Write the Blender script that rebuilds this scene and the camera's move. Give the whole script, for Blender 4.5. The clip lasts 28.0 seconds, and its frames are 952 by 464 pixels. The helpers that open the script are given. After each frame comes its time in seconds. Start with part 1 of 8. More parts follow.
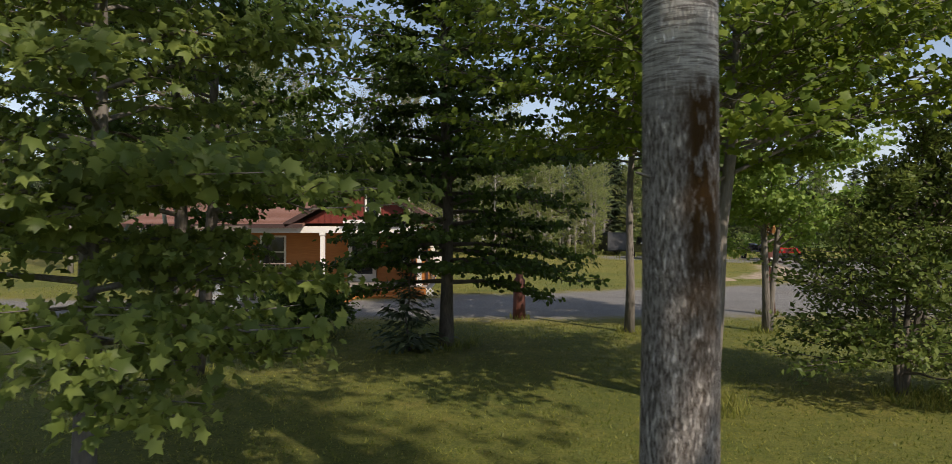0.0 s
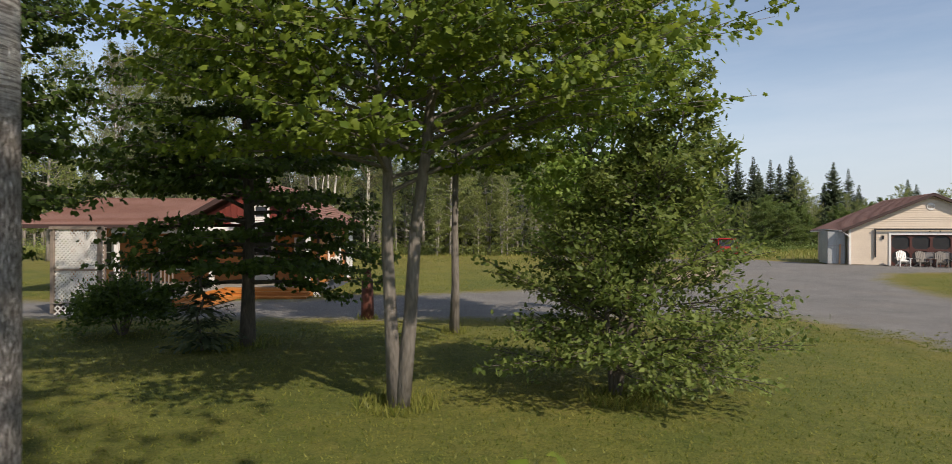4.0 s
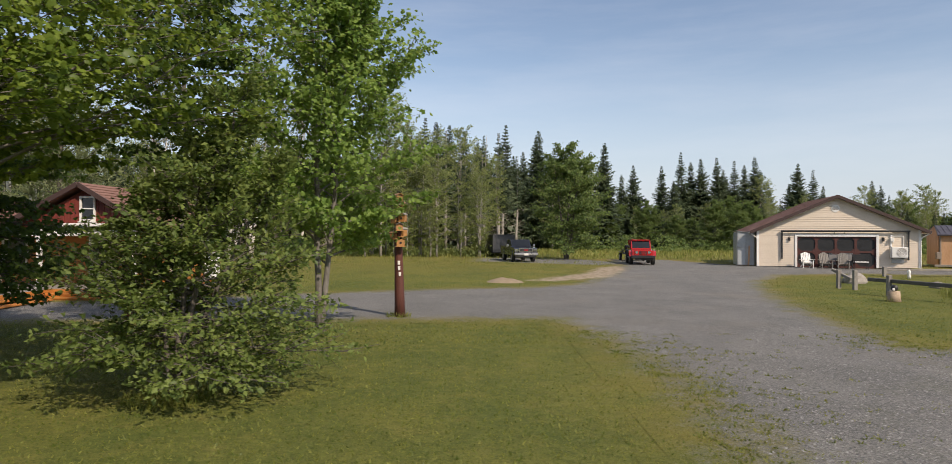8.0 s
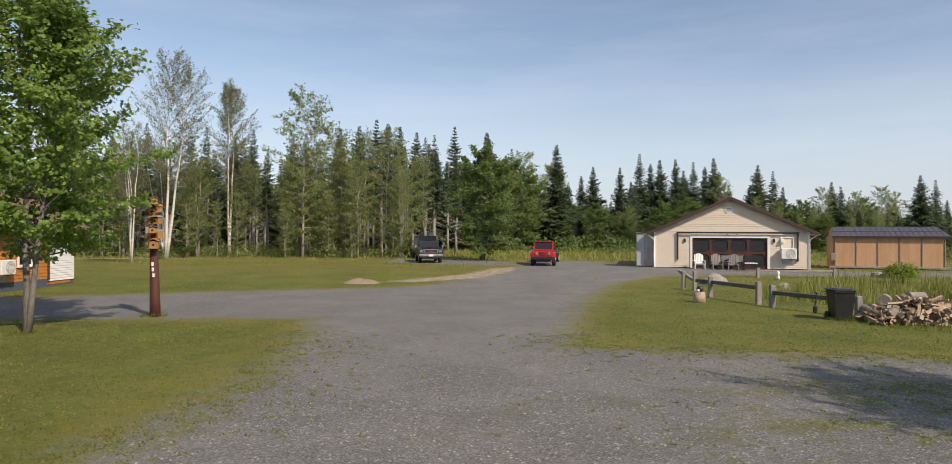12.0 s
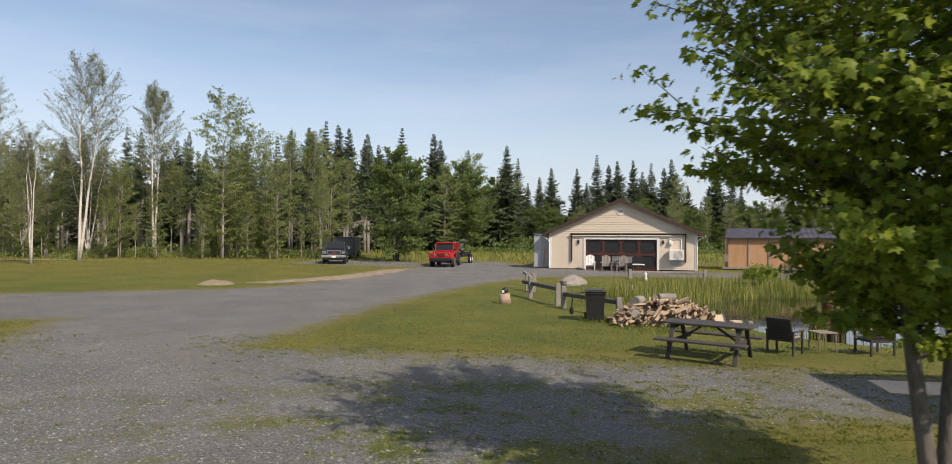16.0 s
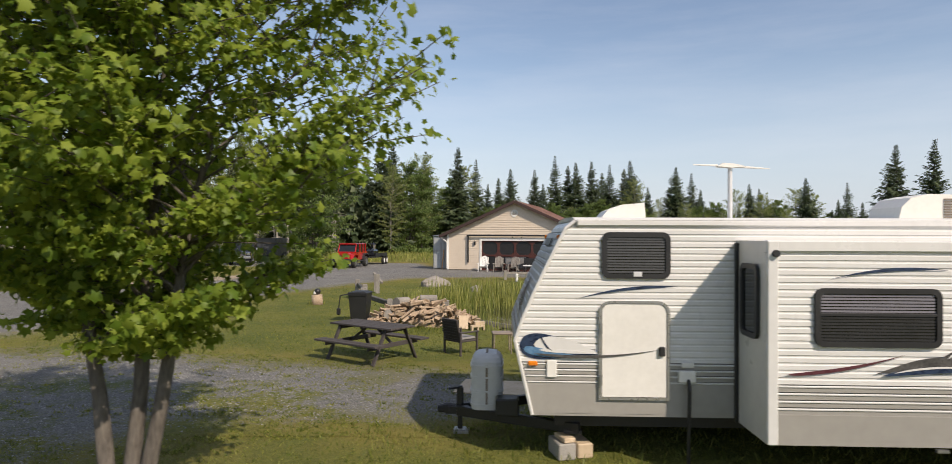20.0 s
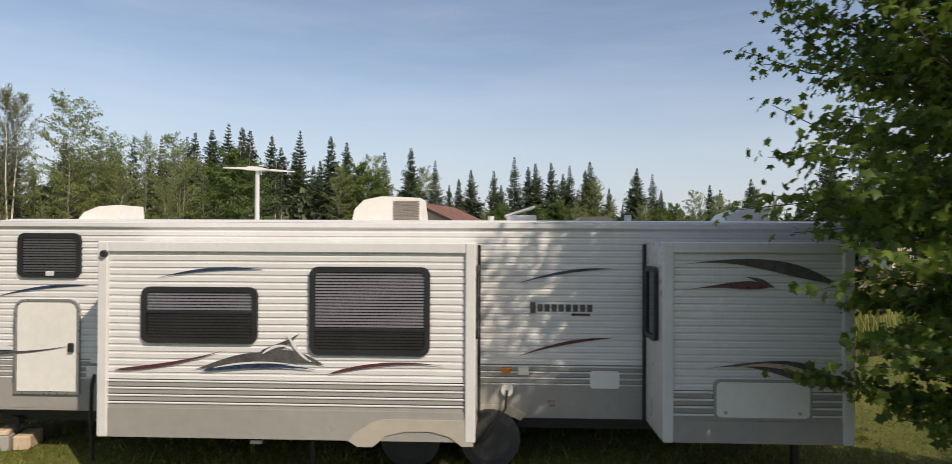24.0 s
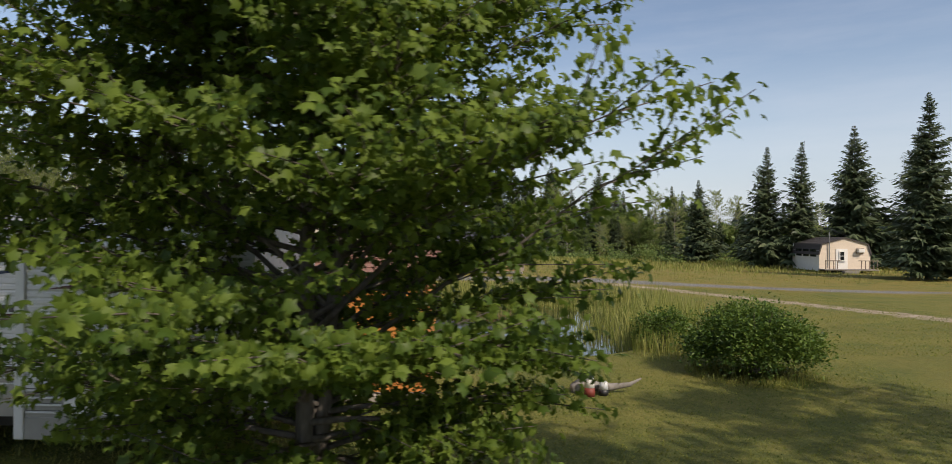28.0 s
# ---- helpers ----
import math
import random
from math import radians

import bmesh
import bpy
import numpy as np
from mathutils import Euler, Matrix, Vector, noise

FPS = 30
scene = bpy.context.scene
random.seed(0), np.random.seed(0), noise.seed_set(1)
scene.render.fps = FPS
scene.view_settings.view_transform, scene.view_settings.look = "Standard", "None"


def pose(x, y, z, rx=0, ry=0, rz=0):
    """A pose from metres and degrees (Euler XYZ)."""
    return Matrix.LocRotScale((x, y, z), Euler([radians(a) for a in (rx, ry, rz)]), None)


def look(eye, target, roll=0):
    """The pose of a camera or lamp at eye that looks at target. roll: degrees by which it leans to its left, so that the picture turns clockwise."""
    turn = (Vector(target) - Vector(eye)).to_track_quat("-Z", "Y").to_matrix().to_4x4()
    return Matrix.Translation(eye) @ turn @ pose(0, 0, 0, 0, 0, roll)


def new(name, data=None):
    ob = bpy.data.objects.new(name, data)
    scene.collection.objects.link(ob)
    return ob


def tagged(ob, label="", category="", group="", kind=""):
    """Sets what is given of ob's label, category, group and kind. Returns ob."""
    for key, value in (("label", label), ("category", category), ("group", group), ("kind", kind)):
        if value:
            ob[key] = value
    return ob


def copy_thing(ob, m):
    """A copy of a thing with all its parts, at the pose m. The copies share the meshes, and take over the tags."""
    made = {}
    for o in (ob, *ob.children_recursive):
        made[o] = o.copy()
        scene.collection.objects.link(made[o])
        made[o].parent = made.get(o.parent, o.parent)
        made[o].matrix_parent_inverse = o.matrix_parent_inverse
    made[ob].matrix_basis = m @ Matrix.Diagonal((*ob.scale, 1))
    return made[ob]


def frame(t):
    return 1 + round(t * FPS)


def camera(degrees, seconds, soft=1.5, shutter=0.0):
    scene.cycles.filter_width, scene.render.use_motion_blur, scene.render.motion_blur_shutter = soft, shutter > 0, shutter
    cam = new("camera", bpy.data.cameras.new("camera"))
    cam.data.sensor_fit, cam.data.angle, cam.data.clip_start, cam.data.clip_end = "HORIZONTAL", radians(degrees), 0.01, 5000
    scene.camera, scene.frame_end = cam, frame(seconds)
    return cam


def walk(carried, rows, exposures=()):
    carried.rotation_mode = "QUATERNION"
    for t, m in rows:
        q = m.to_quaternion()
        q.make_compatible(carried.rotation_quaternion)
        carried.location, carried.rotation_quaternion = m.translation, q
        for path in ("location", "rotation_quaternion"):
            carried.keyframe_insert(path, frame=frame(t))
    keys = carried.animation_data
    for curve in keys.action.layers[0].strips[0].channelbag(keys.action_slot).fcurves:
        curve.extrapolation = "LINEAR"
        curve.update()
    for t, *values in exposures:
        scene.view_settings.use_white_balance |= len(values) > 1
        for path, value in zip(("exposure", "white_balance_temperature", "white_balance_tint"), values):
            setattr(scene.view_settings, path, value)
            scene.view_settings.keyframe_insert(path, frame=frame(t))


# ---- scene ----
cam = camera(73, 28.0, soft=0.7, shutter=0.35)
ROWS = [
    (0, (-17.066, 0.844, 2.134), (-17.077, 10.844, 2.152), 0.151),
    (1, (-16.202, 0.838, 2.138), (-16.212, 10.838, 2.158), 0.155),
    (2, (-15.326, 0.825, 2.139), (-15.336, 10.825, 2.162), 0.16),
    (3, (-14.353, 0.805, 2.141), (-14.362, 10.805, 2.166), 0.164),
    (4, (-13.201, 0.774, 2.147), (-13.209, 10.774, 2.175), 0.168),
    (5, (-11.835, 0.73, 2.161), (-11.842, 10.73, 2.191), 0.173),
    (6, (-10.307, 0.664, 2.183), (-10.314, 10.664, 2.216), 0.177),
    (7, (-8.67, 0.572, 2.21), (-8.676, 10.572, 2.245), 0.182),
    (8, (-7.005, 0.455, 2.232), (-7.01, 10.455, 2.269), 0.186),
    (9, (-5.301, 0.33, 2.248), (-5.305, 10.329, 2.288), 0.19),
    (10, (-3.561, 0.213, 2.259), (-3.564, 10.213, 2.302), 0.195),
    (11, (-1.8, 0.103, 2.273), (-1.802, 10.103, 2.318), 0.199),
    (12, (-0.0, -0.0, 2.298), (-0.002, 10.0, 2.346), 0.203),
    (13, (1.788, -0.102, 2.323), (1.787, 9.898, 2.373), 0.208),
    (14, (3.606, -0.204, 2.343), (3.606, 9.796, 2.396), 0.212),
    (15, (5.449, -0.298, 2.362), (5.45, 9.702, 2.417), 0.216),
    (16, (7.294, -0.379, 2.384), (7.296, 9.62, 2.441), 0.221),
    (17, (9.141, -0.454, 2.414), (9.144, 9.545, 2.474), 0.225),
    (18, (10.977, -0.532, 2.447), (10.981, 9.468, 2.509), 0.23),
    (19, (12.771, -0.624, 2.459), (12.775, 9.376, 2.523), 0.234),
    (20, (14.535, -0.723, 2.464), (14.54, 9.277, 2.531), 0.238),
    (21, (16.312, -0.817, 2.475), (16.318, 9.183, 2.545), 0.243),
    (22, (18.083, -0.903, 2.483), (18.09, 9.097, 2.555), 0.247),
    (23, (19.828, -0.984, 2.488), (19.836, 9.016, 2.562), 0.251),
    (24, (21.573, -1.052, 2.496), (21.581, 8.947, 2.573), 0.256),
    (25, (23.315, -1.111, 2.503), (23.324, 8.889, 2.583), 0.26),
    (26, (25.03, -1.155, 2.512), (25.04, 8.845, 2.594), 0.265),
    (27, (26.688, -1.2, 2.526), (26.699, 8.799, 2.611), 0.269),
    (28, (28.407, -1.24, 2.545), (28.419, 8.759, 2.632), 0.273),
]
PATH = [(t, look(eye, aim, roll)) for t, eye, aim, roll in ROWS]
walk(cam, PATH, exposures=[(0, 0.60, 7150, 16), (21.5, 0.60, 7150, 16), (25, 0.43, 7150, 16), (26.3, 0.43, 7150, 16), (28, 0.53, 7150, 16)])

# ---- daylight ----
SUN = Vector((0.89, -1.05, 1.16)).normalized()
world = bpy.data.worlds.new("sky")
scene.world = world
world.use_nodes = True
wn, wl = world.node_tree.nodes, world.node_tree.links
wn.clear()
sky = wn.new("ShaderNodeTexSky")
sky.sky_type = "NISHITA"
sky.sun_disc = False
sky.sun_elevation = math.asin(SUN.z)
sky.sun_rotation = math.atan2(SUN.x, SUN.y)
sky.air_density, sky.dust_density, sky.ozone_density = 1.0, 0.4, 1.0
geo = wn.new("ShaderNodeTexCoord")
mapn = wn.new("ShaderNodeMapping")
mapn.inputs["Scale"].default_value = (1.0, 1.0, 6.5)
mapn.inputs["Location"].default_value = (3.1, 0.7, 0.4)
cn = wn.new("ShaderNodeTexNoise")
cn.inputs["Scale"].default_value = 2.6
cn.inputs["Detail"].default_value = 7
cn.inputs["Roughness"].default_value = 0.62
ramp = wn.new("ShaderNodeValToRGB")
ramp.color_ramp.elements[0].position, ramp.color_ramp.elements[1].position = 0.42, 0.85
sep = wn.new("ShaderNodeSeparateXYZ")
thick = wn.new("ShaderNodeMapRange")  # thin cirrus low down; thicker overhead, out of view, added as fill light
thick.inputs["From Min"].default_value, thick.inputs["From Max"].default_value = 0.34, 0.60
thick.inputs["To Min"].default_value, thick.inputs["To Max"].default_value = 0.16, 1.0
mul = wn.new("ShaderNodeMath")
mul.operation = "MULTIPLY"
veil = wn.new("ShaderNodeMapRange")  # haze all round the horizon
veil.inputs["From Min"].default_value, veil.inputs["From Max"].default_value = 0.26, 0.0
veil.inputs["To Max"].default_value = 0.92
hazy, mixc = wn.new("ShaderNodeMix"), wn.new("ShaderNodeMix")
hazy.data_type = mixc.data_type = "RGBA"
hazy.inputs[7].default_value = (3.75, 4.6, 5.75, 1)
mixc.inputs[7].default_value = (6.6, 7.0, 7.6, 1)
bg = wn.new("ShaderNodeBackground")
bg.inputs["Strength"].default_value = 0.095
wo = wn.new("ShaderNodeOutputWorld")
wl.new(geo.outputs["Generated"], mapn.inputs[0])
wl.new(mapn.outputs[0], cn.inputs["Vector"])
wl.new(cn.outputs["Fac"], ramp.inputs[0])
wl.new(geo.outputs["Generated"], sep.inputs[0])
wl.new(sep.outputs["Z"], thick.inputs["Value"])
wl.new(sep.outputs["Z"], veil.inputs["Value"])
wl.new(ramp.outputs[0], mul.inputs[0])
wl.new(thick.outputs[0], mul.inputs[1])
wl.new(veil.outputs[0], hazy.inputs[0])
wl.new(sky.outputs[0], hazy.inputs[6])
wl.new(mul.outputs[0], mixc.inputs[0])
wl.new(hazy.outputs[2], mixc.inputs[6])
wl.new(mixc.outputs[2], bg.inputs[0])
wl.new(bg.outputs[0], wo.inputs[0])
sun = new("sun", bpy.data.lights.new("sun", "SUN"))
sun.data.energy, sun.data.angle, sun.data.color = 3.1, radians(0.7), (1.0, 0.92, 0.80)
sun.matrix_world = look(SUN * 60, (0, 0, 0))

# ---- materials ----
def mat(name, c1, c2, scale=6.0, rough=0.7, bump=0.0, metal=0.0, fine=40.0, coat=0.0, isl=0.0, stretch=(1, 1, 1), spec=0.5, bscale=None):
    """Two colours mixed by coarse and fine noise at real size, with relief."""
    m = bpy.data.materials.new(name)
    m.use_nodes = True
    n, l = m.node_tree.nodes, m.node_tree.links
    p = n["Principled BSDF"]
    tc = n.new("ShaderNodeTexCoord")
    mp = n.new("ShaderNodeMapping")
    mp.inputs["Scale"].default_value = stretch
    l.new(tc.outputs["Object"], mp.inputs[0])
    a, b = n.new("ShaderNodeTexNoise"), n.new("ShaderNodeTexNoise")
    a.inputs["Scale"].default_value, b.inputs["Scale"].default_value = scale, fine
    a.inputs["Detail"].default_value = b.inputs["Detail"].default_value = 4
    add = n.new("ShaderNodeMath")
    add.operation = "ADD"
    for q, k in ((a, 0), (b, 1)):
        l.new(mp.outputs[0], q.inputs["Vector"])
        l.new(q.outputs["Fac"], add.inputs[k])
    fac = add.outputs[0]
    if isl:
        gi = n.new("ShaderNodeNewGeometry")
        ma = n.new("ShaderNodeMath")
        ma.operation = "MULTIPLY_ADD"
        ma.inputs[1].default_value = isl
        l.new(gi.outputs["Random Per Island"], ma.inputs[0])
        l.new(fac, ma.inputs[2])
        sub = n.new("ShaderNodeMath")
        sub.operation = "SUBTRACT"
        sub.inputs[1].default_value = isl / 2
        l.new(ma.outputs[0], sub.inputs[0])
        fac = sub.outputs[0]
    mr = n.new("ShaderNodeMapRange")
    mr.inputs["From Min"].default_value, mr.inputs["From Max"].default_value = 0.62, 1.38
    l.new(fac, mr.inputs["Value"])
    mx = n.new("ShaderNodeMix")
    mx.data_type = "RGBA"
    mx.inputs[6].default_value, mx.inputs[7].default_value = (*c1, 1), (*c2, 1)
    l.new(mr.outputs[0], mx.inputs[0])
    l.new(mx.outputs[2], p.inputs["Base Color"])
    rr = n.new("ShaderNodeMapRange")
    rr.inputs["To Min"].default_value, rr.inputs["To Max"].default_value = max(rough - 0.1, 0.03), min(rough + 0.1, 1)
    l.new(mr.outputs[0], rr.inputs["Value"])
    l.new(rr.outputs[0], p.inputs["Roughness"])
    p.inputs["Metallic"].default_value = metal
    p.inputs["Coat Weight"].default_value = coat
    p.inputs["Specular IOR Level"].default_value = spec
    if bump:
        bn = n.new("ShaderNodeBump")
        bn.inputs["Strength"].default_value = bump
        bn.inputs["Distance"].default_value = 0.02
        if bscale:
            b2 = n.new("ShaderNodeTexNoise")
            b2.inputs["Scale"].default_value = bscale
            b2.inputs["Detail"].default_value = 5
            l.new(mp.outputs[0], b2.inputs["Vector"])
            l.new(b2.outputs["Fac"], bn.inputs["Height"])
        else:
            l.new(fac, bn.inputs["Height"])
        l.new(bn.outputs[0], p.inputs["Normal"])
    return m


def leaf_mat(name, c1, c2, scale=0.6, trans=0.42):
    """Leaf tissue: gloss and diffuse in front, light let through from behind."""
    m = mat(name, c1, c2, scale=scale, fine=3.0, rough=0.55, isl=0.9, spec=0.3)
    n, l = m.node_tree.nodes, m.node_tree.links
    p, o = n["Principled BSDF"], n["Material Output"]
    t = n.new("ShaderNodeBsdfTranslucent")
    mx = n.new("ShaderNodeMixShader")
    mx.inputs[0].default_value = trans
    src = p.inputs["Base Color"].links[0].from_socket
    hs = n.new("ShaderNodeHueSaturation")
    hs.inputs["Value"].default_value = 1.7
    hs.inputs["Hue"].default_value = 0.485
    l.new(src, hs.inputs["Color"])
    l.new(hs.outputs[0], t.inputs[0])
    l.new(p.outputs[0], mx.inputs[1])
    l.new(t.outputs[0], mx.inputs[2])
    l.new(mx.outputs[0], o.inputs[0])
    return m


def glass_mat(name, tint=(0.9, 0.95, 0.95), rough=0.02):
    m = bpy.data.materials.new(name)
    m.use_nodes = True
    p = m.node_tree.nodes["Principled BSDF"]
    p.inputs["Base Color"].default_value = (*tint, 1)
    p.inputs["Roughness"].default_value = rough
    p.inputs["Transmission Weight"].default_value = 1.0
    p.inputs["IOR"].default_value = 1.45
    return m


def ground_mat():
    """Lawn, gravel and bare earth, mixed by the plan's own surfaces."""
    m = bpy.data.materials.new("ground_cover")
    m.use_nodes = True
    n, l = m.node_tree.nodes, m.node_tree.links
    p = n["Principled BSDF"]
    tc = n.new("ShaderNodeTexCoord")

    def noise_at(scale, detail=4, rough=0.55):
        q = n.new("ShaderNodeTexNoise")
        q.inputs["Scale"].default_value, q.inputs["Detail"].default_value, q.inputs["Roughness"].default_value = scale, detail, rough
        l.new(tc.outputs["Object"], q.inputs["Vector"])
        return q.outputs["Fac"]

    def mixed(fac, a, b):
        q = n.new("ShaderNodeMix")
        q.data_type = "RGBA"
        for s, v in ((0, fac), (6, a), (7, b)):
            if isinstance(v, tuple):
                q.inputs[s].default_value = (*v, 1)
            elif isinstance(v, float):
                q.inputs[s].default_value = v
            else:
                l.new(v, q.inputs[s])
        return q.outputs[2]

    def stretch(v, a, b):
        q = n.new("ShaderNodeMapRange")
        q.inputs["From Min"].default_value, q.inputs["From Max"].default_value = a, b
        l.new(v, q.inputs["Value"])
        return q.outputs[0]

    def op(kind, a, b):
        q = n.new("ShaderNodeMath")
        q.operation = kind
        for s, v in ((0, a), (1, b)):
            if isinstance(v, float):
                q.inputs[s].default_value = v
            else:
                l.new(v, q.inputs[s])
        return q.outputs[0]

    def attr(name):
        q = n.new("ShaderNodeAttribute")
        q.attribute_name = name
        return q.outputs["Fac"]

    g1 = mixed(stretch(noise_at(0.35, 5, 0.6), 0.38, 0.62), (0.062, 0.098, 0.018), (0.200, 0.190, 0.040))
    g2 = mixed(stretch(noise_at(9.0, 5, 0.7), 0.3, 0.72), (0.030, 0.052, 0.009), (0.195, 0.205, 0.044))
    grass = mixed(0.5, g1, g2)
    grass = mixed(op("MULTIPLY", stretch(noise_at(1.7, 6, 0.7), 0.52, 0.72), 0.55), grass, (0.225, 0.195, 0.055))
    grass = mixed(op("MULTIPLY", stretch(noise_at(4.3, 5, 0.7), 0.54, 0.74), 0.5), grass, (0.050, 0.085, 0.012))
    grass = mixed(op("MULTIPLY", stretch(noise_at(60.0, 3), 0.45, 0.75), 0.5), grass, (0.20, 0.19, 0.07))
    grass = mixed(op("MULTIPLY", stretch(noise_at(26.0, 4, 0.75), 0.50, 0.66), 0.6), grass, (0.026, 0.046, 0.008))
    grass = mixed(op("MULTIPLY", attr("dry"), stretch(noise_at(0.8, 4), 0.3, 0.6)), grass, (0.21, 0.165, 0.045))
    vor = n.new("ShaderNodeTexVoronoi")
    vor.inputs["Scale"].default_value = 62.0
    l.new(tc.outputs["Object"], vor.inputs["Vector"])
    v2 = n.new("ShaderNodeSeparateColor")
    l.new(vor.outputs["Color"], v2.inputs[0])
    stones = mixed(op("POWER", v2.outputs[0], 1.6), (0.062, 0.064, 0.064), (0.36, 0.352, 0.33))
    grav = mixed(stretch(noise_at(0.5, 5, 0.6), 0.38, 0.62), (0.126, 0.126, 0.121), (0.194, 0.191, 0.180))
    grav = mixed(0.48, grav, stones)
    grav = mixed(op("MULTIPLY", stretch(noise_at(150.0, 2), 0.62, 0.74), 0.7), grav, (0.42, 0.41, 0.39))
    grav = mixed(op("MULTIPLY", stretch(noise_at(0.22, 3), 0.52, 0.72), 0.22), grav, (0.27, 0.225, 0.17))
    weed = op("MULTIPLY", attr("weed"), stretch(op("ADD", noise_at(0.9, 4, 0.6), op("MULTIPLY", op("SUBTRACT", noise_at(14.0, 4, 0.7), 0.5), 0.55)), 0.50, 0.60))
    grav = mixed(weed, grav, grass)
    earth = mixed(stretch(noise_at(3.0, 5, 0.65), 0.35, 0.65), (0.26, 0.20, 0.14), (0.42, 0.35, 0.27))
    edge = op("ADD", attr("gravel"), op("MULTIPLY", op("SUBTRACT", noise_at(1.3, 6, 0.68), 0.5), 0.95))
    edge = op("ADD", edge, op("MULTIPLY", op("SUBTRACT", noise_at(9.0, 4, 0.7), 0.5), 0.5))
    col = mixed(stretch(op("ADD", edge, op("MULTIPLY", op("SUBTRACT", noise_at(38.0, 3, 0.7), 0.5), 0.9)), 0.30, 0.74), grass, grav)
    e2 = op("ADD", attr("earth"), op("MULTIPLY", op("SUBTRACT", noise_at(2.0, 6, 0.7), 0.5), 0.8))
    col = mixed(stretch(e2, 0.45, 0.65), col, earth)
    l.new(col, p.inputs["Base Color"])
    p.inputs["Roughness"].default_value = 0.92
    p.inputs["Specular IOR Level"].default_value = 0.2
    bn = n.new("ShaderNodeBump")
    bn.inputs["Strength"].default_value, bn.inputs["Distance"].default_value = 0.7, 0.035
    l.new(op("ADD", noise_at(55.0, 4, 0.7), op("MULTIPLY", vor.outputs["Distance"], 0.5)), bn.inputs["Height"])
    l.new(bn.outputs[0], p.inputs["Normal"])
    return m


def aspen_mat():
    """Furrowed bark: dark cracks, pale ridges, brown moss down one side, whiter skin with dark bands higher up."""
    m = bpy.data.materials.new("aspen_bark")
    m.use_nodes = True
    n, l = m.node_tree.nodes, m.node_tree.links
    p = n["Principled BSDF"]
    tc = n.new("ShaderNodeTexCoord")

    def tex(sx, sy, sz, scale, lo, hi, detail=6, rough=0.65):
        mp, q, r = n.new("ShaderNodeMapping"), n.new("ShaderNodeTexNoise"), n.new("ShaderNodeMapRange")
        mp.inputs["Scale"].default_value = (sx, sy, sz)
        q.inputs["Scale"].default_value, q.inputs["Detail"].default_value, q.inputs["Roughness"].default_value = scale, detail, rough
        r.inputs["From Min"].default_value, r.inputs["From Max"].default_value = lo, hi
        l.new(tc.outputs["Object"], mp.inputs[0])
        l.new(mp.outputs[0], q.inputs["Vector"])
        l.new(q.outputs["Fac"], r.inputs["Value"])
        return r.outputs[0]

    def mixed(fac, a, b):
        q = n.new("ShaderNodeMix")
        q.data_type = "RGBA"
        l.new(fac, q.inputs[0])
        for s, v in ((6, a), (7, b)):
            if isinstance(v, tuple):
                q.inputs[s].default_value = (*v, 1)
            else:
                l.new(v, q.inputs[s])
        return q.outputs[2]

    def times(a, b):
        q = n.new("ShaderNodeMath")
        q.operation = "MULTIPLY"
        l.new(a, q.inputs[0])
        l.new(b, q.inputs[1])
        return q.outputs[0]

    def ramp(v, a, b):
        q = n.new("ShaderNodeMapRange")
        q.inputs["From Min"].default_value, q.inputs["From Max"].default_value = a, b
        q.interpolation_type = "SMOOTHSTEP"
        l.new(v, q.inputs["Value"])
        return q.outputs[0]

    sp = n.new("ShaderNodeSeparateXYZ")
    l.new(tc.outputs["Object"], sp.inputs[0])
    furrow = tex(1, 1, 0.28, 62.0, 0.38, 0.60)
    col = mixed(furrow, (0.135, 0.116, 0.102), (0.62, 0.585, 0.55))
    col = mixed(tex(1, 1, 0.35, 6.0, 0.3, 0.7), col, mixed(furrow, (0.105, 0.088, 0.074), (0.47, 0.43, 0.395)))
    bands = tex(0.6, 0.6, 6.0, 9.0, 0.44, 0.58)
    skin = mixed(bands, (0.78, 0.76, 0.72), (0.27, 0.245, 0.225))
    col = mixed(times(ramp(sp.outputs["Z"], 2.70, 3.15), tex(1, 1, 1, 3.0, 0.2, 0.5)), col, skin)
    moss = times(times(ramp(sp.outputs["X"], -0.10, 0.02), ramp(sp.outputs["X"], 0.20, 0.13)), times(ramp(sp.outputs["Z"], 0.9, 2.3), ramp(sp.outputs["Z"], 3.05, 2.90)))
    col = mixed(times(moss, tex(1, 1, 0.4, 16.0, 0.34, 0.50)), col, (0.075, 0.040, 0.012))
    l.new(col, p.inputs["Base Color"])
    p.inputs["Roughness"].default_value = 0.95
    p.inputs["Specular IOR Level"].default_value = 0.15
    bn = n.new("ShaderNodeBump")
    bn.inputs["Strength"].default_value, bn.inputs["Distance"].default_value = 0.9, 0.03
    l.new(furrow, bn.inputs["Height"])
    l.new(bn.outputs[0], p.inputs["Normal"])
    return m


MG = ground_mat()
M_BARK = mat("grey_bark", (0.085, 0.076, 0.066), (0.23, 0.212, 0.188), scale=5, fine=30, rough=0.9, bump=0.9, stretch=(1, 1, 0.25))
M_BARKD = mat("dark_bark", (0.050, 0.043, 0.037), (0.165, 0.145, 0.122), scale=5, fine=30, rough=0.9, bump=0.8, stretch=(1, 1, 0.3))
M_BIRCH = mat("white_birch_bark", (0.72, 0.69, 0.63), (0.38, 0.35, 0.31), scale=2.2, fine=14, rough=0.75, bump=0.3, stretch=(0.6, 0.6, 2.5))
M_TWIG = mat("brown_twig_bark", (0.11, 0.09, 0.075), (0.24, 0.21, 0.18), scale=3, fine=20, rough=0.9)
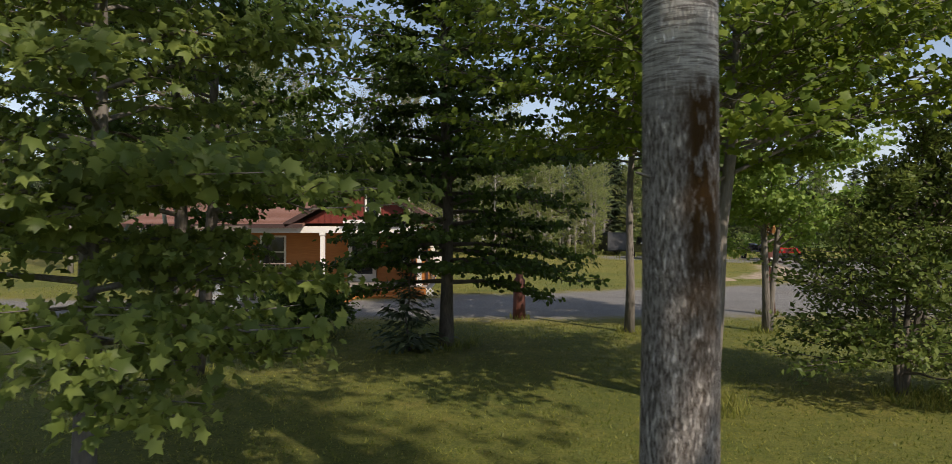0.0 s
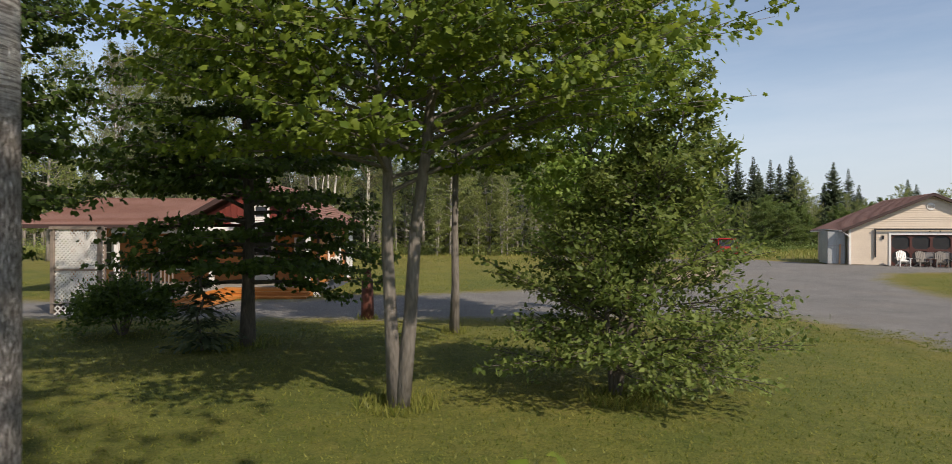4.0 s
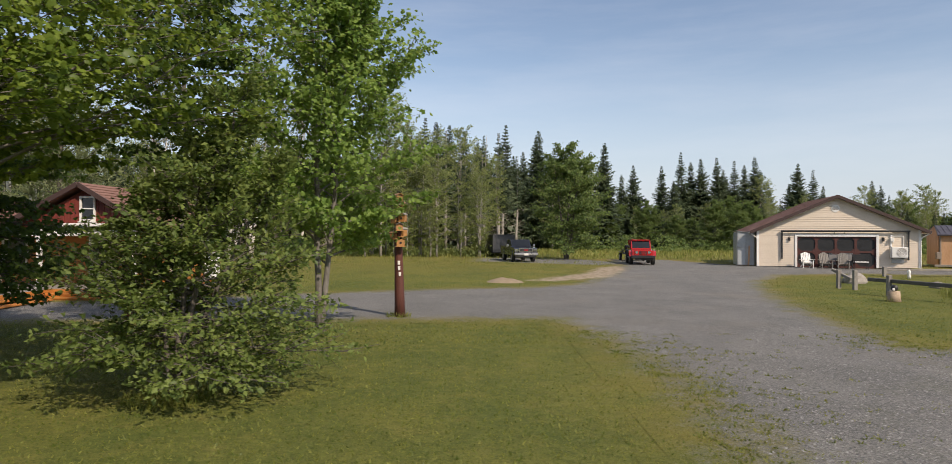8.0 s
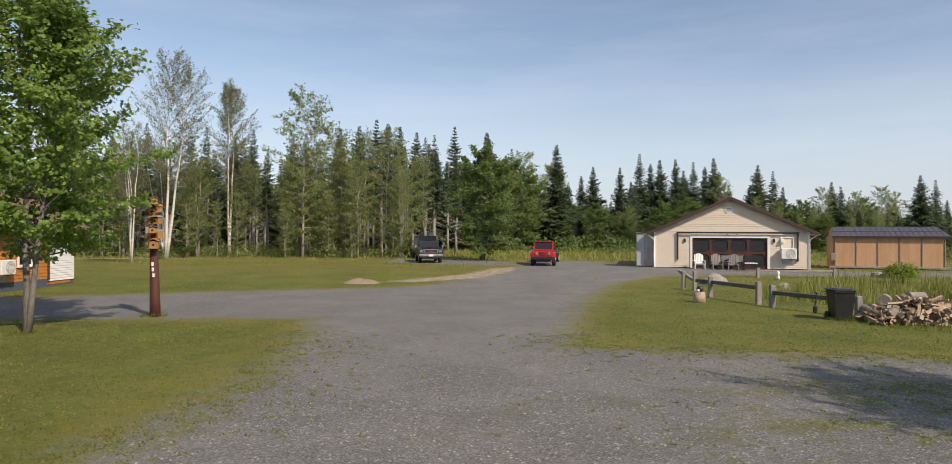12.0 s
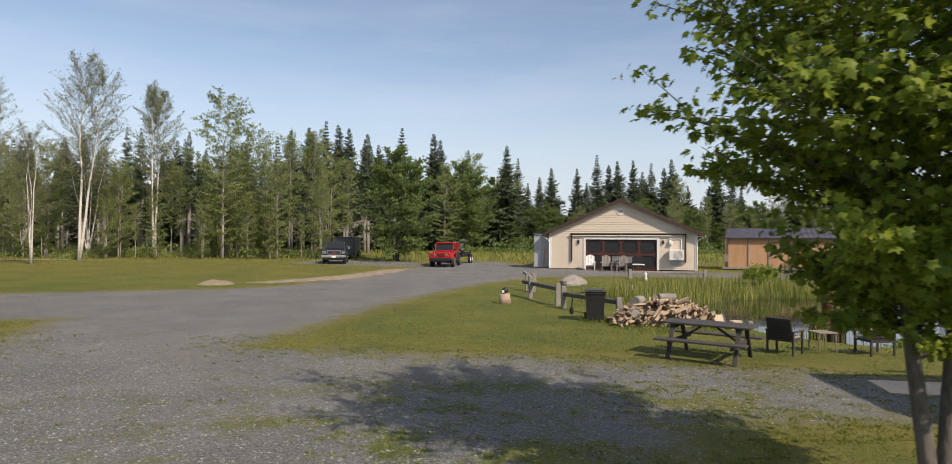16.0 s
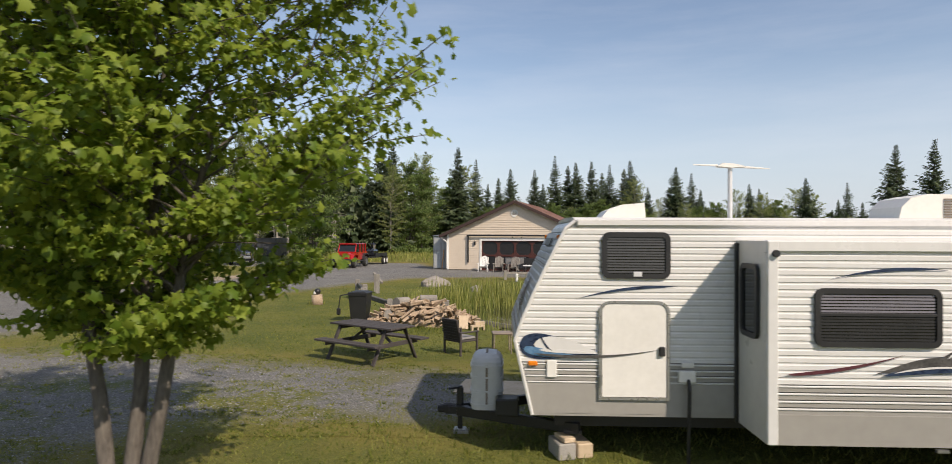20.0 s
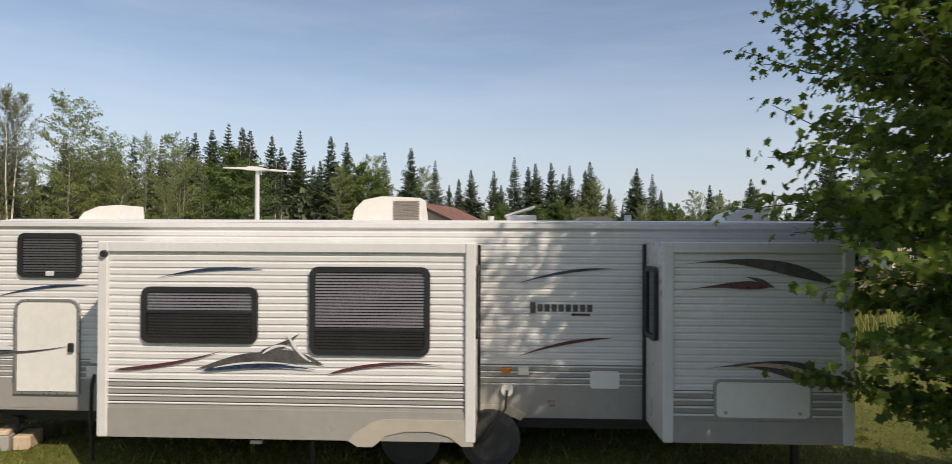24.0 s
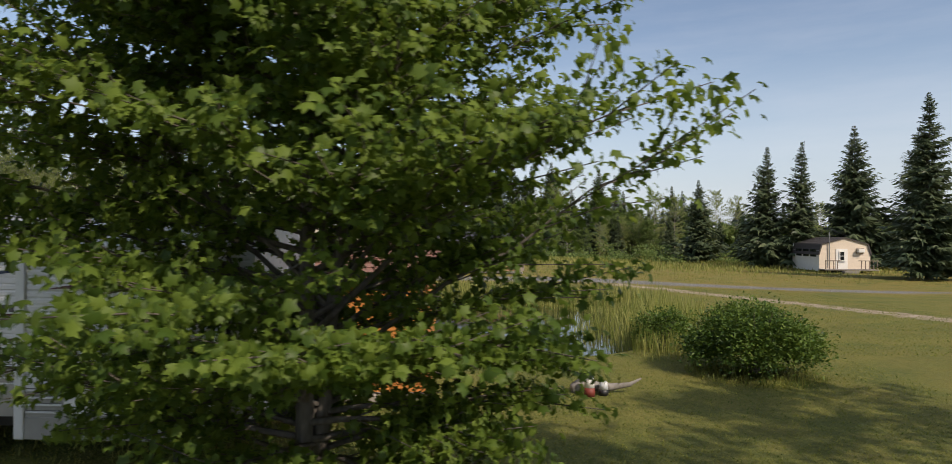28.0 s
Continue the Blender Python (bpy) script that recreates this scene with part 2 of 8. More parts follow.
M_WOODBARK = mat("pale_wood_bark", (0.20, 0.18, 0.155), (0.40, 0.375, 0.335), scale=3, fine=20, rough=0.9, bump=0.5, stretch=(1, 1, 0.3))
M_ASPEN = aspen_mat()
L_MAPLE = leaf_mat("maple_leaf", (0.072, 0.124, 0.017), (0.175, 0.240, 0.034))
L_MAPLEJ = leaf_mat("deep_green_maple_leaf", (0.054, 0.100, 0.016), (0.140, 0.205, 0.032))
L_MAPLEP = leaf_mat("pale_maple_leaf", (0.090, 0.135, 0.032), (0.200, 0.255, 0.065))
# maple leaf copy with shade put into its colour; L_ROUND is the sunlit copy
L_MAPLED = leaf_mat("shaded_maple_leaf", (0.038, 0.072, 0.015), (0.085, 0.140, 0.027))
L_MAPLEY = leaf_mat("young_maple_leaf", (0.095, 0.160, 0.018), (0.225, 0.285, 0.040))
L_APPLE = leaf_mat("apple_leaf", (0.072, 0.115, 0.027), (0.190, 0.245, 0.066))
L_BIRCH = leaf_mat("birch_leaf", (0.105, 0.130, 0.045), (0.215, 0.235, 0.095))
L_WOOD = leaf_mat("wood_leaf", (0.072, 0.122, 0.032), (0.165, 0.225, 0.068))
L_POPLAR = leaf_mat("poplar_leaf", (0.125, 0.170, 0.050), (0.260, 0.300, 0.102))
L_ROUND = leaf_mat("sunlit_maple_leaf", (0.100, 0.180, 0.034), (0.225, 0.320, 0.075))
M_DOORR = mat("dark_red_stain", (0.085, 0.024, 0.018), (0.055, 0.017, 0.013), scale=2, fine=15, rough=0.6)
L_SPRUCE = leaf_mat("spruce_needle", (0.038, 0.062, 0.030), (0.100, 0.130, 0.064), trans=0.15)
L_SPRUCED = leaf_mat("grey_spruce_needle", (0.040, 0.064, 0.032), (0.105, 0.130, 0.068), trans=0.15)
L_PINE = leaf_mat("pine_needle", (0.13, 0.165, 0.075), (0.27, 0.30, 0.15), trans=0.35)
L_BUSH = leaf_mat("shrub_leaf", (0.036, 0.080, 0.012), (0.105, 0.165, 0.025), trans=0.25)
L_REED = leaf_mat("reed_blade", (0.120, 0.155, 0.030), (0.290, 0.290, 0.085), trans=0.3)
L_GRASS = leaf_mat("grass_blade", (0.080, 0.115, 0.018), (0.230, 0.235, 0.055), trans=0.35)
M_WHITE = mat("white_paint", (0.78, 0.77, 0.74), (0.66, 0.65, 0.61), scale=2, fine=18, rough=0.5, bump=0.05)
M_CREAM = mat("cream_vinyl", (0.68, 0.585, 0.47), (0.60, 0.51, 0.405), scale=0.7, fine=9, rough=0.55, bump=0.06)
M_ORANGE = mat("orange_stained_wood", (0.54, 0.215, 0.045), (0.35, 0.125, 0.026), scale=1.3, fine=11, rough=0.55, bump=0.3, stretch=(0.25, 0.25, 3))
M_REDW = mat("barn_red_paint", (0.20, 0.035, 0.022), (0.13, 0.022, 0.015), scale=2, fine=15, rough=0.6, bump=0.15)
M_SHINGLE = mat("brown_shingle", (0.16, 0.075, 0.055), (0.24, 0.13, 0.10), scale=1.2, fine=22, rough=0.9, bump=0.6, isl=0.5)
M_FASCIA = mat("brown_fascia", (0.060, 0.032, 0.026), (0.045, 0.024, 0.02), scale=2, fine=14, rough=0.55)
M_GREYW = mat("weathered_grey_wood", (0.30, 0.28, 0.25), (0.16, 0.145, 0.125), scale=3, fine=26, rough=0.85, bump=0.5, stretch=(1, 1, 0.4))
M_DARKW = mat("dark_stained_wood", (0.036, 0.031, 0.030), (0.075, 0.065, 0.061), scale=4, fine=30, rough=0.8, bump=0.3)
M_PLY = mat("tan_plywood", (0.50, 0.30, 0.17), (0.36, 0.20, 0.10), scale=1.0, fine=12, rough=0.7, bump=0.2, stretch=(3, 3, 0.35))
M_TRIM = mat("grey_batten", (0.27, 0.22, 0.18), (0.18, 0.15, 0.12), scale=4, fine=20, rough=0.8, bump=0.3)
M_METALR = mat("grey_metal_roof", (0.16, 0.15, 0.17), (0.11, 0.10, 0.12), scale=1.5, fine=12, rough=0.4, metal=0.6)
M_LOG = mat("red_brown_log", (0.115, 0.032, 0.020), (0.062, 0.020, 0.014), scale=3, fine=20, rough=0.7, bump=0.5, stretch=(2, 2, 0.3))
M_HONEY = mat("honey_varnished_wood", (0.42, 0.21, 0.065), (0.24, 0.115, 0.04), scale=6, fine=40, rough=0.5, bump=0.2)
M_FOUND = mat("blue_grey_foundation", (0.085, 0.095, 0.115), (0.06, 0.066, 0.08), scale=2, fine=16, rough=0.85, bump=0.3)
M_BLACK = mat("black_plastic", (0.012, 0.012, 0.013), (0.022, 0.022, 0.023), scale=4, fine=30, rough=0.45, bump=0.05)
M_RUBBER = mat("tyre_rubber", (0.016, 0.016, 0.016), (0.032, 0.031, 0.029), scale=8, fine=60, rough=0.85, bump=0.4)
M_STEEL = mat("galvanised_steel", (0.42, 0.42, 0.42), (0.30, 0.30, 0.30), scale=4, fine=30, rough=0.4, metal=0.9)
M_CHROME = mat("chrome", (0.70, 0.70, 0.70), (0.55, 0.55, 0.55), scale=4, fine=30, rough=0.12, metal=1.0)
M_RUST = mat("rusty_iron", (0.085, 0.035, 0.022), (0.15, 0.075, 0.05), scale=5, fine=30, rough=0.85, bump=0.4, metal=0.2)
M_RED = mat("red_car_paint", (0.42, 0.012, 0.013), (0.37, 0.010, 0.011), scale=2, fine=14, rough=0.22, coat=0.7)
M_BLACKP = mat("black_car_paint", (0.010, 0.012, 0.018), (0.014, 0.016, 0.022), scale=2, fine=14, rough=0.18, coat=0.8)
M_GREYB = mat("grey_box_paint", (0.055, 0.058, 0.062), (0.040, 0.042, 0.046), scale=1.5, fine=12, rough=0.5)
M_DGLASS = mat("dark_tinted_glass", (0.010, 0.012, 0.014), (0.016, 0.018, 0.020), scale=1, fine=4, rough=0.06, spec=0.6)
M_TWHITE = mat("white_trailer_aluminium", (0.66, 0.66, 0.645), (0.58, 0.58, 0.565), scale=0.8, fine=7, rough=0.32, bump=0.02)
M_TGREY = mat("taupe_trailer_aluminium", (0.33, 0.32, 0.295), (0.27, 0.26, 0.24), scale=0.8, fine=7, rough=0.34, bump=0.02)
M_TFRONT = mat("grey_trailer_front", (0.44, 0.45, 0.46), (0.37, 0.38, 0.39), scale=0.8, fine=7, rough=0.38, bump=0.02)
M_ACW = mat("off_white_plastic", (0.74, 0.73, 0.69), (0.65, 0.64, 0.60), scale=2, fine=14, rough=0.45)
M_TANK = mat("grey_plastic_cover", (0.60, 0.61, 0.62), (0.52, 0.53, 0.54), scale=2, fine=14, rough=0.45)
M_NAVY = mat("navy_decal", (0.008, 0.013, 0.035), (0.03, 0.055, 0.11), scale=6, fine=25, rough=0.3)
M_MAROON = mat("maroon_decal", (0.075, 0.022, 0.032), (0.11, 0.035, 0.045), scale=6, fine=25, rough=0.3)
M_CHARC = mat("charcoal_decal", (0.018, 0.018, 0.020), (0.13, 0.125, 0.12), scale=9, fine=35, rough=0.35)
M_STONE = mat("grey_boulder", (0.33, 0.30, 0.26), (0.20, 0.18, 0.155), scale=2.5, fine=20, rough=0.9, bump=0.7)
M_PEBBLE = mat("crushed_stone", (0.095, 0.098, 0.099), (0.31, 0.308, 0.30), scale=3.0, fine=20, rough=0.9, isl=1.4)
M_SPLIT = mat("split_firewood", (0.58, 0.46, 0.33), (0.20, 0.135, 0.085), scale=3, fine=28, rough=0.85, bump=0.4, isl=1.0)
M_CONC = mat("concrete_block", (0.36, 0.34, 0.31), (0.26, 0.25, 0.23), scale=4, fine=40, rough=0.9, bump=0.4)
M_BEIGE = mat("beige_board", (0.55, 0.44, 0.31), (0.44, 0.34, 0.23), scale=2, fine=18, rough=0.7)
M_AMBER = mat("amber_lens", (0.75, 0.22, 0.01), (0.65, 0.17, 0.01), scale=9, fine=50, rough=0.25)
M_SILVERP = mat("silver_bumper", (0.45, 0.45, 0.45), (0.36, 0.36, 0.36), scale=3, fine=20, rough=0.3, metal=0.7)
M_BLUE = mat("light_blue_decal", (0.07, 0.17, 0.30), (0.12, 0.24, 0.38), scale=6, fine=25, rough=0.3)
M_RAIL = mat("dark_weathered_rail", (0.125, 0.120, 0.105), (0.065, 0.061, 0.054), scale=3, fine=26, rough=0.85, bump=0.5)
M_ARCH = mat("beige_arch_plastic", (0.44, 0.40, 0.33), (0.37, 0.34, 0.28), scale=1.5, fine=12, rough=0.5)
M_CUSH = mat("grey_cushion_fabric", (0.25, 0.245, 0.24), (0.17, 0.165, 0.16), scale=5, fine=70, rough=0.95, bump=0.3)
M_POLY = mat("milky_polycarbonate", (0.42, 0.44, 0.44), (0.32, 0.34, 0.35), scale=1.2, fine=9, rough=0.35)
M_BLINDD = mat("shaded_window_blind", (0.075, 0.077, 0.082), (0.055, 0.057, 0.062), scale=2, fine=14, rough=0.4)
M_BLIND = mat("grey_window_blind", (0.20, 0.195, 0.225), (0.155, 0.15, 0.175), scale=2, fine=14, rough=0.35)
M_COVER = mat("dark_wheel_cover", (0.030, 0.030, 0.031), (0.052, 0.051, 0.050), scale=5, fine=40, rough=0.7, bump=0.2)


def water_mat():
    m = mat("pond_water", (0.018, 0.022, 0.012), (0.030, 0.034, 0.018), scale=0.5, fine=3, rough=0.1, spec=0.6)
    n, l = m.node_tree.nodes, m.node_tree.links
    p = n["Principled BSDF"]
    for k in list(p.inputs["Roughness"].links):
        l.remove(k)
    p.inputs["Roughness"].default_value = 0.03
    tc, q, bn = n.new("ShaderNodeTexCoord"), n.new("ShaderNodeTexNoise"), n.new("ShaderNodeBump")
    q.inputs["Scale"].default_value = 5.0
    bn.inputs["Strength"].default_value, bn.inputs["Distance"].default_value = 0.05, 0.02
    l.new(tc.outputs["Object"], q.inputs["Vector"])
    l.new(q.outputs["Fac"], bn.inputs["Height"])
    l.new(bn.outputs[0], p.inputs["Normal"])
    return m


M_WATER = water_mat()


# ---- mesh helpers ----
class Shape:
    """Collects vertices and faces of one part."""

    def __init__(self):
        self.v, self.f = [], []

    def add(self, vs, fs):
        k = len(self.v)
        self.v += [tuple(q) for q in vs]
        self.f += [tuple(i + k for i in f) for f in fs]
        return self

    def box(self, x, y, z, sx, sy, sz, c=0.0, m=None):
        """A box about its centre, its edges cut back by c."""
        hx, hy, hz = sx / 2, sy / 2, sz / 2
        if c <= 0:
            vs = [(i * hx, j * hy, k * hz) for i in (-1, 1) for j in (-1, 1) for k in (-1, 1)]
            fs = [(0, 1, 3, 2), (4, 6, 7, 5), (0, 4, 5, 1), (2, 3, 7, 6), (0, 2, 6, 4), (1, 5, 7, 3)]
        else:
            c = min(c, hx * 0.9, hy * 0.9, hz * 0.9)
            vs, idx = [], {}
            for i in (-1, 1):
                for j in (-1, 1):
                    for k in (-1, 1):
                        for a in range(3):
                            h = [hx - c, hy - c, hz - c]
                            h[a] += c
                            idx[i, j, k, a] = len(vs)
                            vs.append((i * h[0], j * h[1], k * h[2]))
            fs = []
            for a in range(3):
                b, d = (a + 1) % 3, (a + 2) % 3
                for s in (-1, 1):
                    quad = []
                    for p, q in ((-1, -1), (1, -1), (1, 1), (-1, 1)):
                        t = [0, 0, 0]
                        t[a], t[b], t[d] = s, p, q
                        quad.append(idx[(*t, a)])
                    fs.append(tuple(quad if s > 0 else quad[::-1]))
                for p in (-1, 1):
                    for q in (-1, 1):
                        e = []
                        for s, w in ((-1, b), (1, b), (1, d), (-1, d)):
                            t = [0, 0, 0]
                            t[a], t[b], t[d] = s, p, q
                            e.append(idx[(*t, w)])
                        fs.append(tuple(e if p * q < 0 else e[::-1]))
            for i in (-1, 1):
                for j in (-1, 1):
                    for k in (-1, 1):
                        t = (idx[i, j, k, 0], idx[i, j, k, 1], idx[i, j, k, 2])
                        fs.append(t if i * j * k > 0 else t[::-1])
        if m is not None:
            vs = [m @ Vector(q) for q in vs]
        return self.add([(q[0] + x, q[1] + y, q[2] + z) for q in vs], fs)

    def tube(self, pts, radii, sides=8, cap=True):
        pts = [Vector(p) for p in pts]
        vs, fs = [], []
        up = Vector((0.31, 0.95, 0.05)).normalized()
        for i, p in enumerate(pts):
            d = (pts[min(i + 1, len(pts) - 1)] - pts[max(i - 1, 0)]).normalized()
            a = d.cross(up)
            a = a.normalized() if a.length > 1e-4 else Vector((1, 0, 0))
            b = d.cross(a)
            for k in range(sides):
                w = 2 * math.pi * k / sides
                vs.append(p + (a * math.cos(w) + b * math.sin(w)) * radii[i])
        for i in range(len(pts) - 1):
            for k in range(sides):
                q, r = i * sides + k, i * sides + (k + 1) % sides
                fs.append((q, r, r + sides, q + sides))
        if cap:
            fs.append(tuple(range(sides)))
            fs.append(tuple(range((len(pts) - 1) * sides, len(pts) * sides))[::-1])
        return self.add(vs, fs)

    def rod(self, a, b, r, sides=8):
        return self.tube([a, b], [r, r], sides)

    def beam(self, a, b, w, h, c=0.008):
        """A squared timber from a to b, w wide and h high."""
        a, b = Vector(a), Vector(b)
        d = b - a
        q = d.to_track_quat("X", "Z").to_matrix()
        p = (a + b) / 2
        return self.box(p.x, p.y, p.z, d.length, w, h, c, q)

    def prism(self, pts, axis, lo, hi):
        """An outline (two coordinates a point) drawn out along an axis from lo to hi."""
        n = len(pts)
        at = {"x": lambda p, t: (t, p[0], p[1]), "y": lambda p, t: (p[0], t, p[1]), "z": lambda p, t: (p[0], p[1], t)}[axis]
        vs = [at(p, lo) for p in pts] + [at(p, hi) for p in pts]
        fs = [tuple(range(n))[::-1], tuple(range(n, 2 * n))] + [(i, (i + 1) % n, (i + 1) % n + n, i + n) for i in range(n)]
        return self.add(vs, fs)

    def lathe(self, prof, x, y, sides=20):
        """A profile of (radius, height) turned about the upright line at x, y."""
        vs = [(x + r * math.cos(2 * math.pi * k / sides), y + r * math.sin(2 * math.pi * k / sides), z) for r, z in prof for k in range(sides)]
        fs = [(i * sides + k, i * sides + (k + 1) % sides, (i + 1) * sides + (k + 1) % sides, (i + 1) * sides + k) for i in range(len(prof) - 1) for k in range(sides)]
        fs.append(tuple(range(sides))[::-1])
        fs.append(tuple(range((len(prof) - 1) * sides, len(prof) * sides)))
        return self.add(vs, fs)

    def mesh(self, name, smooth=False):
        me = bpy.data.meshes.new(name)
        me.from_pydata(self.v, [], self.f)
        b = bmesh.new()
        b.from_mesh(me)
        bmesh.ops.recalc_face_normals(b, faces=b.faces)
        b.to_mesh(me)
        b.free()
        if smooth:
            me.polygons.foreach_set("use_smooth", [True] * len(me.polygons))
        return me


def part(name, shape, material, parent, label="", smooth=False):
    me = shape if isinstance(shape, bpy.types.Mesh) else shape.mesh(name, smooth)
    if material and not me.materials:
        me.materials.append(material)
    ob = new(name, me)
    ob.parent = parent
    if label:
        tagged(ob, label)
    return ob


def thing(name, label, category, x=0, y=0, z=0, rz=0, group="", kind=""):
    ob = new(name)
    ob.empty_display_size = 0.2
    ob.matrix_basis = pose(x, y, z, 0, 0, rz)
    return tagged(ob, label, category, group, kind)


def solid(name, shape, material, label, category, x=0, y=0, z=0, rz=0, group="", kind="", smooth=False):
    me = shape if isinstance(shape, bpy.types.Mesh) else shape.mesh(name, smooth)
    me.materials.append(material)
    ob = new(name, me)
    ob.matrix_basis = pose(x, y, z, 0, 0, rz)
    return tagged(ob, label, category, group, kind)


def scattered(name, template, centres, along, normal, size, face):
    """One mesh of many small flat shapes: a template of (u, v, w) set at centres in the frames given."""
    t = np.array(template, float)
    k, n = len(t), len(centres)
    a = along / np.maximum(np.linalg.norm(along, axis=1, keepdims=True), 1e-6)
    b = np.cross(normal, a)
    b /= np.maximum(np.linalg.norm(b, axis=1, keepdims=True), 1e-6)
    c = np.cross(a, b)
    s = np.asarray(size, float).reshape(-1, 1, 1)
    v = centres[:, None, :] + s * (t[None, :, 0:1] * a[:, None, :] + t[None, :, 1:2] * b[:, None, :] + t[None, :, 2:3] * c[:, None, :])
    v = v.reshape(-1, 3)
    loops = (np.arange(n)[:, None, None] * k + np.array(face)[None, :, :])
    m = loops.shape[1]
    q = loops.shape[2]
    me = bpy.data.meshes.new(name)
    me.vertices.add(len(v))
    me.vertices.foreach_set("co", v.ravel())
    me.loops.add(n * m * q)
    me.loops.foreach_set("vertex_index", loops.ravel().astype(np.int32))
    me.polygons.add(n * m)
    me.polygons.foreach_set("loop_start", (np.arange(n * m) * q).astype(np.int32))
    me.update(calc_edges=True)
    return me


# leaf outlines: along the rib, across it, and lifted off its plane
LEAF_MAPLE = ([(0.0, 0.0, 0.0), (0.06, 0.38, -0.06), (0.28, 0.27, 0.03), (0.56, 0.54, -0.14), (0.62, 0.23, 0.0), (1.0, 0.0, -0.22),
               (0.62, -0.23, 0.0), (0.56, -0.54, -0.14), (0.28, -0.27, 0.03), (0.06, -0.38, -0.06)],
              [(0, 1, 2), (0, 2, 8), (2, 3, 4), (2, 4, 6), (2, 6, 8), (4, 5, 6), (6, 7, 8), (0, 8, 9)])
LEAF_SMALL = ([(0.0, 0.0, 0), (0.12, 0.34, -0.04), (0.36, 0.22, 0.02), (0.62, 0.44, -0.12), (1.0, 0.0, -0.2), (0.62, -0.44, -0.12), (0.36, -0.22, 0.02), (0.12, -0.34, -0.04)],
              [(0, 1, 2), (0, 2, 6), (2, 3, 4), (2, 4, 6), (4, 5, 6), (0, 6, 7)])
LEAF_OVAL = ([(0.0, 0.0, 0), (0.4, 0.28, 0.05), (1.0, 0.0, -0.08), (0.4, -0.28, 0.05)], [(0, 1, 2), (0, 2, 3)])
LEAF_CLUMP = ([(0.0, 0.0, 0), (0.35, 0.45, 0.1), (1.0, 0.1, -0.1), (0.5, -0.4, 0.12)], [(0, 1, 2), (0, 2, 3)])


def unit(v):
    return v / np.maximum(np.linalg.norm(v, axis=-1, keepdims=True), 1e-6)


def broad_tree(rng, height, spread, r0, stems, base_u, limbs, twigs, per_twig, leaf, size, droop=0.15, lift=0.5, lopside=(0, 0), top_u=1.0, peak=0.32, flat=0.42, rise=0.15, hang=0.35, twig_r=0.008, extra=(), tier=0.0):
    """Shapes of a broadleaf tree: stems is a list of (dx, dy, lean_x, lean_y, share of height). Returns the wood and the leaves."""
    wood = Shape()
    pos, way = [], []
    lines = []
    for dx, dy, lx, ly, sh in stems:
        pts, rad = [], []
        h = height * sh
        for i in range(9):
            u = i / 8
            wob = 0.018 * h * u
            pts.append((dx * min(1, u * 6) * 0.6 + dx * 0.4 + lx * u ** 1.2 + rng.normal() * wob * 0.5, dy + ly * u ** 1.2 + rng.normal() * wob * 0.5, h * u - 0.05))
            rad.append(max(r0 * (sh ** 0.5) * (1 - u) ** 0.8 * (1.25 if i == 0 else 1), 0.012))
        wood.tube(pts, rad, 10)
        lines.append((np.array(pts), np.array(rad), h))
    stem_faces = len(wood.f)
    for i in range(limbs + len(extra)):
        pts, rad, h = lines[i % len(lines)]
        u = base_u + (top_u - base_u) * ((min(i, limbs - 1) + rng.random()) / limbs)
        if i >= limbs:
            u = extra[i - limbs][0]
        k = u * 8
        j = min(int(k), 7)
        o = pts[j] + (pts[j + 1] - pts[j]) * (k - j)
        r = (rad[j] + (rad[j + 1] - rad[j]) * (k - j)) * 0.45
        az = i * 2.39996 + rng.normal() * 0.35
        q = (u - base_u) / max(top_u - base_u, 1e-3)
        shape = 1 - abs(q - peak) ** 1.6 * 1.5
        ln = spread * max(0.22, shape) * (0.8 + 0.4 * rng.random())
        el = rise + lift * q + rng.normal() * 0.12
        d = np.array([math.cos(az) * math.cos(el) + lopside[0], math.sin(az) * math.cos(el) + lopside[1], math.sin(el)])
        ln *= max(0.4, 1 + 0.7 * (math.cos(az) * lopside[0] + math.sin(az) * lopside[1]))
        if i >= limbs:
            _, az, el, ln = extra[i - limbs]
            d = np.array([math.cos(az) * math.cos(el), math.sin(az) * math.cos(el), math.sin(el)])
        d /= np.linalg.norm(d)
        lp = []
        for s in range(6):
            w = s / 5
            lp.append(o + d * ln * w + np.array([0, 0, ln * (0.10 * w - droop * w * w)]) + rng.normal(size=3) * 0.03 * ln * w)
        wood.tube([tuple(x) for x in lp], [max(r * (1 - w / 5.4), 0.006) for w in range(6)], 5, cap=False)
        for s in range(twigs):
            w = 0.22 + 0.78 * (s + rng.random()) / twigs
            k2 = min(w * 5, 4.999)
            j2 = int(k2)
            b = lp[j2] + (lp[j2 + 1] - lp[j2]) * (k2 - j2)
            side = np.cross(d, [0, 0, 1.0]) * (1 if s % 2 else -1)
            td = d * (0.55 + 0.4 * w) + side * (0.9 - 0.35 * w) + rng.normal(size=3) * np.array([0.28, 0.28, 0.28 * (1 - tier)]) + np.array([0, 0, 0.12 - droop * 0.6])
            td[2] *= 1 - 0.6 * tier
            td /= np.linalg.norm(td)
            tl = ln * (0.34 - 0.14 * w) * (0.6 + 0.8 * rng.random()) + 0.12
            wood.tube([tuple(b), tuple(b + td * tl)], [twig_r, twig_r * 0.5], 3, cap=False)
            a = rng.random(per_twig) ** 0.8
            pos.append(b + td * tl * a[:, None] * 1.05 + rng.normal(size=(per_twig, 3)) * np.array([0.10 + 0.05 * tier, 0.10 + 0.05 * tier, 0.05 * (1 - 0.55 * tier)]) * (0.5 + size * 4))
            way.append(td + rng.normal(size=(per_twig, 3)) * 0.75)
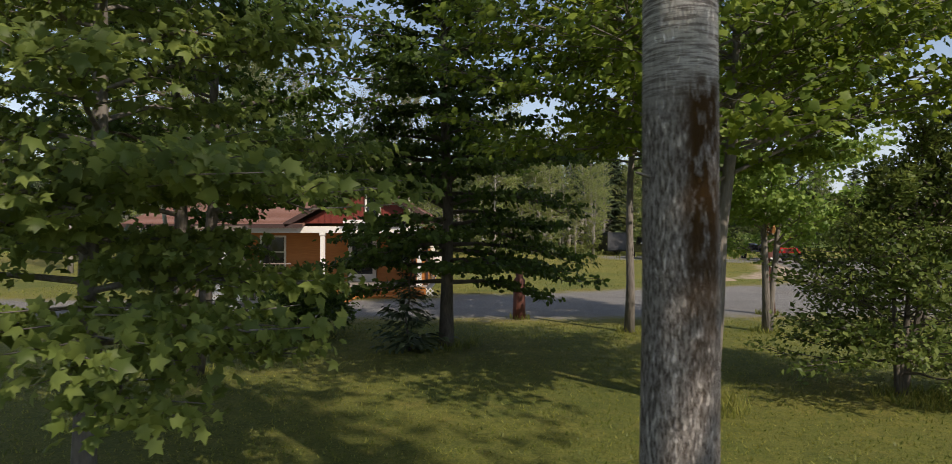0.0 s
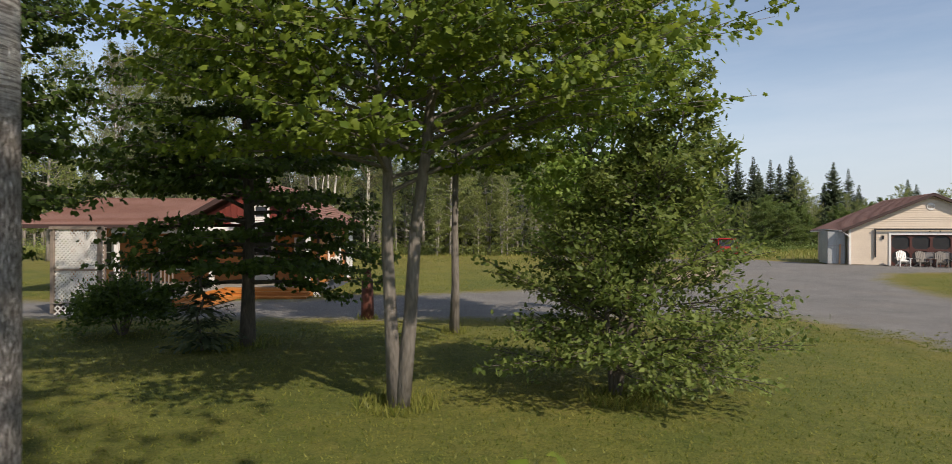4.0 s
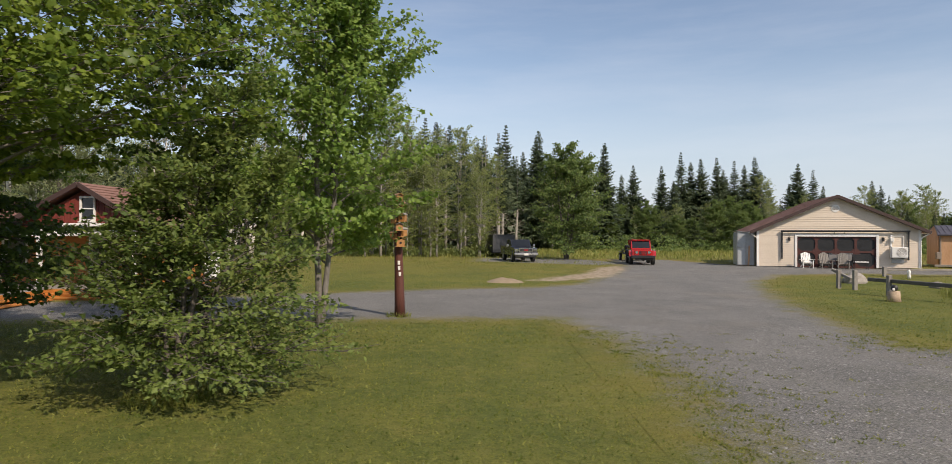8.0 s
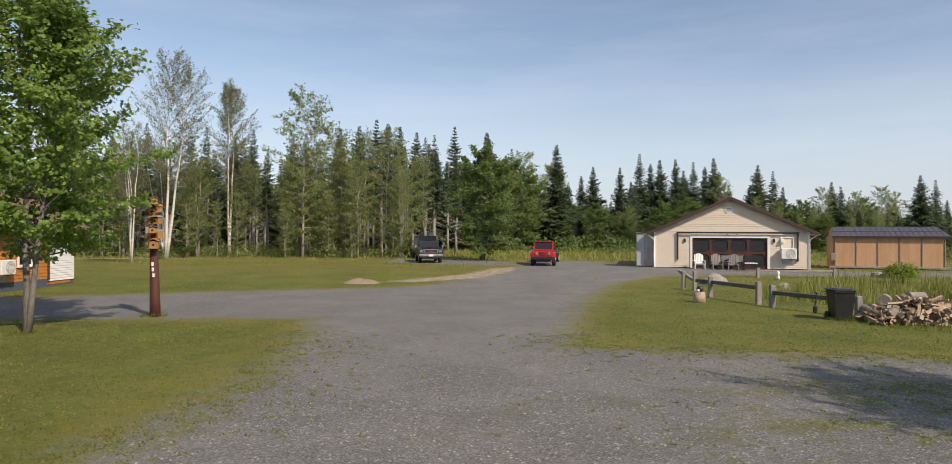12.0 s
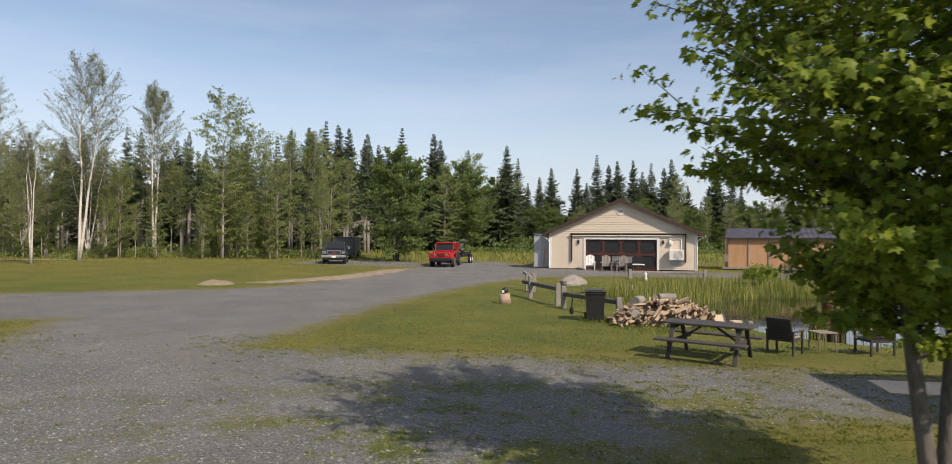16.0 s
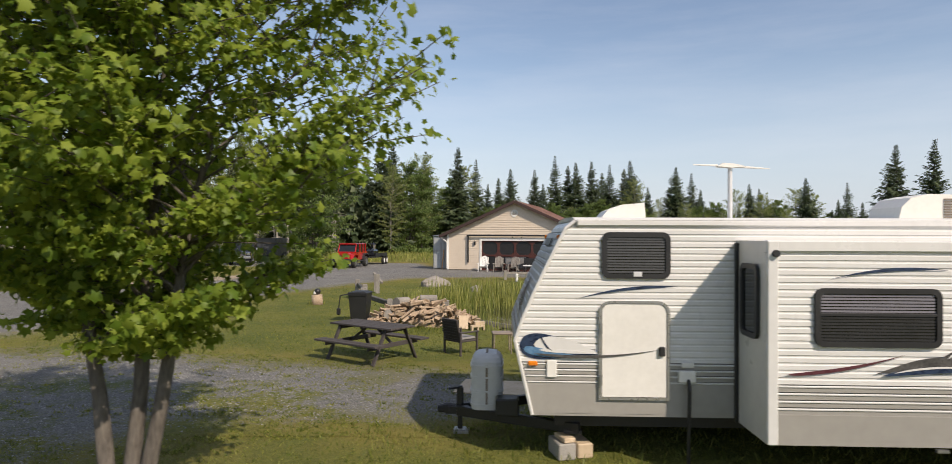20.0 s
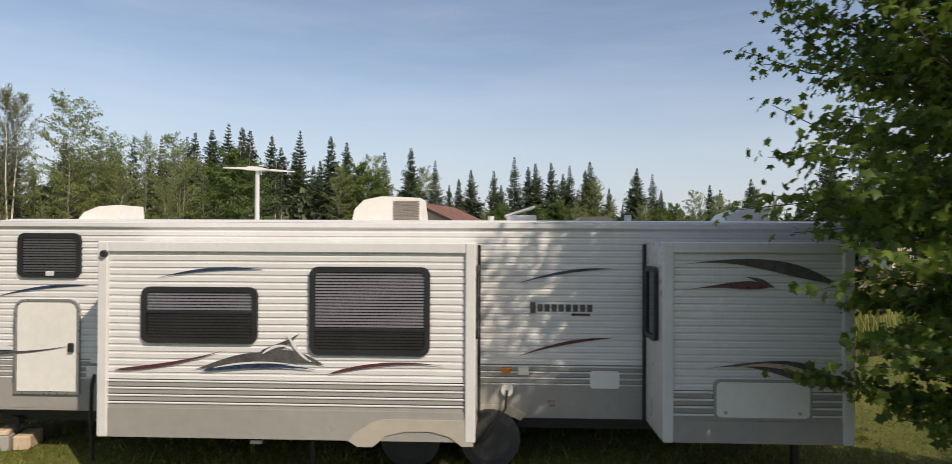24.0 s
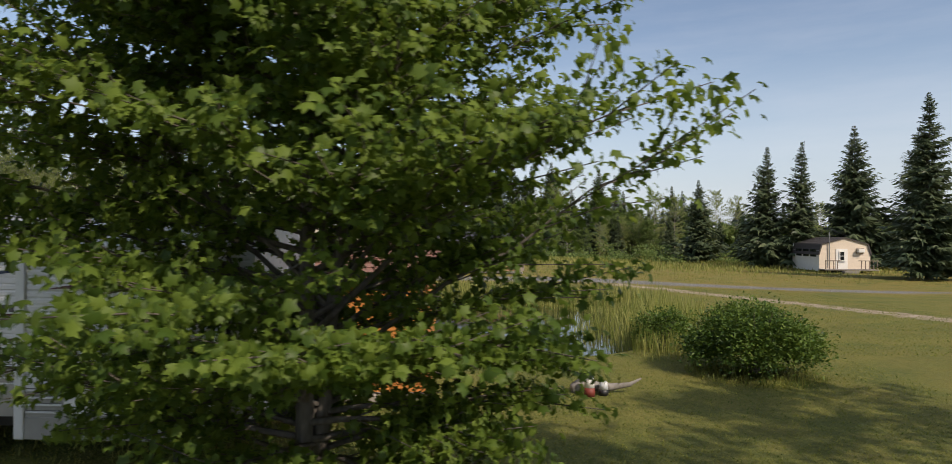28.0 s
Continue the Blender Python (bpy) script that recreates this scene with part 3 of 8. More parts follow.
    pos, way = np.concatenate(pos), np.concatenate(way)
    way[:, 2] -= hang
    mid = pos.mean(0)
    rim = unit((pos - mid) * np.array([1, 1, 0.5]))
    nrm = rng.normal(size=pos.shape) * flat + np.array([0, 0, 0.78 - hang * 0.5]) + rim * (0.45 + hang * 0.45)
    me = scattered("crown", leaf[0], pos, unit(way), unit(nrm), size * (0.65 + 0.7 * rng.random(len(pos))), leaf[1])
    tm = wood.mesh("trunk", True)
    tm.polygons.foreach_set("material_index", [0 if i < stem_faces else 1 for i in range(len(tm.polygons))])
    return tm, me


def spruce_shape(rng, height, width, bare, n=120, twigs=7, droop=0.25, gap=0.0):
    """Shapes of a spruce: trunk with dead stubs below, whorls of drooping sprays above; gap opens the whorls."""
    wood = Shape()
    wood.tube([(rng.normal() * 0.03 * i, rng.normal() * 0.03 * i, height * i / 5 - 0.05) for i in range(6)], [max(0.017 * height * (1 - i / 5.1), 0.02) for i in range(6)], 7)
    cen, way, nrm, size = [], [], [], []
    bias, turn = 0.12 + 0.1 * rng.random(), rng.random() * 6.28
    whorls = max(4, n // 9)
    for i in range(n):
        lay = (i // 9 + (1 - gap) * rng.random()) / whorls
        u = min(bare + (1 - bare) * lay ** 0.95, 0.995)
        z = height * u
        q = (1 - u) / (1 - bare * 0.6)
        az = i * 2.39996 + rng.normal() * 0.3
        ln = width * (min(q * 1.15, 1) ** 0.95) * (0.60 + 0.55 * rng.random()) * (1 + bias * math.cos(az - turn) + 0.16 * math.sin(u * 31 + turn)) + 0.06
        d = np.array([math.cos(az), math.sin(az), 0.0])
        sg = np.array([-d[1], d[0], 0])
        rise = 0.28 - droop * 2.2 * min(q, 0.7)
        if bare > 0.2 and u < bare + 0.15 and rng.random() < 0.4:
            ln *= 0.5
        for s in range(twigs):
            w = (s + 0.4 + 0.5 * rng.random()) / twigs
            p = np.array([0, 0, z]) + d * ln * w + np.array([0, 0, ln * (rise * w + 0.16 * w * w)])
            for side in (-1, 1):
                cen.append(p)
                way.append(d * (0.75 + 0.3 * w) + sg * side * (0.85 - 0.4 * w) + np.array([0, 0, -0.22]) + rng.normal(size=3) * 0.16)
                nrm.append(np.array([0, 0, 1.0]) + rng.normal(size=3) * 0.45)
                size.append((0.007 * height + 0.28 * ln * (1 - w) + 0.20 * ln) * (0.6 + 0.6 * rng.random()))
    for i in range(int(60 * bare / 0.4) if bare > 0.2 else 0):
        z = height * bare * (0.25 + 0.8 * rng.random())
        az = rng.random() * 6.28
        ln = width * (0.35 + 0.5 * rng.random())
        wood.tube([(0, 0, z), (math.cos(az) * ln, math.sin(az) * ln, z - 0.25 * ln)], [0.032, 0.014], 3, cap=False)
    spray = ([(0, 0, 0), (0.34, 0.17, -0.05), (0.62, 0.05, -0.10), (0.95, 0.10, -0.22), (0.72, -0.08, -0.12), (0.38, -0.19, -0.06)], [(0, 1, 5), (1, 2, 5), (2, 3, 4), (2, 4, 5)])
    me = scattered("crown", spray[0], np.array(cen), unit(np.array(way)), unit(np.array(nrm)), np.array(size), spray[1])
    return wood.mesh("trunk", True), me


def pine_shape(rng, height, width, bare):
    """Shapes of a white pine: spaced whorls of rising boughs with feathery tufts of needles."""
    wood = Shape()
    wood.tube([(0.02 * i * math.sin(i * 2.0), 0.02 * i * math.cos(i * 1.3), height * i / 6 - 0.05) for i in range(7)], [max(0.015 * height * (1 - i / 6.1), 0.02) for i in range(7)], 8)
    cen, way = [], []
    z = height * bare
    while z < height * 0.985:
        q = 1 - z / height
        for k in range(6):
            az = k * 1.047 + rng.random() * 0.9 + z
            ln = width * min(1, q * 1.7 + 0.10) * (0.6 + 0.55 * rng.random())
            d = np.array([math.cos(az), math.sin(az), 0.30 + 0.45 * (1 - q)])
            o = np.array([0, 0, z + rng.normal() * 0.1])
            wood.tube([tuple(o), tuple(o + d * ln * 0.6), tuple(o + d * ln + np.array([0, 0, 0.12 * ln]))], [0.03, 0.02, 0.008], 4, cap=False)
            m = int(10 + 17 * ln)
            w = 0.25 + 0.75 * rng.random(m)
            side = np.array([-d[1], d[0], 0.0])
            tip = o + d * ln * w[:, None] + side * (rng.normal(size=m) * 0.22 * ln * w)[:, None] + np.stack([np.zeros(m), np.zeros(m), 0.12 * ln * w * w], 1)
            for a in range(5):
                cen.append(tip + rng.normal(size=(m, 3)) * 0.07)
                way.append(d * 0.7 + rng.normal(size=(m, 3)) * 0.65 + np.array([0, 0, 0.25]))
        z += 0.30 + 0.42 * q
    cen, way = np.concatenate(cen), np.concatenate(way)
    tuft = ([(0, 0.05, 0), (0, -0.05, 0), (1.0, -0.02, -0.06), (0.8, 0.10, 0.02)], [(0, 1, 2), (0, 2, 3)])
    me = scattered("crown", tuft[0], cen, unit(way), unit(rng.normal(size=cen.shape) + np.array([0, 0, 0.6])), 0.26 * (0.6 + 0.7 * rng.random(len(cen))), tuft[1])
    return wood.mesh("trunk", True), me


def plant(name, shapes, bark, foliage, label, category, x, y, z, rz=0, group="", s=1.0):
    t = thing(name, label, category, x, y, z, rz, group)
    if s != 1.0:
        t.scale = (s, s, s)
    part("trunk", shapes[0], bark, t)
    if len(shapes[0].materials) == 1:
        shapes[0].materials.append(M_TWIG if bark is M_BIRCH else bark)
    part("crown", shapes[1], foliage, t)
    return t


# ---- ground ----
def smooth(a, b, x):
    q = np.clip((x - a) / (b - a), 0, 1)
    return q * q * (3 - 2 * q)


POND = (24.0, 22.3, 10.2, 8.6)


def pond_in(x, y):
    """Over 1 outside the pond, under 1 inside."""
    a = np.arctan2(y - POND[1], x - POND[0])
    return np.hypot((x - POND[0]) / POND[2], (y - POND[1]) / POND[3]) / (1 + 0.06 * np.sin(3 * a + 0.5) + 0.04 * np.sin(7 * a) + 0.15 * np.exp(-((a + 0.84) / 0.4) ** 2))


def ground_z(x, y):
    x, y = np.asarray(x, float), np.asarray(y, float)
    z = -0.13 - 0.09 * np.tanh(x / 8) + 0.28 * smooth(30, 46, y) * (1 - smooth(33, 52, x)) - 0.4 * smooth(34, 55, x) * smooth(18, 45, y)
    z = z + 0.03 * np.sin(x * 0.31 + 1) * np.sin(y * 0.27) * smooth(26, 40, y)
    return z - 0.75 * (1 - smooth(0.86, 1.10, pond_in(x, y)))


def gz(x, y):
    return float(ground_z(x, y))


def inside(poly, x, y):
    """Signed distance to a polygon, positive inside."""
    d = np.full(x.shape, 1e9)
    odd = np.zeros(x.shape, bool)
    n = len(poly)
    for i in range(n):
        (x0, y0), (x1, y1) = poly[i], poly[(i + 1) % n]
        t = np.clip(((x - x0) * (x1 - x0) + (y - y0) * (y1 - y0)) / ((x1 - x0) ** 2 + (y1 - y0) ** 2), 0, 1)
        d = np.minimum(d, np.hypot(x - x0 - t * (x1 - x0), y - y0 - t * (y1 - y0)))
        cross = (y0 > y) != (y1 > y)
        odd ^= cross & (x < (x1 - x0) * (y - y0) / np.where(y1 == y0, 1e-9, y1 - y0) + x0)
    return np.where(odd, d, -d)


DRIVE = [(-34, 17.0), (-16, 17.2), (-4.6, 18.2), (-4.1, 15.0), (-3.7, 10.0), (-4.2, 6.5), (-5.6, -3), (-5.6, -14), (11, -14), (9.5, -3), (9.0, 5.0),
         (11.0, 8.0), (15.5, 8.6), (15.5, 11.3), (13.7, 12.1), (8.1, 13.6), (4.8, 13.8), (2.2, 14.2), (2.5, 17), (3.6, 22), (5.6, 28.5), (7.4, 33.5), (10.5, 37.6),
         (16, 38.8), (26, 38.2), (38, 36.8), (52, 34.5), (58, 36.0), (38, 39.8), (26, 41.2), (19.5, 43.6), (12, 46.2), (9.5, 56), (4.5, 56), (3.2, 45), (0.2, 36), (-2.0, 31.0), (-4.5, 28.6), (-9, 26.9), (-16, 23.4), (-18, 23.8), (-18.4, 22.0), (-24, 21.0), (-34, 21.5)]
EARTH = [(-5.4, 32.3), (-3.0, 31.7), (0.6, 34.8), (3.2, 41.5), (3.0, 45.5), (0.6, 43.0), (-1.2, 38.0), (-3.6, 34.8)]
PARKING = [(-7.0, 49.0), (-2.5, 46.5), (1.5, 45.5), (4.5, 47.5), (1.5, 55.0), (-6.5, 57.0)]


TRACK = [(37.0, 37.5), (39.5, 35.0), (43.0, 28.5), (46.0, 21.0), (49.0, 13.0), (47.2, 12.4), (43.8, 20.2), (40.9, 27.4), (37.6, 33.4), (35.0, 36.4)]


def coords(lo, hi, step, far, grow=1.22):
    c = list(np.arange(lo, hi + 1e-6, step))
    s, a, b = step, lo, hi
    pre, post = [], []
    while a > -far:
        s *= grow
        a, b = a - s, b + s
        pre.append(a)
        post.append(b)
    return np.array(pre[::-1] + c + post)


def sheet(name, xs, ys, dz, keep=None):
    gx, gy = np.meshgrid(xs, ys)
    z = ground_z(gx, gy) + dz
    gravel = np.clip(0.5 + np.maximum(inside(DRIVE, gx, gy), inside(PARKING, gx, gy)) / 2.6, 0, 1)
    mid = np.exp(-(((gx - 6.5) / 5.0) ** 2 + ((gy - 10.5) / 2.6) ** 2)) * 0.28 + np.exp(-(((gx - 11) / 5.0) ** 2 + ((gy - 7.2) / 1.6) ** 2)) * 0.35
    gravel = np.clip(gravel - mid, 0, 1)
    earth = np.clip(0.5 + inside(EARTH, gx, gy) / 1.8, 0, 1) * 0.64
    earth = np.maximum(earth, 0.7 * np.exp(-((gx + 30) / 12) ** 2 - ((gy - 54) / 1.4) ** 2))
    earth = np.maximum(earth, np.clip(0.5 + inside(TRACK, gx, gy) / 1.6, 0, 1) * 0.62)
    weed = np.clip(np.exp(-(((gx - 10) / 6.5) ** 2 + ((gy - 7.5) / 4.2) ** 2)) * 1.6, 0, 0.95)
    dry = np.exp(-(inside(DRIVE, gx, gy) / 1.2) ** 2) * 0.6 + smooth(28, 46, gy) * 0.55 + smooth(60, 75, gy) * 0.4 + smooth(20, 40, gx) * 0.35
    nx, ny = len(xs), len(ys)
    i = np.arange((nx - 1) * (ny - 1))
    q = (i // (nx - 1)) * nx + i % (nx - 1)
    quads = np.stack([q, q + 1, q + nx + 1, q + nx], 1)
    if keep is not None:
        k = keep(gravel).ravel()
        quads = quads[k[quads].all(1)]
    me = bpy.data.meshes.new(name)
    me.from_pydata(np.stack([gx, gy, z], -1).reshape(-1, 3).tolist(), [], quads.tolist())
    for nm, a in (("gravel", gravel), ("earth", earth), ("dry", dry), ("weed", weed)):
        at = me.attributes.new(nm, "FLOAT", "POINT")
        at.data.foreach_set("value", a.ravel().astype(np.float32))
    me.polygons.foreach_set("use_smooth", [True] * len(me.polygons))
    me.materials.append(MG)
    return me


GX, GY = coords(-34, 50, 0.35, 2500), coords(-10, 52, 0.35, 2500)
ground = tagged(new("ground", sheet("ground", GX, GY, 0.0)), "mown lawn with worn patches, rough grass further off", "lawn", kind="structure")
drive = tagged(new("road", sheet("road", np.arange(-33, 55, 0.35), np.arange(-10, 55, 0.35), 0.006, lambda g: g > 0.02)), "grey crushed-gravel driveway with grassy edges", "driveway", kind="structure")
wm = Shape()
ring = [(POND[0] + 12.6 * math.cos(a * math.pi / 24), POND[1] + 10.6 * math.sin(a * math.pi / 24), -0.52) for a in range(48)]
wm.add(ring, [tuple(range(48))])
solid("water", wm, M_WATER, "still dark pond water reflecting sky and reeds", "pond", kind="structure")

# ---- trees ----
RNG = np.random.default_rng(7)


def tree_at(shapes, bark, foliage, label, x, y, rz=0, group="", s=1.0, name="tree", cat="tree"):
    return plant(name, shapes, bark, foliage, label, cat, x, y, gz(x, y), rz, group, s)


# the near aspen trunk beside the path
asp = Shape()
apts = [(-0.02, 0, -0.1), (0.0, 0, 0.6), (0.01, 0.0, 1.8), (0.005, 0, 2.6), (0.0, 0.0, 3.6), (-0.02, 0.02, 5.0), (-0.03, 0.0, 8.0), (0.0, 0.05, 12.0)]
asp.tube(apts, [0.235, 0.212, 0.204, 0.200, 0.196, 0.186, 0.15, 0.06], 28)
_, acrown = broad_tree(RNG, 15, 3.0, 0.1, [(0, 0, 0, 0, 1)], 0.42, 26, 9, 14, LEAF_CLUMP, 0.18)
aspen = thing("aspen_tree", "tall aspen with furrowed grey bark and brown moss", "tree", -15.97, 4.33, gz(-16, 4.3), 0)
part("trunk", asp, M_ASPEN, aspen, "furrowed grey bark with brown moss streaks", True)
part("crown", acrown, L_MAPLE, aspen)
stub = Shape().tube([(-0.18, -0.08, 2.48), (-0.26, -0.1, 2.50)], [0.012, 0.006], 5)
part("dead_twig", stub, M_BARK, aspen)

# roadside trees behind the path, whose shade lies on the lawn
for x, y, h, sp in ((-19.5, -2.2, 12.0, 3.4), (-11.2, -3.0, 12.4, 3.4), (-26.5, 0.0, 11.0, 3.0), (29.5, -5.2, 10.0, 3.0), (37.5, -3.0, 11.0, 3.4), (42.0, -1.0, 12.0, 3.6)):
    plant("maple_tree", broad_tree(RNG, h, sp, 0.17, [(0, 0, 0.2, 0, 1)], 0.42, 38, 9, 12, LEAF_CLUMP, 0.20), M_BARK, L_MAPLE, "roadside maple casting shade on the lawn", "tree", x, y, gz(x, y), 0, "roadside maples")

def seeded(k):
    return np.random.default_rng(k)


tree_at(broad_tree(seeded(101), 8.0, 1.55, 0.085, [(0, 0, 0.15, 0.1, 1)], 0.22, 54, 11, 25, LEAF_MAPLE, 0.100, droop=0.20, lift=0.35, flat=0.22, hang=0.30, tier=0.7, lopside=(-0.1, 0),
                   extra=((0.20, -0.55, 0.10, 1.9), (0.22, -0.05, 0.12, 1.8), (0.21, -1.1, 0.05, 1.9), (0.19, -1.9, 0.05, 1.7), (0.23, -2.7, 0.1, 1.7), (0.22, 0.9, 0.1, 1.6), (0.17, -0.8, -0.05, 1.5), (0.17, 0.3, 0.0, 1.5),
                          (0.30, -0.35, 0.10, 2.1), (0.31, 0.10, 0.12, 2.2), (0.33, -0.8, 0.08, 2.0), (0.30, -1.5, 0.1, 1.9), (0.35, -2.3, 0.1, 1.9), (0.36, 0.5, 0.1, 2.1), (0.34, -0.1, 0.0, 1.9))),
        M_BARK, L_MAPLEP, "young maple with broad drooping green leaves", -20.1, 5.8, name="maple_tree")
# these two maples take the leaf colour with shade mixed in
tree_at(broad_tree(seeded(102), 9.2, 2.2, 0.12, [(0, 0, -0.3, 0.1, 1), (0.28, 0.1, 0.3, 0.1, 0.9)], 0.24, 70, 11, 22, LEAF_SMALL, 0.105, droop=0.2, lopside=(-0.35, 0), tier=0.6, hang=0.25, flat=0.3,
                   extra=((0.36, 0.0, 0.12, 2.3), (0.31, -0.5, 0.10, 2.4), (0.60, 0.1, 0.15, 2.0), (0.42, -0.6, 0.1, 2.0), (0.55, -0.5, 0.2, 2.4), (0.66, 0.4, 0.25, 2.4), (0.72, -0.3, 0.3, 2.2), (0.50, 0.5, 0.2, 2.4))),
        M_BARKD, L_MAPLED, "twin-stemmed maple on the lawn with shade in its leaf colour", -21.5, 10.6, name="maple_tree")
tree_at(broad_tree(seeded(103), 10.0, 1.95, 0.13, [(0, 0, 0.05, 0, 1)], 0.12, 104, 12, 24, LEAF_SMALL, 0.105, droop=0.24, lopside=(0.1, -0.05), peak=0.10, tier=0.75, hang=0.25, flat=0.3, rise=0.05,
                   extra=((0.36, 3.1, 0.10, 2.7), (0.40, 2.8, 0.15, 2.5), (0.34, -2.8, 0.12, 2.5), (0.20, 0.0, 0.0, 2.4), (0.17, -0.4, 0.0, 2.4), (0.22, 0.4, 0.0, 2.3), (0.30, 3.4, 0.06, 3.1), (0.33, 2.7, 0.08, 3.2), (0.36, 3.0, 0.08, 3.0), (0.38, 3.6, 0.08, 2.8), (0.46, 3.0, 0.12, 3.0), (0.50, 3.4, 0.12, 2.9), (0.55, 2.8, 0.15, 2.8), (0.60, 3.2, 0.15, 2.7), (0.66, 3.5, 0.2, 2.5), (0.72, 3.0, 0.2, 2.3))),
        M_BARKD, L_MAPLED, "dense maple standing before the house, leaves coloured as in shade", -17.65, 13.3, name="maple_tree")
tree_at(broad_tree(seeded(104), 9.0, 3.1, 0.10, [(-0.05, 0, -0.5, 0.1, 0.9), (0.08, 0, 0.75, 0.1, 1)], 0.36, 92, 13, 26, LEAF_SMALL, 0.10, droop=0.10, lift=0.6, lopside=(0.12, -0.1), tier=0.75, hang=0.22, flat=0.28,
                   extra=((0.34, 0.0, 0.42, 4.9), (0.39, -0.25, 0.45, 4.7), (0.42, 0.25, 0.38, 4.4), (0.37, 0.1, 0.18, 3.6), (0.45, -0.5, 0.3, 4.2), (0.36, -0.8, 0.2, 3.2), (0.38, 2.9, 0.2, 3.0), (0.36, -2.6, 0.2, 3.0), (0.42, 2.9, 0.35, 3.2), (0.40, -2.7, 0.3, 3.0), (0.46, 3.3, 0.3, 3.0), (0.50, 2.6, 0.3, 3.0), (0.44, -2.2, 0.25, 2.8))),
        M_BARK, L_MAPLE, "twin-trunked maple with a wide light green crown", -14.19, 8.95, name="maple_tree")
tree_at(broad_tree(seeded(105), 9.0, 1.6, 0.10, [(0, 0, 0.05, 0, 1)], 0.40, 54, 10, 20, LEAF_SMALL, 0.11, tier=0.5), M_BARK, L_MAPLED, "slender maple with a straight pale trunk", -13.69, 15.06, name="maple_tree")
tree_at(broad_tree(seeded(106), 4.1, 1.45, 0.055, [(0, 0, 0.35, 0.1, 0.85), (0.05, 0, 0.85, -0.1, 1), (0.0, 0.06, 1.4, 0.2, 0.8), (-0.05, 0, -0.2, -0.2, 0.7)], 0.13, 98, 11, 22, LEAF_OVAL, 0.085, droop=0.08, lift=0.8, rise=0.05, lopside=(0.12, 0), peak=0.16, hang=0.2,
                   extra=((0.14, 0.1, 0.05, 2.2), (0.20, -0.3, 0.10, 2.3), (0.28, 0.2, 0.15, 2.1), (0.13, 0.5, 0.05, 2.1), (0.14, 2.9, 0.0, 1.6), (0.18, -2.6, 0.05, 1.6), (0.10, -1.3, 0.0, 1.3), (0.11, -0.6, 0.0, 1.6), (0.30, 3.0, 0.35, 1.7), (0.36, -2.8, 0.4, 1.6))),
        M_BARKD, L_APPLE, "bushy many-stemmed apple tree with grey-green leaves", -11.3, 9.6, name="apple_tree")
tree_at(broad_tree(seeded(107), 8.8, 2.3, 0.085, [(0, 0, -0.15, 0, 1), (0.08, 0, 0.65, 0.1, 0.8)], 0.22, 84, 12, 27, LEAF_SMALL, 0.105, droop=0.06, lift=0.8, rise=0.3, tier=0.3, peak=0.4), M_BARK, L_ROUND, "young maple beside the gravel drive", -10.6, 15.19, name="maple_tree")
tree_at(broad_tree(seeded(108), 5.2, 2.35, 0.085, [(-0.1, 0, -0.5, 0, 0.95), (0.08, 0.05, 0.3, 0.1, 1), (0.25, 0, 0.7, 0, 0.9)], 0.32, 88, 12, 27, LEAF_MAPLE, 0.088, droop=0.08, lift=0.35, rise=0.48, peak=0.62, flat=0.30, hang=0.45, tier=0.35,
                   extra=((0.46, 0.1, 0.55, 2.5), (0.50, -0.3, 0.65, 2.6), (0.60, 3.1, 0.40, 2.0), (0.66, 2.8, 0.35, 2.0), (0.70, -2.9, 0.40, 1.9), (0.62, -2.6, 0.35, 1.9), (0.74, 3.3, 0.35, 1.8), (0.56, 2.9, 0.45, 1.9), (0.46, 0.0, 0.48, 2.4))),
        M_BARKD, L_MAPLEY, "three-stemmed young maple with yellow-green leaves", 11.3, 5.15, name="maple_tree")
tree_at(broad_tree(seeded(109), 7.6, 2.25, 0.085, [(0, 0, 0.1, 0, 1), (0.06, 0.05, 0.6, 0.1, 0.85)], 0.13, 150, 14, 36, LEAF_MAPLE, 0.080, droop=0.16, lift=0.6, lopside=(-0.17, 0), rise=0.16, peak=0.38, flat=0.32, hang=0.45, tier=0.30,
                    extra=((0.26, -0.30, 0.66, 3.3), (0.25, -0.33, 0.66, 3.4), (0.22, -0.5, 0.25, 2.0), (0.24, -0.1, 0.20, 1.9), (0.17, -0.3, 0.10, 1.7), (0.16, -0.9, 0.05, 1.7), (0.15, 0.1, 0.10, 1.6),
                           (0.34, -2.7, 0.8, 3.2), (0.30, 3.0, 0.60, 2.8), (0.36, -2.9, 0.65, 3.0), (0.40, 2.8, 0.65, 3.0), (0.46, 3.1, 0.5, 2.7), (0.52, -2.8, 0.5, 2.7), (0.56, 2.8, 0.5, 2.7), (0.60, -2.9, 0.45, 2.7), (0.64, 3.0, 0.45, 2.6), (0.68, -2.7, 0.4, 2.5), (0.72, 3.1, 0.4, 2.4), (0.50, -2.3, 0.5, 2.6), (0.58, -2.4, 0.45, 2.5))),
        M_BARKD, L_MAPLEJ, "full dark-stemmed maple behind the camping trailer", 27.0, 4.05, name="maple_tree")
tree_at(broad_tree(seeded(111), 1.25, 0.13, 0.010, [(0, 0, 0.03, 0, 1)], 0.45, 6, 2, 2, LEAF_MAPLE, 0.10, twig_r=0.003, hang=0.6), M_BARK, L_MAPLEY, "slim maple sapling with a few bright leaves", -13.05, 3.4, name="sapling")
tb = Shape()
tb.tube([(0, 0, -0.05), (-0.15, 0, 1.2), (-0.35, 0, 2.6), (-0.6, 0, 4.4)], [0.05, 0.045, 0.035, 0.015], 8)
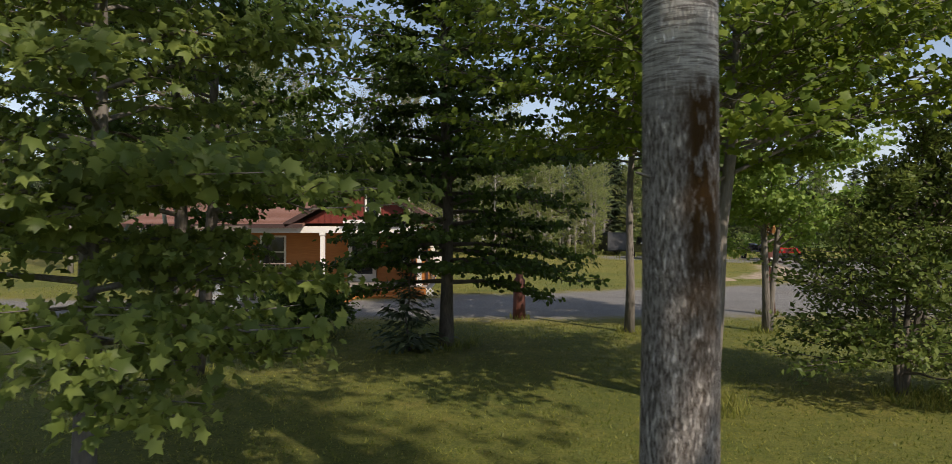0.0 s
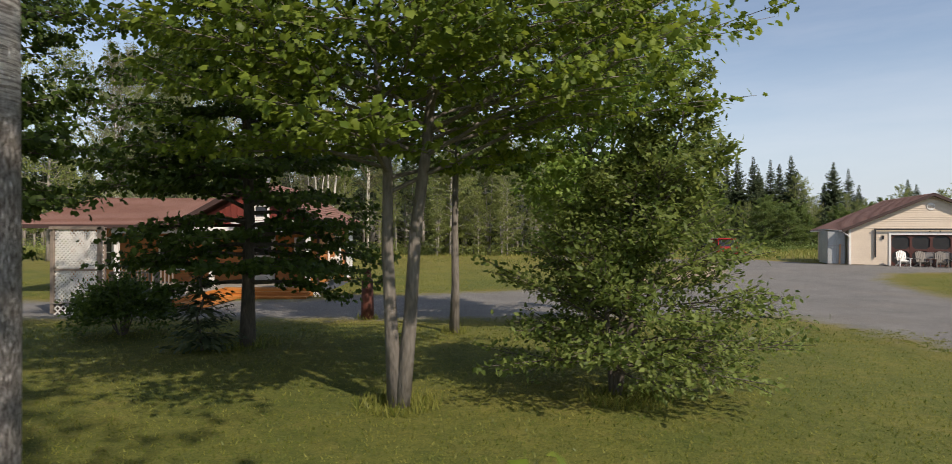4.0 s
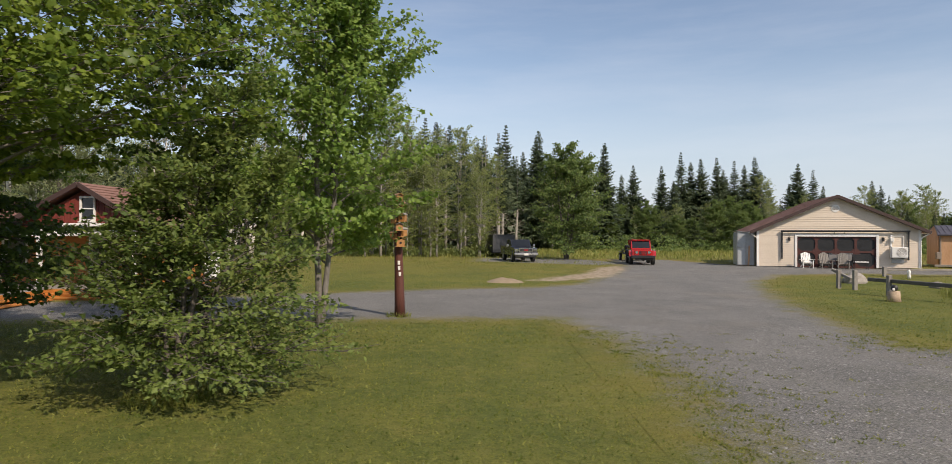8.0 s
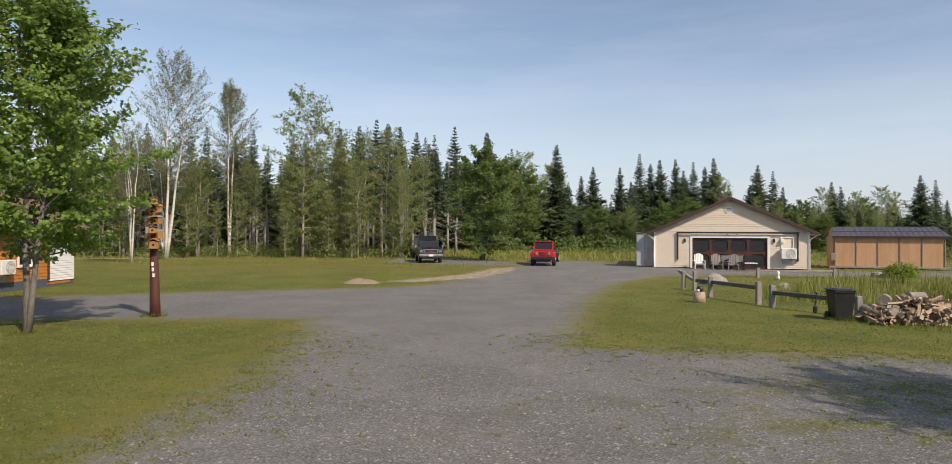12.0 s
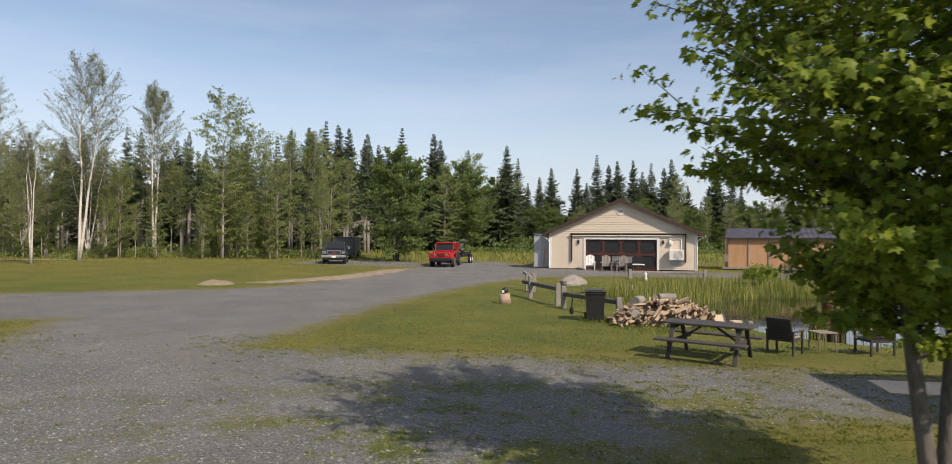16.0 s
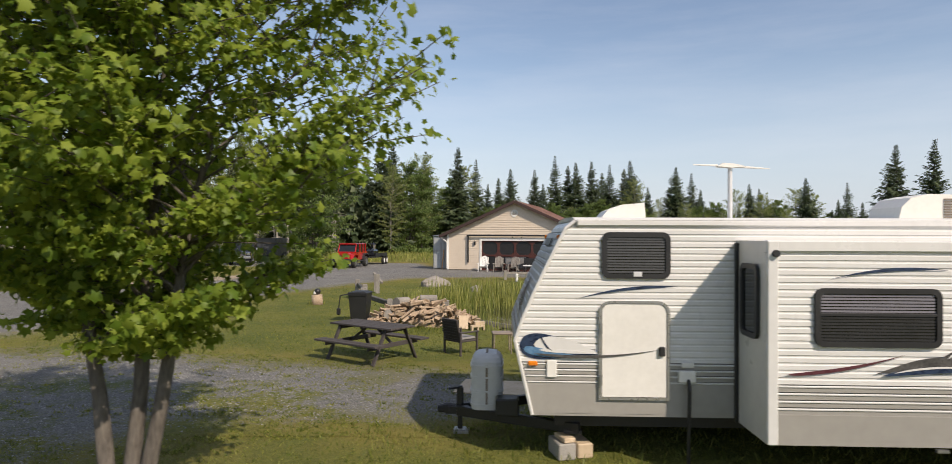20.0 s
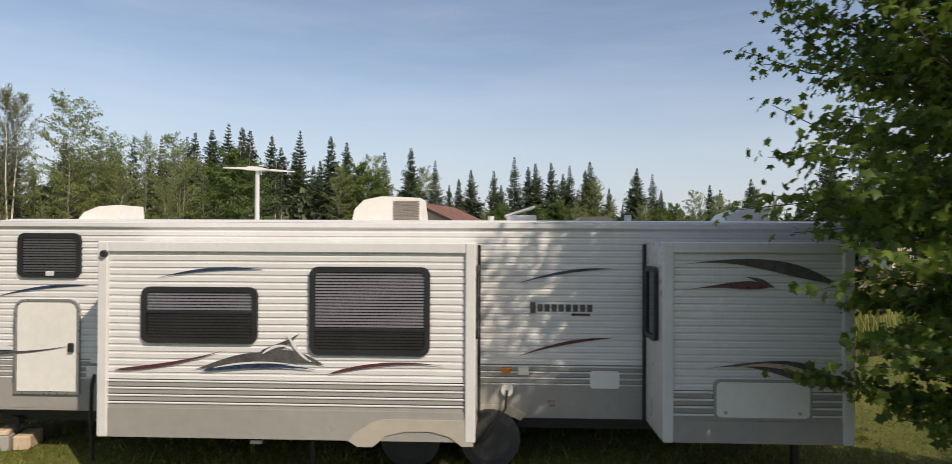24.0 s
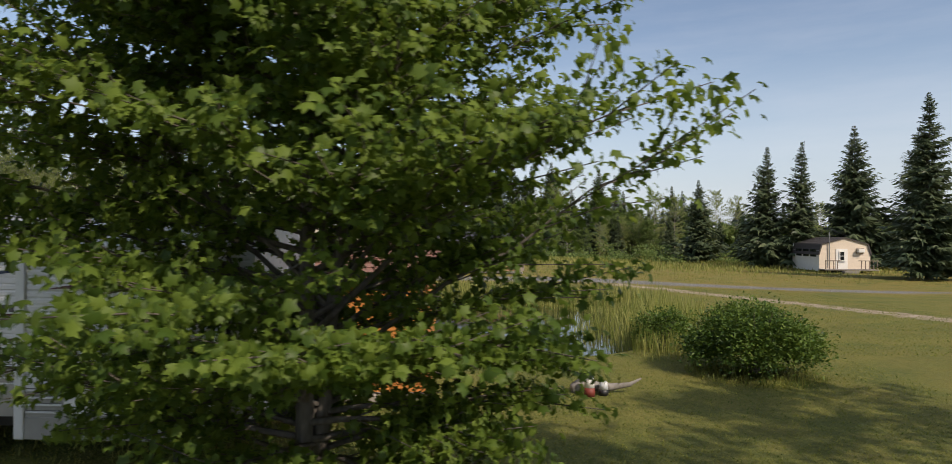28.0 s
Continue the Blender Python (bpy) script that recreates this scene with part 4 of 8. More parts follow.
_, tcrown = broad_tree(RNG, 4.8, 0.8, 0.03, [(0, 0, -0.6, 0, 1)], 0.55, 14, 6, 10, LEAF_OVAL, 0.08)
plant("birch_tree", (tb.mesh("trunk", True), tcrown), M_BIRCH, L_BIRCH, "thin leaning white birch sapling", "tree", -22.4, 12.5, gz(-22.4, 12.5))


def shrub(rng, w, h, n, leaf, size, stems=14, low=0.0):
    """A rounded shrub: many stems and a shell of leaves with an uneven outline."""
    wood = Shape()
    for i in range(stems):
        a, r = rng.random() * 6.28, w * (0.3 + 0.5 * rng.random())
        wood.tube([(0.06 * math.cos(a), 0.06 * math.sin(a), -0.03), (r * 0.5 * math.cos(a), r * 0.5 * math.sin(a), h * 0.45), (r * math.cos(a), r * math.sin(a), h * (0.7 + 0.25 * rng.random()))], [0.02, 0.014, 0.006], 4, cap=False)
    blobs = 130
    d = unit(rng.normal(size=(blobs, 3)))
    d[:, 2] = np.abs(d[:, 2]) * 1.05 - 0.25
    rad = 0.45 + 0.62 * rng.random(blobs) ** 0.6
    c = d * rad[:, None] * np.array([w, w, h * 0.56]) + np.array([0, 0, h * 0.42])
    pick = rng.integers(0, blobs, n)
    p = c[pick] + rng.normal(size=(n, 3)) * np.array([w, w, h * 0.7]) * 0.14
    p[:, 2] = np.maximum(p[:, 2], low + 0.03)
    out = unit(p - np.array([0, 0, h * 0.3]))
    return wood.mesh("trunk", True), scattered("crown", leaf[0], p, unit(out + rng.normal(size=(n, 3)) * 0.7), unit(out * 0.6 + rng.normal(size=(n, 3)) * 0.5 + np.array([0, 0, 0.6])), size * (0.6 + 0.8 * rng.random(n)), leaf[1])


tree_at(shrub(RNG, 0.95, 1.25, 6000, LEAF_OVAL, 0.10), M_BARKD, L_MAPLED, "rounded lilac shrub beside the porch in shaded leaf colour", -20.8, 14.6, name="shrub", cat="shrub")
tree_at(shrub(RNG, 1.16, 1.42, 34000, LEAF_OVAL, 0.07), M_BARKD, L_BUSH, "wide rounded green shrub on the lawn", 34.15, 12.0, name="shrub", cat="shrub")
tree_at(shrub(RNG, 0.7, 1.0, 4000, LEAF_OVAL, 0.07), M_BARKD, L_BUSH, "small green shrub near the pond", 33.2, 15.2, name="shrub", cat="shrub")
tree_at(shrub(RNG, 0.8, 1.1, 3000, LEAF_OVAL, 0.10), M_BARKD, L_MAPLEY, "light green shrub by the pond bank", 22.6, 34.2, name="shrub", cat="shrub")
tree_at(shrub(RNG, 0.5, 0.6, 1800, LEAF_OVAL, 0.11), M_BARKD, L_MAPLEY, "bright green leafy plant by the fire stove", 18.3, 15.6, name="shrub", cat="shrub")
tree_at(pine_shape(seeded(110), 13.0, 3.0, 0.12), M_BARKD, L_PINE, "tall feathery white pine behind the house", -29.0, 34.5, name="pine_tree")
tree_at(spruce_shape(RNG, 1.7, 0.75, 0.04, 90, 6), M_BARKD, L_SPRUCE, "small dark fir at the foot of a maple", -18.3, 12.75, name="fir_tree")

# the woods behind: a few grown shapes, each set many times
SPR = [spruce_shape(RNG, 15, 3.5, 0.03, 380, 10), spruce_shape(RNG, 15, 3.0, 0.05, 360, 10, gap=0.3), spruce_shape(RNG, 15, 4.0, 0.06, 360, 10, gap=0.2), spruce_shape(RNG, 15, 2.7, 0.10, 320, 10, gap=0.5), spruce_shape(RNG, 15, 3.3, 0.04, 380, 10, droop=0.32)]
SPB = [spruce_shape(RNG, 15, 1.9, 0.45, 190, 8), spruce_shape(RNG, 15, 2.2, 0.34, 200, 8), spruce_shape(RNG, 15, 1.7, 0.52, 170, 8, gap=0.5)]
DEC = [broad_tree(RNG, 12, 2.6, 0.11, [(0, 0, 0.2, 0, 1)], 0.12, 60, 9, 16, LEAF_CLUMP, 0.13, lift=0.8, flat=0.8, peak=0.6), broad_tree(RNG, 12, 2.3, 0.10, [(0, 0, -0.3, 0, 1), (0.2, 0, 0.7, 0, 0.9), (0.1, 0.2, 0.1, 0.3, 0.8)], 0.10, 62, 9, 15, LEAF_CLUMP, 0.13, lift=0.9, flat=0.8, peak=0.65), broad_tree(RNG, 12, 1.6, 0.10, [(0, 0, -0.2, 0, 1)], 0.34, 48, 9, 9, LEAF_CLUMP, 0.12, lift=1.0, flat=0.8, peak=0.7)]
FULL = broad_tree(RNG, 10, 3.0, 0.11, [(-0.15, 0, -0.9, 0, 0.88), (0.1, 0, 0.2, 0.1, 1), (0.25, 0.1, 1.1, 0, 0.85)], 0.10, 96, 11, 18, LEAF_CLUMP, 0.17, lift=0.7, flat=0.6, peak=0.38, top_u=0.92)
BIR = [broad_tree(RNG, 13, 3.0, 0.11, [(0, 0, 0.2, 0, 1), (0.12, 0, 1.3, 0.2, 0.93)], 0.40, 70, 14, 9, LEAF_CLUMP, 0.085, lift=0.8, flat=0.8, peak=0.5, rise=0.5, twig_r=0.009),
       broad_tree(RNG, 12, 3.4, 0.10, [(0, 0, -1.9, 0, 0.95), (0.12, 0, 0.4, 0, 1), (0.2, 0, 1.9, 0, 0.9), (0.1, 0, -0.8, 0.6, 0.92)], 0.34, 64, 14, 7, LEAF_CLUMP, 0.085, lift=0.7, flat=0.8, peak=0.5, rise=0.5, twig_r=0.009),
       broad_tree(RNG, 13, 2.6, 0.10, [(0, 0, -1.4, 0, 1), (0.25, 0, 0.5, 0.1, 0.98)], 0.36, 70, 14, 11, LEAF_CLUMP, 0.09, lift=0.9, flat=0.8, peak=0.5, rise=0.5, twig_r=0.009)]


def row(shapes, bark, foliage, label, group, spots, name="spruce_tree", h0=15.0):
    made = {}
    for i, (x, y, h) in enumerate(spots):
        k = i % len(shapes)
        m = pose(x, y, gz(x, y), 0, 0, (i * 137) % 360)
        if k not in made:
            made[k] = plant(name, shapes[k], bark, foliage, label, "tree", x, y, gz(x, y), (i * 137) % 360, group, h / h0)
        else:
            c = copy_thing(made[k], m)
            c.scale = (h / h0,) * 3


def spread_row(n, x0, x1, y0, y1, h0, h1, seed):
    r = np.random.default_rng(seed)
    xs = np.linspace(x0, x1, n) + r.normal(size=n) * (x1 - x0) / n * 0.45
    return [(float(x), float(y0 + (y1 - y0) * r.random()), float(h0 + (h1 - h0) * r.random())) for x in xs]


EDGE_WEST = [(-29.9, 79.7, 13.9), (-19.8, 93.7, 17.6), (-16.9, 92.7, 17.8), (-14.3, 92.2, 18.6), (-12.9, 93.7, 18.3), (-10.8, 91.2, 17.4), (-8.8, 94.7, 17.3), (-6.8, 92.7, 15.3), (-3.0, 88.7, 17.1), (1.4, 88.2, 16.3), (-1.6, 94.7, 13.6), (-5.9, 96.7, 14.5), (3.3, 96.7, 10.4), (14.5, 110.7, 15.7), (18.5, 113.7, 12.8), (20.7, 114.2, 14.5), (24.7, 110.7, 14.1), (25.9, 107.7, 11.3)]
EDGE_EAST = [(28.3, 111.7, 16.5), (31.0, 114.7, 15.1), (32.1, 112.7, 15.5), (34.9, 112.7, 15.8), (37.6, 116.7, 14.2), (38.3, 113.7, 15.4), (41.8, 117.7, 15.2), (41.9, 113.7, 16.3), (46.2, 117.7, 12.1), (51.1, 116.7, 15.9), (54.0, 117.2, 14.8), (50.5, 118.7, 12.2), (64.4, 116.7, 12.8), (66.7, 117.7, 12.1), (63.4, 118.7, 8.8), (78.3, 109.7, 12.6), (84.0, 114.7, 9.5), (81.3, 117.7, 10.1)]
EDGE_LEAFY = [(5.2, 89.7, 13.5), (6.8, 91.7, 11.2), (10.3, 111.7, 13.1), (12.3, 109.7, 11.4), (55.6, 109.7, 9.6), (59.8, 111.7, 9.0), (67.3, 111.7, 10.2), (71.2, 112.7, 9.3), (52.0, 107.7, 8.7), (76.9, 117.7, 8.8), (76.4, 111.7, 7.9), (3.1, 85.7, 9.4), (84.3, 111.7, 7.9), (42.0, 111.7, 10.0), (36.2, 109.7, 9.4)]
POPLARS = [(-13.4, 59.7, 11.0), (-12.0, 58.7, 9.3), (-10.7, 61.7, 11.1), (-8.8, 62.7, 11.1), (-6.6, 60.7, 9.6), (-5.0, 61.7, 8.9), (-15.6, 61.7, 9.5), (-16.6, 59.7, 8.7), (-20.7, 60.7, 7.9), (-10.5, 57.2, 7.9), (-6.8, 57.7, 7.1)]
row(SPR, M_BARKD, L_SPRUCE, "tall dark spruce at the wood's edge", "spruces at the wood's edge", EDGE_WEST + EDGE_EAST + spread_row(22, 4, 60, 116, 126, 8, 12.5, 11) + spread_row(14, 6, 46, 96, 104, 4, 8, 41))
row(SPB, M_WOODBARK, L_SPRUCE, "bare-trunked spruce in the wood", "spruces of the stand", spread_row(58, -75, -3, 70, 88, 10.5, 14.5, 12) + spread_row(16, -62, -6, 66, 69, 7.5, 11, 13))
row(SPR, M_BARKD, L_SPRUCE, "dark spruce deep in the wood", "spruces deep in the wood", spread_row(40, -95, 10, 95, 115, 13, 17, 14))
row(DEC, M_WOODBARK, L_POPLAR, "leafy poplar at the wood's edge", "poplars at the wood's edge", POPLARS + spread_row(14, -50, -20, 58, 66, 7, 11, 15) + spread_row(14, -40, -8, 55.5, 60, 3.5, 6.5, 43) + spread_row(16, 6, 80, 96, 106, 5, 8, 16), name="poplar_tree", h0=12.0)
row([FULL, DEC[0]], M_BARKD, L_WOOD, "leafy tree among the spruces", "leafy trees among the spruces", EDGE_LEAFY, name="maple_tree", h0=10.5)
row([FULL], M_BARKD, L_ROUND, "round green maple beside the drive", "maples by the drive", [(0.5, 54.2, 9.8), (30, 88, 7)] + spread_row(10, 4, 40, 84, 98, 4.5, 7.5, 44), name="maple_tree", h0=10.0)
row(BIR, M_BIRCH, L_BIRCH, "white-stemmed birch with thin foliage", "birches on the lawn", [(-25.3, 52.5, 14.8), (-24.2, 45.2, 9.3), (-23.4, 61.0, 14.6), (-31, 48, 13), (-29, 60, 11), (-35, 41, 12), (-33, 36, 11)], name="birch_tree", h0=12.5)
row(DEC, M_WOODBARK, L_POPLAR, "thin-crowned poplar on the lawn edge", "poplars on the lawn edge", [(-15.5, 57.5, 13.5), (-17, 62, 10), (-38, 34, 14), (-42, 44, 14), (-46, 38, 13)], name="poplar_tree", h0=12.0)
row(SPR, M_BARKD, L_SPRUCE, "dark spruce beside the far cabin", "spruces beside the far cabin", [(60.8, 70, 13.4), (63.6, 68, 13.8), (69.5, 68.5, 15.6), (71.8, 73, 14), (64.1, 49.3, 14.8), (75, 66, 15), (84, 70, 16), (58, 84, 11), (78, 60, 15)])
row(SPR, M_BARKD, L_SPRUCE, "far spruce beyond the fields", "spruces beyond the fields", spread_row(26, 60, 150, 112, 140, 7, 12, 17) + spread_row(12, 45, 75, 96, 110, 5, 8, 18))
row([FULL, DEC[0]], M_BARKD, L_WOOD, "leafy tree beyond the fields", "broadleaf trees beyond the fields", spread_row(18, 40, 140, 98, 118, 4, 7, 19) + spread_row(12, 6, 62, 98, 108, 5, 8.5, 45), name="poplar_tree", h0=11.0)

# ---- house ----
def lap_wall(shape, x0, x1, z0, z1, y, pitch=0.14, out=0.018, axis="y", sign=-1):
    """Overlapping boards on a wall: each one leans out towards its foot."""
    n = max(1, round((z1 - z0) / pitch))
    vs = []
    for i in range(n):
        a, b = z0 + (z1 - z0) * i / n, z0 + (z1 - z0) * (i + 1) / n
        vs += [(x0, y, a), (x1, y, a)] if i == 0 else []
        vs += [(x0, y + sign * out, a), (x1, y + sign * out, a), (x0, y, b), (x1, y, b)]
    if axis == "x":
        vs = [(p[1], p[0], p[2]) for p in vs]
    shape.add(vs, [(2 * i, 2 * i + 1, 2 * i + 3, 2 * i + 2) for i in range(len(vs) // 2 - 1)])
    return shape


def window(parent, x, z, w, h, y, glass=M_DGLASS, frame_mat=M_WHITE, sash=True, axis="y", sign=-1, bw=0.07, blind=None):
    """A window: casing, sill, sash bar and panes, standing proud of the wall plane y by a little."""
    def at(s, cx, cz, sx, sz, dep, off):
        if axis == "y":
            s.box(cx, y + sign * off, cz, sx, dep, sz, 0.006)
        else:
            s.box(y + sign * off, cx, cz, dep, sx, sz, 0.006)
        return s
    f = Shape()
    for cx, cz, sx, sz in ((x - w / 2, z, bw, h + bw), (x + w / 2, z, bw, h + bw), (x, z + h / 2, w - bw, bw), (x, z - h / 2, w - bw, bw)):
        at(f, cx, cz, sx, sz, 0.07, 0.035)
    win = part("window", f, frame_mat, parent)
    if sash:
        part("sash_bar", at(Shape(), x, z, w - bw, 0.045, 0.05, 0.03), frame_mat, win)
    part("window_sill", at(Shape(), x, z - h / 2 - 0.06, w + 0.14, 0.04, 0.11, 0.05), frame_mat, win)
    part("pane", at(Shape(), x, z, w - bw, h - bw, 0.012, 0.02), glass, win)
    return win


house = thing("house", "small orange wooden house with brown shingle roof and white-trimmed porch", "house", -0.5, 0.9, 0)
for x0, x1, z0, z1, y in ((-18.75, -18.35, 0.28, 2.3, 22.75), (-22.9, -21.45, 0.28, 2.3, 24.4), (-20.35, -18.45, 0.28, 2.3, 24.4), (-21.45, -20.35, 2.22, 2.36, 24.4), (-28.2, -22.9, 0.28, 2.3, 24.4)):
    part("front_wall", lap_wall(Shape(), x0, x1, z0, z1, y), M_ORANGE, house, "orange-stained log siding")
W = Shape()
lap_wall(W, 22.75, 27.4, 0.30, 2.42, -18.35, axis="x", sign=1)
part("side_wall", W, M_ORANGE, house, "orange-stained log siding")
core = Shape()
core.box(-20.6, 25.85, 1.2, 4.4, 2.6, 2.3).box(-18.58, 23.6, 1.2, 0.4, 1.66, 2.3).box(-25.5, 27.4, 1.2, 5.3, 5.9, 2.3).box(-20.6, 28.1, 1.2, 4.4, 1.9, 2.3)
part("inner_wall", core, M_ORANGE, house)
W = Shape()
lap_wall(W, 27.43, 29.3, 0.2, 2.5, -18.38, pitch=0.11, axis="x", sign=1)
part("rear_wall", W, M_WHITE, house, "white vinyl siding")
part("foundation", Shape().box(-18.41, 25.07, 0.02, 0.16, 4.6, 0.62, 0.01).box(-18.56, 28.4, 0.0, 0.3, 1.8, 0.5), M_FOUND, house, "blue-grey painted foundation")
for x, y in ((-18.32, 22.72), (-18.32, 27.42), (-18.75, 22.72)):
    part("corner_board", Shape().box(x, y, 1.3, 0.09, 0.09, 2.1, 0.01), M_FASCIA, house)


def roof_plane(parent, a, b, c, d, thick=0.09, mat_=M_SHINGLE, course=0.2, name="roof"):
    """A roof plane from eave a-b up to ridge d-c, laid in overlapping courses."""
    a, b, c, d = (Vector(q) for q in (a, b, c, d))
    s = Shape()
    nrm = (b - a).cross(d - a).normalized()
    if nrm.z < 0:
        nrm = -nrm
    n = max(2, int((d - a).length / course))
    vs = []
    for i in range(n):
        u, w = i / n, (i + 1) / n
        vs += [a.lerp(d, u) + nrm * 0.022, b.lerp(c, u) + nrm * 0.022, a.lerp(d, w) + nrm * 0.003, b.lerp(c, w) + nrm * 0.003]
    k = len(vs)
    vs += [d - nrm * thick, c - nrm * thick, a - nrm * thick, b - nrm * thick]
    fs = [(2 * i, 2 * i + 1, 2 * i + 3, 2 * i + 2) for i in range(k // 2 + 1)] + [(k + 2, k + 3, 1, 0)]
    s.add(vs, fs)
    m = k // 2 + 2
    s.f.append(tuple(2 * i for i in range(m)))
    s.f.append(tuple(2 * i + 1 for i in range(m))[::-1])
    return part(name, s, mat_, parent)


RX = -20.35
roof_plane(house, (-17.8, 21.85, 2.46), (-17.8, 27.7, 2.46), (RX, 27.7, 4.0), (RX, 21.85, 4.0))
roof_plane(house, (-23.1, 21.85, 2.46), (-23.1, 27.7, 2.46), (RX, 27.7, 4.0), (RX, 21.85, 4.0))
roof_plane(house, (-17.85, 27.72, 2.56), (-17.85, 29.6, 2.56), (RX, 29.6, 3.9), (RX, 27.72, 3.9))
roof_plane(house, (-23.1, 27.72, 2.56), (-23.1, 29.6, 2.56), (RX, 29.6, 3.9), (RX, 27.72, 3.9))
roof_plane(house, (-28.7, 21.85, 2.42), (-22.5, 21.85, 2.42), (-22.5, 27.0, 3.62), (-28.7, 27.0, 3.62))
roof_plane(house, (-28.7, 31.2, 2.42), (-22.5, 31.2, 2.42), (-22.5, 27.0, 3.62), (-28.7, 27.0, 3.62))
gab = Shape().prism([(-22.65, 2.46), (-18.3, 2.46), (RX, 3.72)], "y", 22.16, 22.30)
part("gable", gab, M_REDW, house, "barn-red painted gable boards")
for x in np.arange(-22.4, -18.2, 0.2):
    h = 3.70 - abs(x - RX) * 0.60
    if h > 2.6:
        part("batten", Shape().box(float(x), 22.15, (2.46 + h) / 2, 0.035, 0.02, h - 2.5), M_REDW, house)
fas = Shape()
fas.beam((RX, 21.83, 3.93), (-17.78, 21.83, 2.39), 0.05, 0.17).beam((RX, 21.83, 3.93), (-23.12, 21.83, 2.39), 0.05, 0.17)
fas.box(-17.78, 24.8, 2.40, 0.04, 5.8, 0.13).box(-25.6, 21.83, 2.36, 6.2, 0.05, 0.13)
part("fascia", fas, M_FASCIA, house, "brown fascia board")
window(house, -20.15, 3.09, 0.48, 0.82, 22.16)
beam = Shape().box(-21.9, 22.2, 2.24, 6.9, 0.14, 0.23, 0.01)
part("porch_beam", beam, M_WHITE, house, "white-painted porch beam")
part("porch_ceiling", Shape().box(-21.9, 23.3, 2.34, 6.8, 2.15, 0.03), M_WHITE, house)
part("light_rail", Shape().box(-20.0, 22.0, 2.52, 2.3, 0.09, 0.12, 0.01), M_WHITE, house)
for x in (-25.2, -21.9, -18.55):
    p = part("porch_post", Shape().box(x, 22.22, 1.22, 0.15, 0.15, 1.82, 0.012).box(x, 22.22, 0.36, 0.2, 0.2, 0.13, 0.01).box(x, 22.22, 2.08, 0.2, 0.2, 0.09, 0.01), M_WHITE, house)
dr = Shape()
dr.box(-21.36, 24.36, 1.25, 0.14, 0.1, 1.95, 0.01).box(-20.44, 24.36, 1.25, 0.14, 0.1, 1.95, 0.01).box(-20.9, 24.36, 2.17, 0.78, 0.1, 0.12, 0.01)
door = part("door", dr, M_WHITE, house, "white glazed entrance door")
part("door_panel", Shape().box(-20.9, 24.38, 0.42, 0.78, 0.05, 0.3, 0.01), M_WHITE, door)
part("door_rail", Shape().box(-20.9, 24.38, 1.26, 0.78, 0.05, 0.07, 0.01), M_WHITE, door)
part("pane", Shape().box(-20.9, 24.39, 1.3, 0.78, 0.02, 1.6), M_DGLASS, door)
part("door_handle", Shape().rod((-20.6, 24.3, 1.25), (-20.5, 24.3, 1.25), 0.015), M_STEEL, door)
window(house, -24.3, 1.4, 0.92, 1.18, 24.4)
window(house, -19.35, 1.5, 0.5, 0.9, 24.4)
window(house, -27.0, 1.4, 0.9, 1.1, 24.4)
window(house, 25.95, 1.5, 0.82, 1.06, -18.35, axis="x", sign=1)
chim = part("chimney_pipe", Shape().rod((-21.9, 28.2, 3.0), (-21.9, 28.2, 4.5), 0.09, 12).rod((-21.9, 28.2, 4.48), (-21.9, 28.2, 4.6), 0.13, 12), M_STEEL, house)

# heat pump on the side wall
hp = thing("heat_pump", "white outdoor heat pump unit on a wall bracket", "heat pump", -18.55, 25.35, 0.66)
part("casing", Shape().box(0, 0, 0.30, 0.30, 0.78, 0.58, 0.02), M_ACW, hp)
fan = Shape()
for r in (0.07, 0.13, 0.19, 0.24):
    fan.tube([(0.162, 0.08 + r * math.cos(a), 0.3 + r * math.sin(a)) for a in np.linspace(0, 6.2832, 19)], [0.006] * 19, 4, cap=False)
part("fan_guard", fan, M_TRIM, hp)
part("bracket", Shape().box(-0.05, -0.25, -0.03, 0.36, 0.04, 0.05).box(-0.05, 0.25, -0.03, 0.36, 0.04, 0.05).box(-0.2, 0, -0.15, 0.04, 0.6, 0.3), M_STEEL, hp)
part("line_cover", Shape().box(-0.22, -0.32, 0.75, 0.07, 0.08, 1.0, 0.01), M_WHITE, hp)

# ---- porch deck ----
deck = thing("porch_deck", "wooden porch deck with orange-stained edge and weathered boards", "deck", 0, 0, 0)

db = Shape()
for i in range(17):
    db.box(-22.1, 22.96 + i * 0.143, 0.275, 6.6, 0.134, 0.035, 0.004)
for i in range(35):
    db.box(-23.15, 17.85 + i * 0.143, 0.275, 2.7, 0.134, 0.035, 0.004)
part("decking", db, M_GREYW, deck, "weathered grey deck boards")
part("edge_board", Shape().box(-20.5, 22.87, 0.24, 3.3, 0.05, 0.10, 0.006), M_HONEY, deck)
fs = Shape().box(-20.5, 22.83, 0.12, 3.4, 0.06, 0.26, 0.006).beam((-21.75, 18.9, 0.16), (-21.75, 22.8, 0.16), 0.06, 0.26)
part("fascia", fs, M_ORANGE, deck, "orange-stained edge board")
st = Shape()
for i, (d, z) in enumerate(((0.0, 0.14), (0.32, 0.02))):
    st.box(-20.3, 22.6 - d, z, 2.9, 0.34, 0.05, 0.006).box(-20.3, 22.46 - d, z - 0.07, 2.9, 0.03, 0.1)
    st.box(-21.5 + d, 20.3, z, 0.34, 2.9, 0.05, 0.006)
part("step", st, M_ORANGE, deck, "orange-stained steps")
post = Shape()
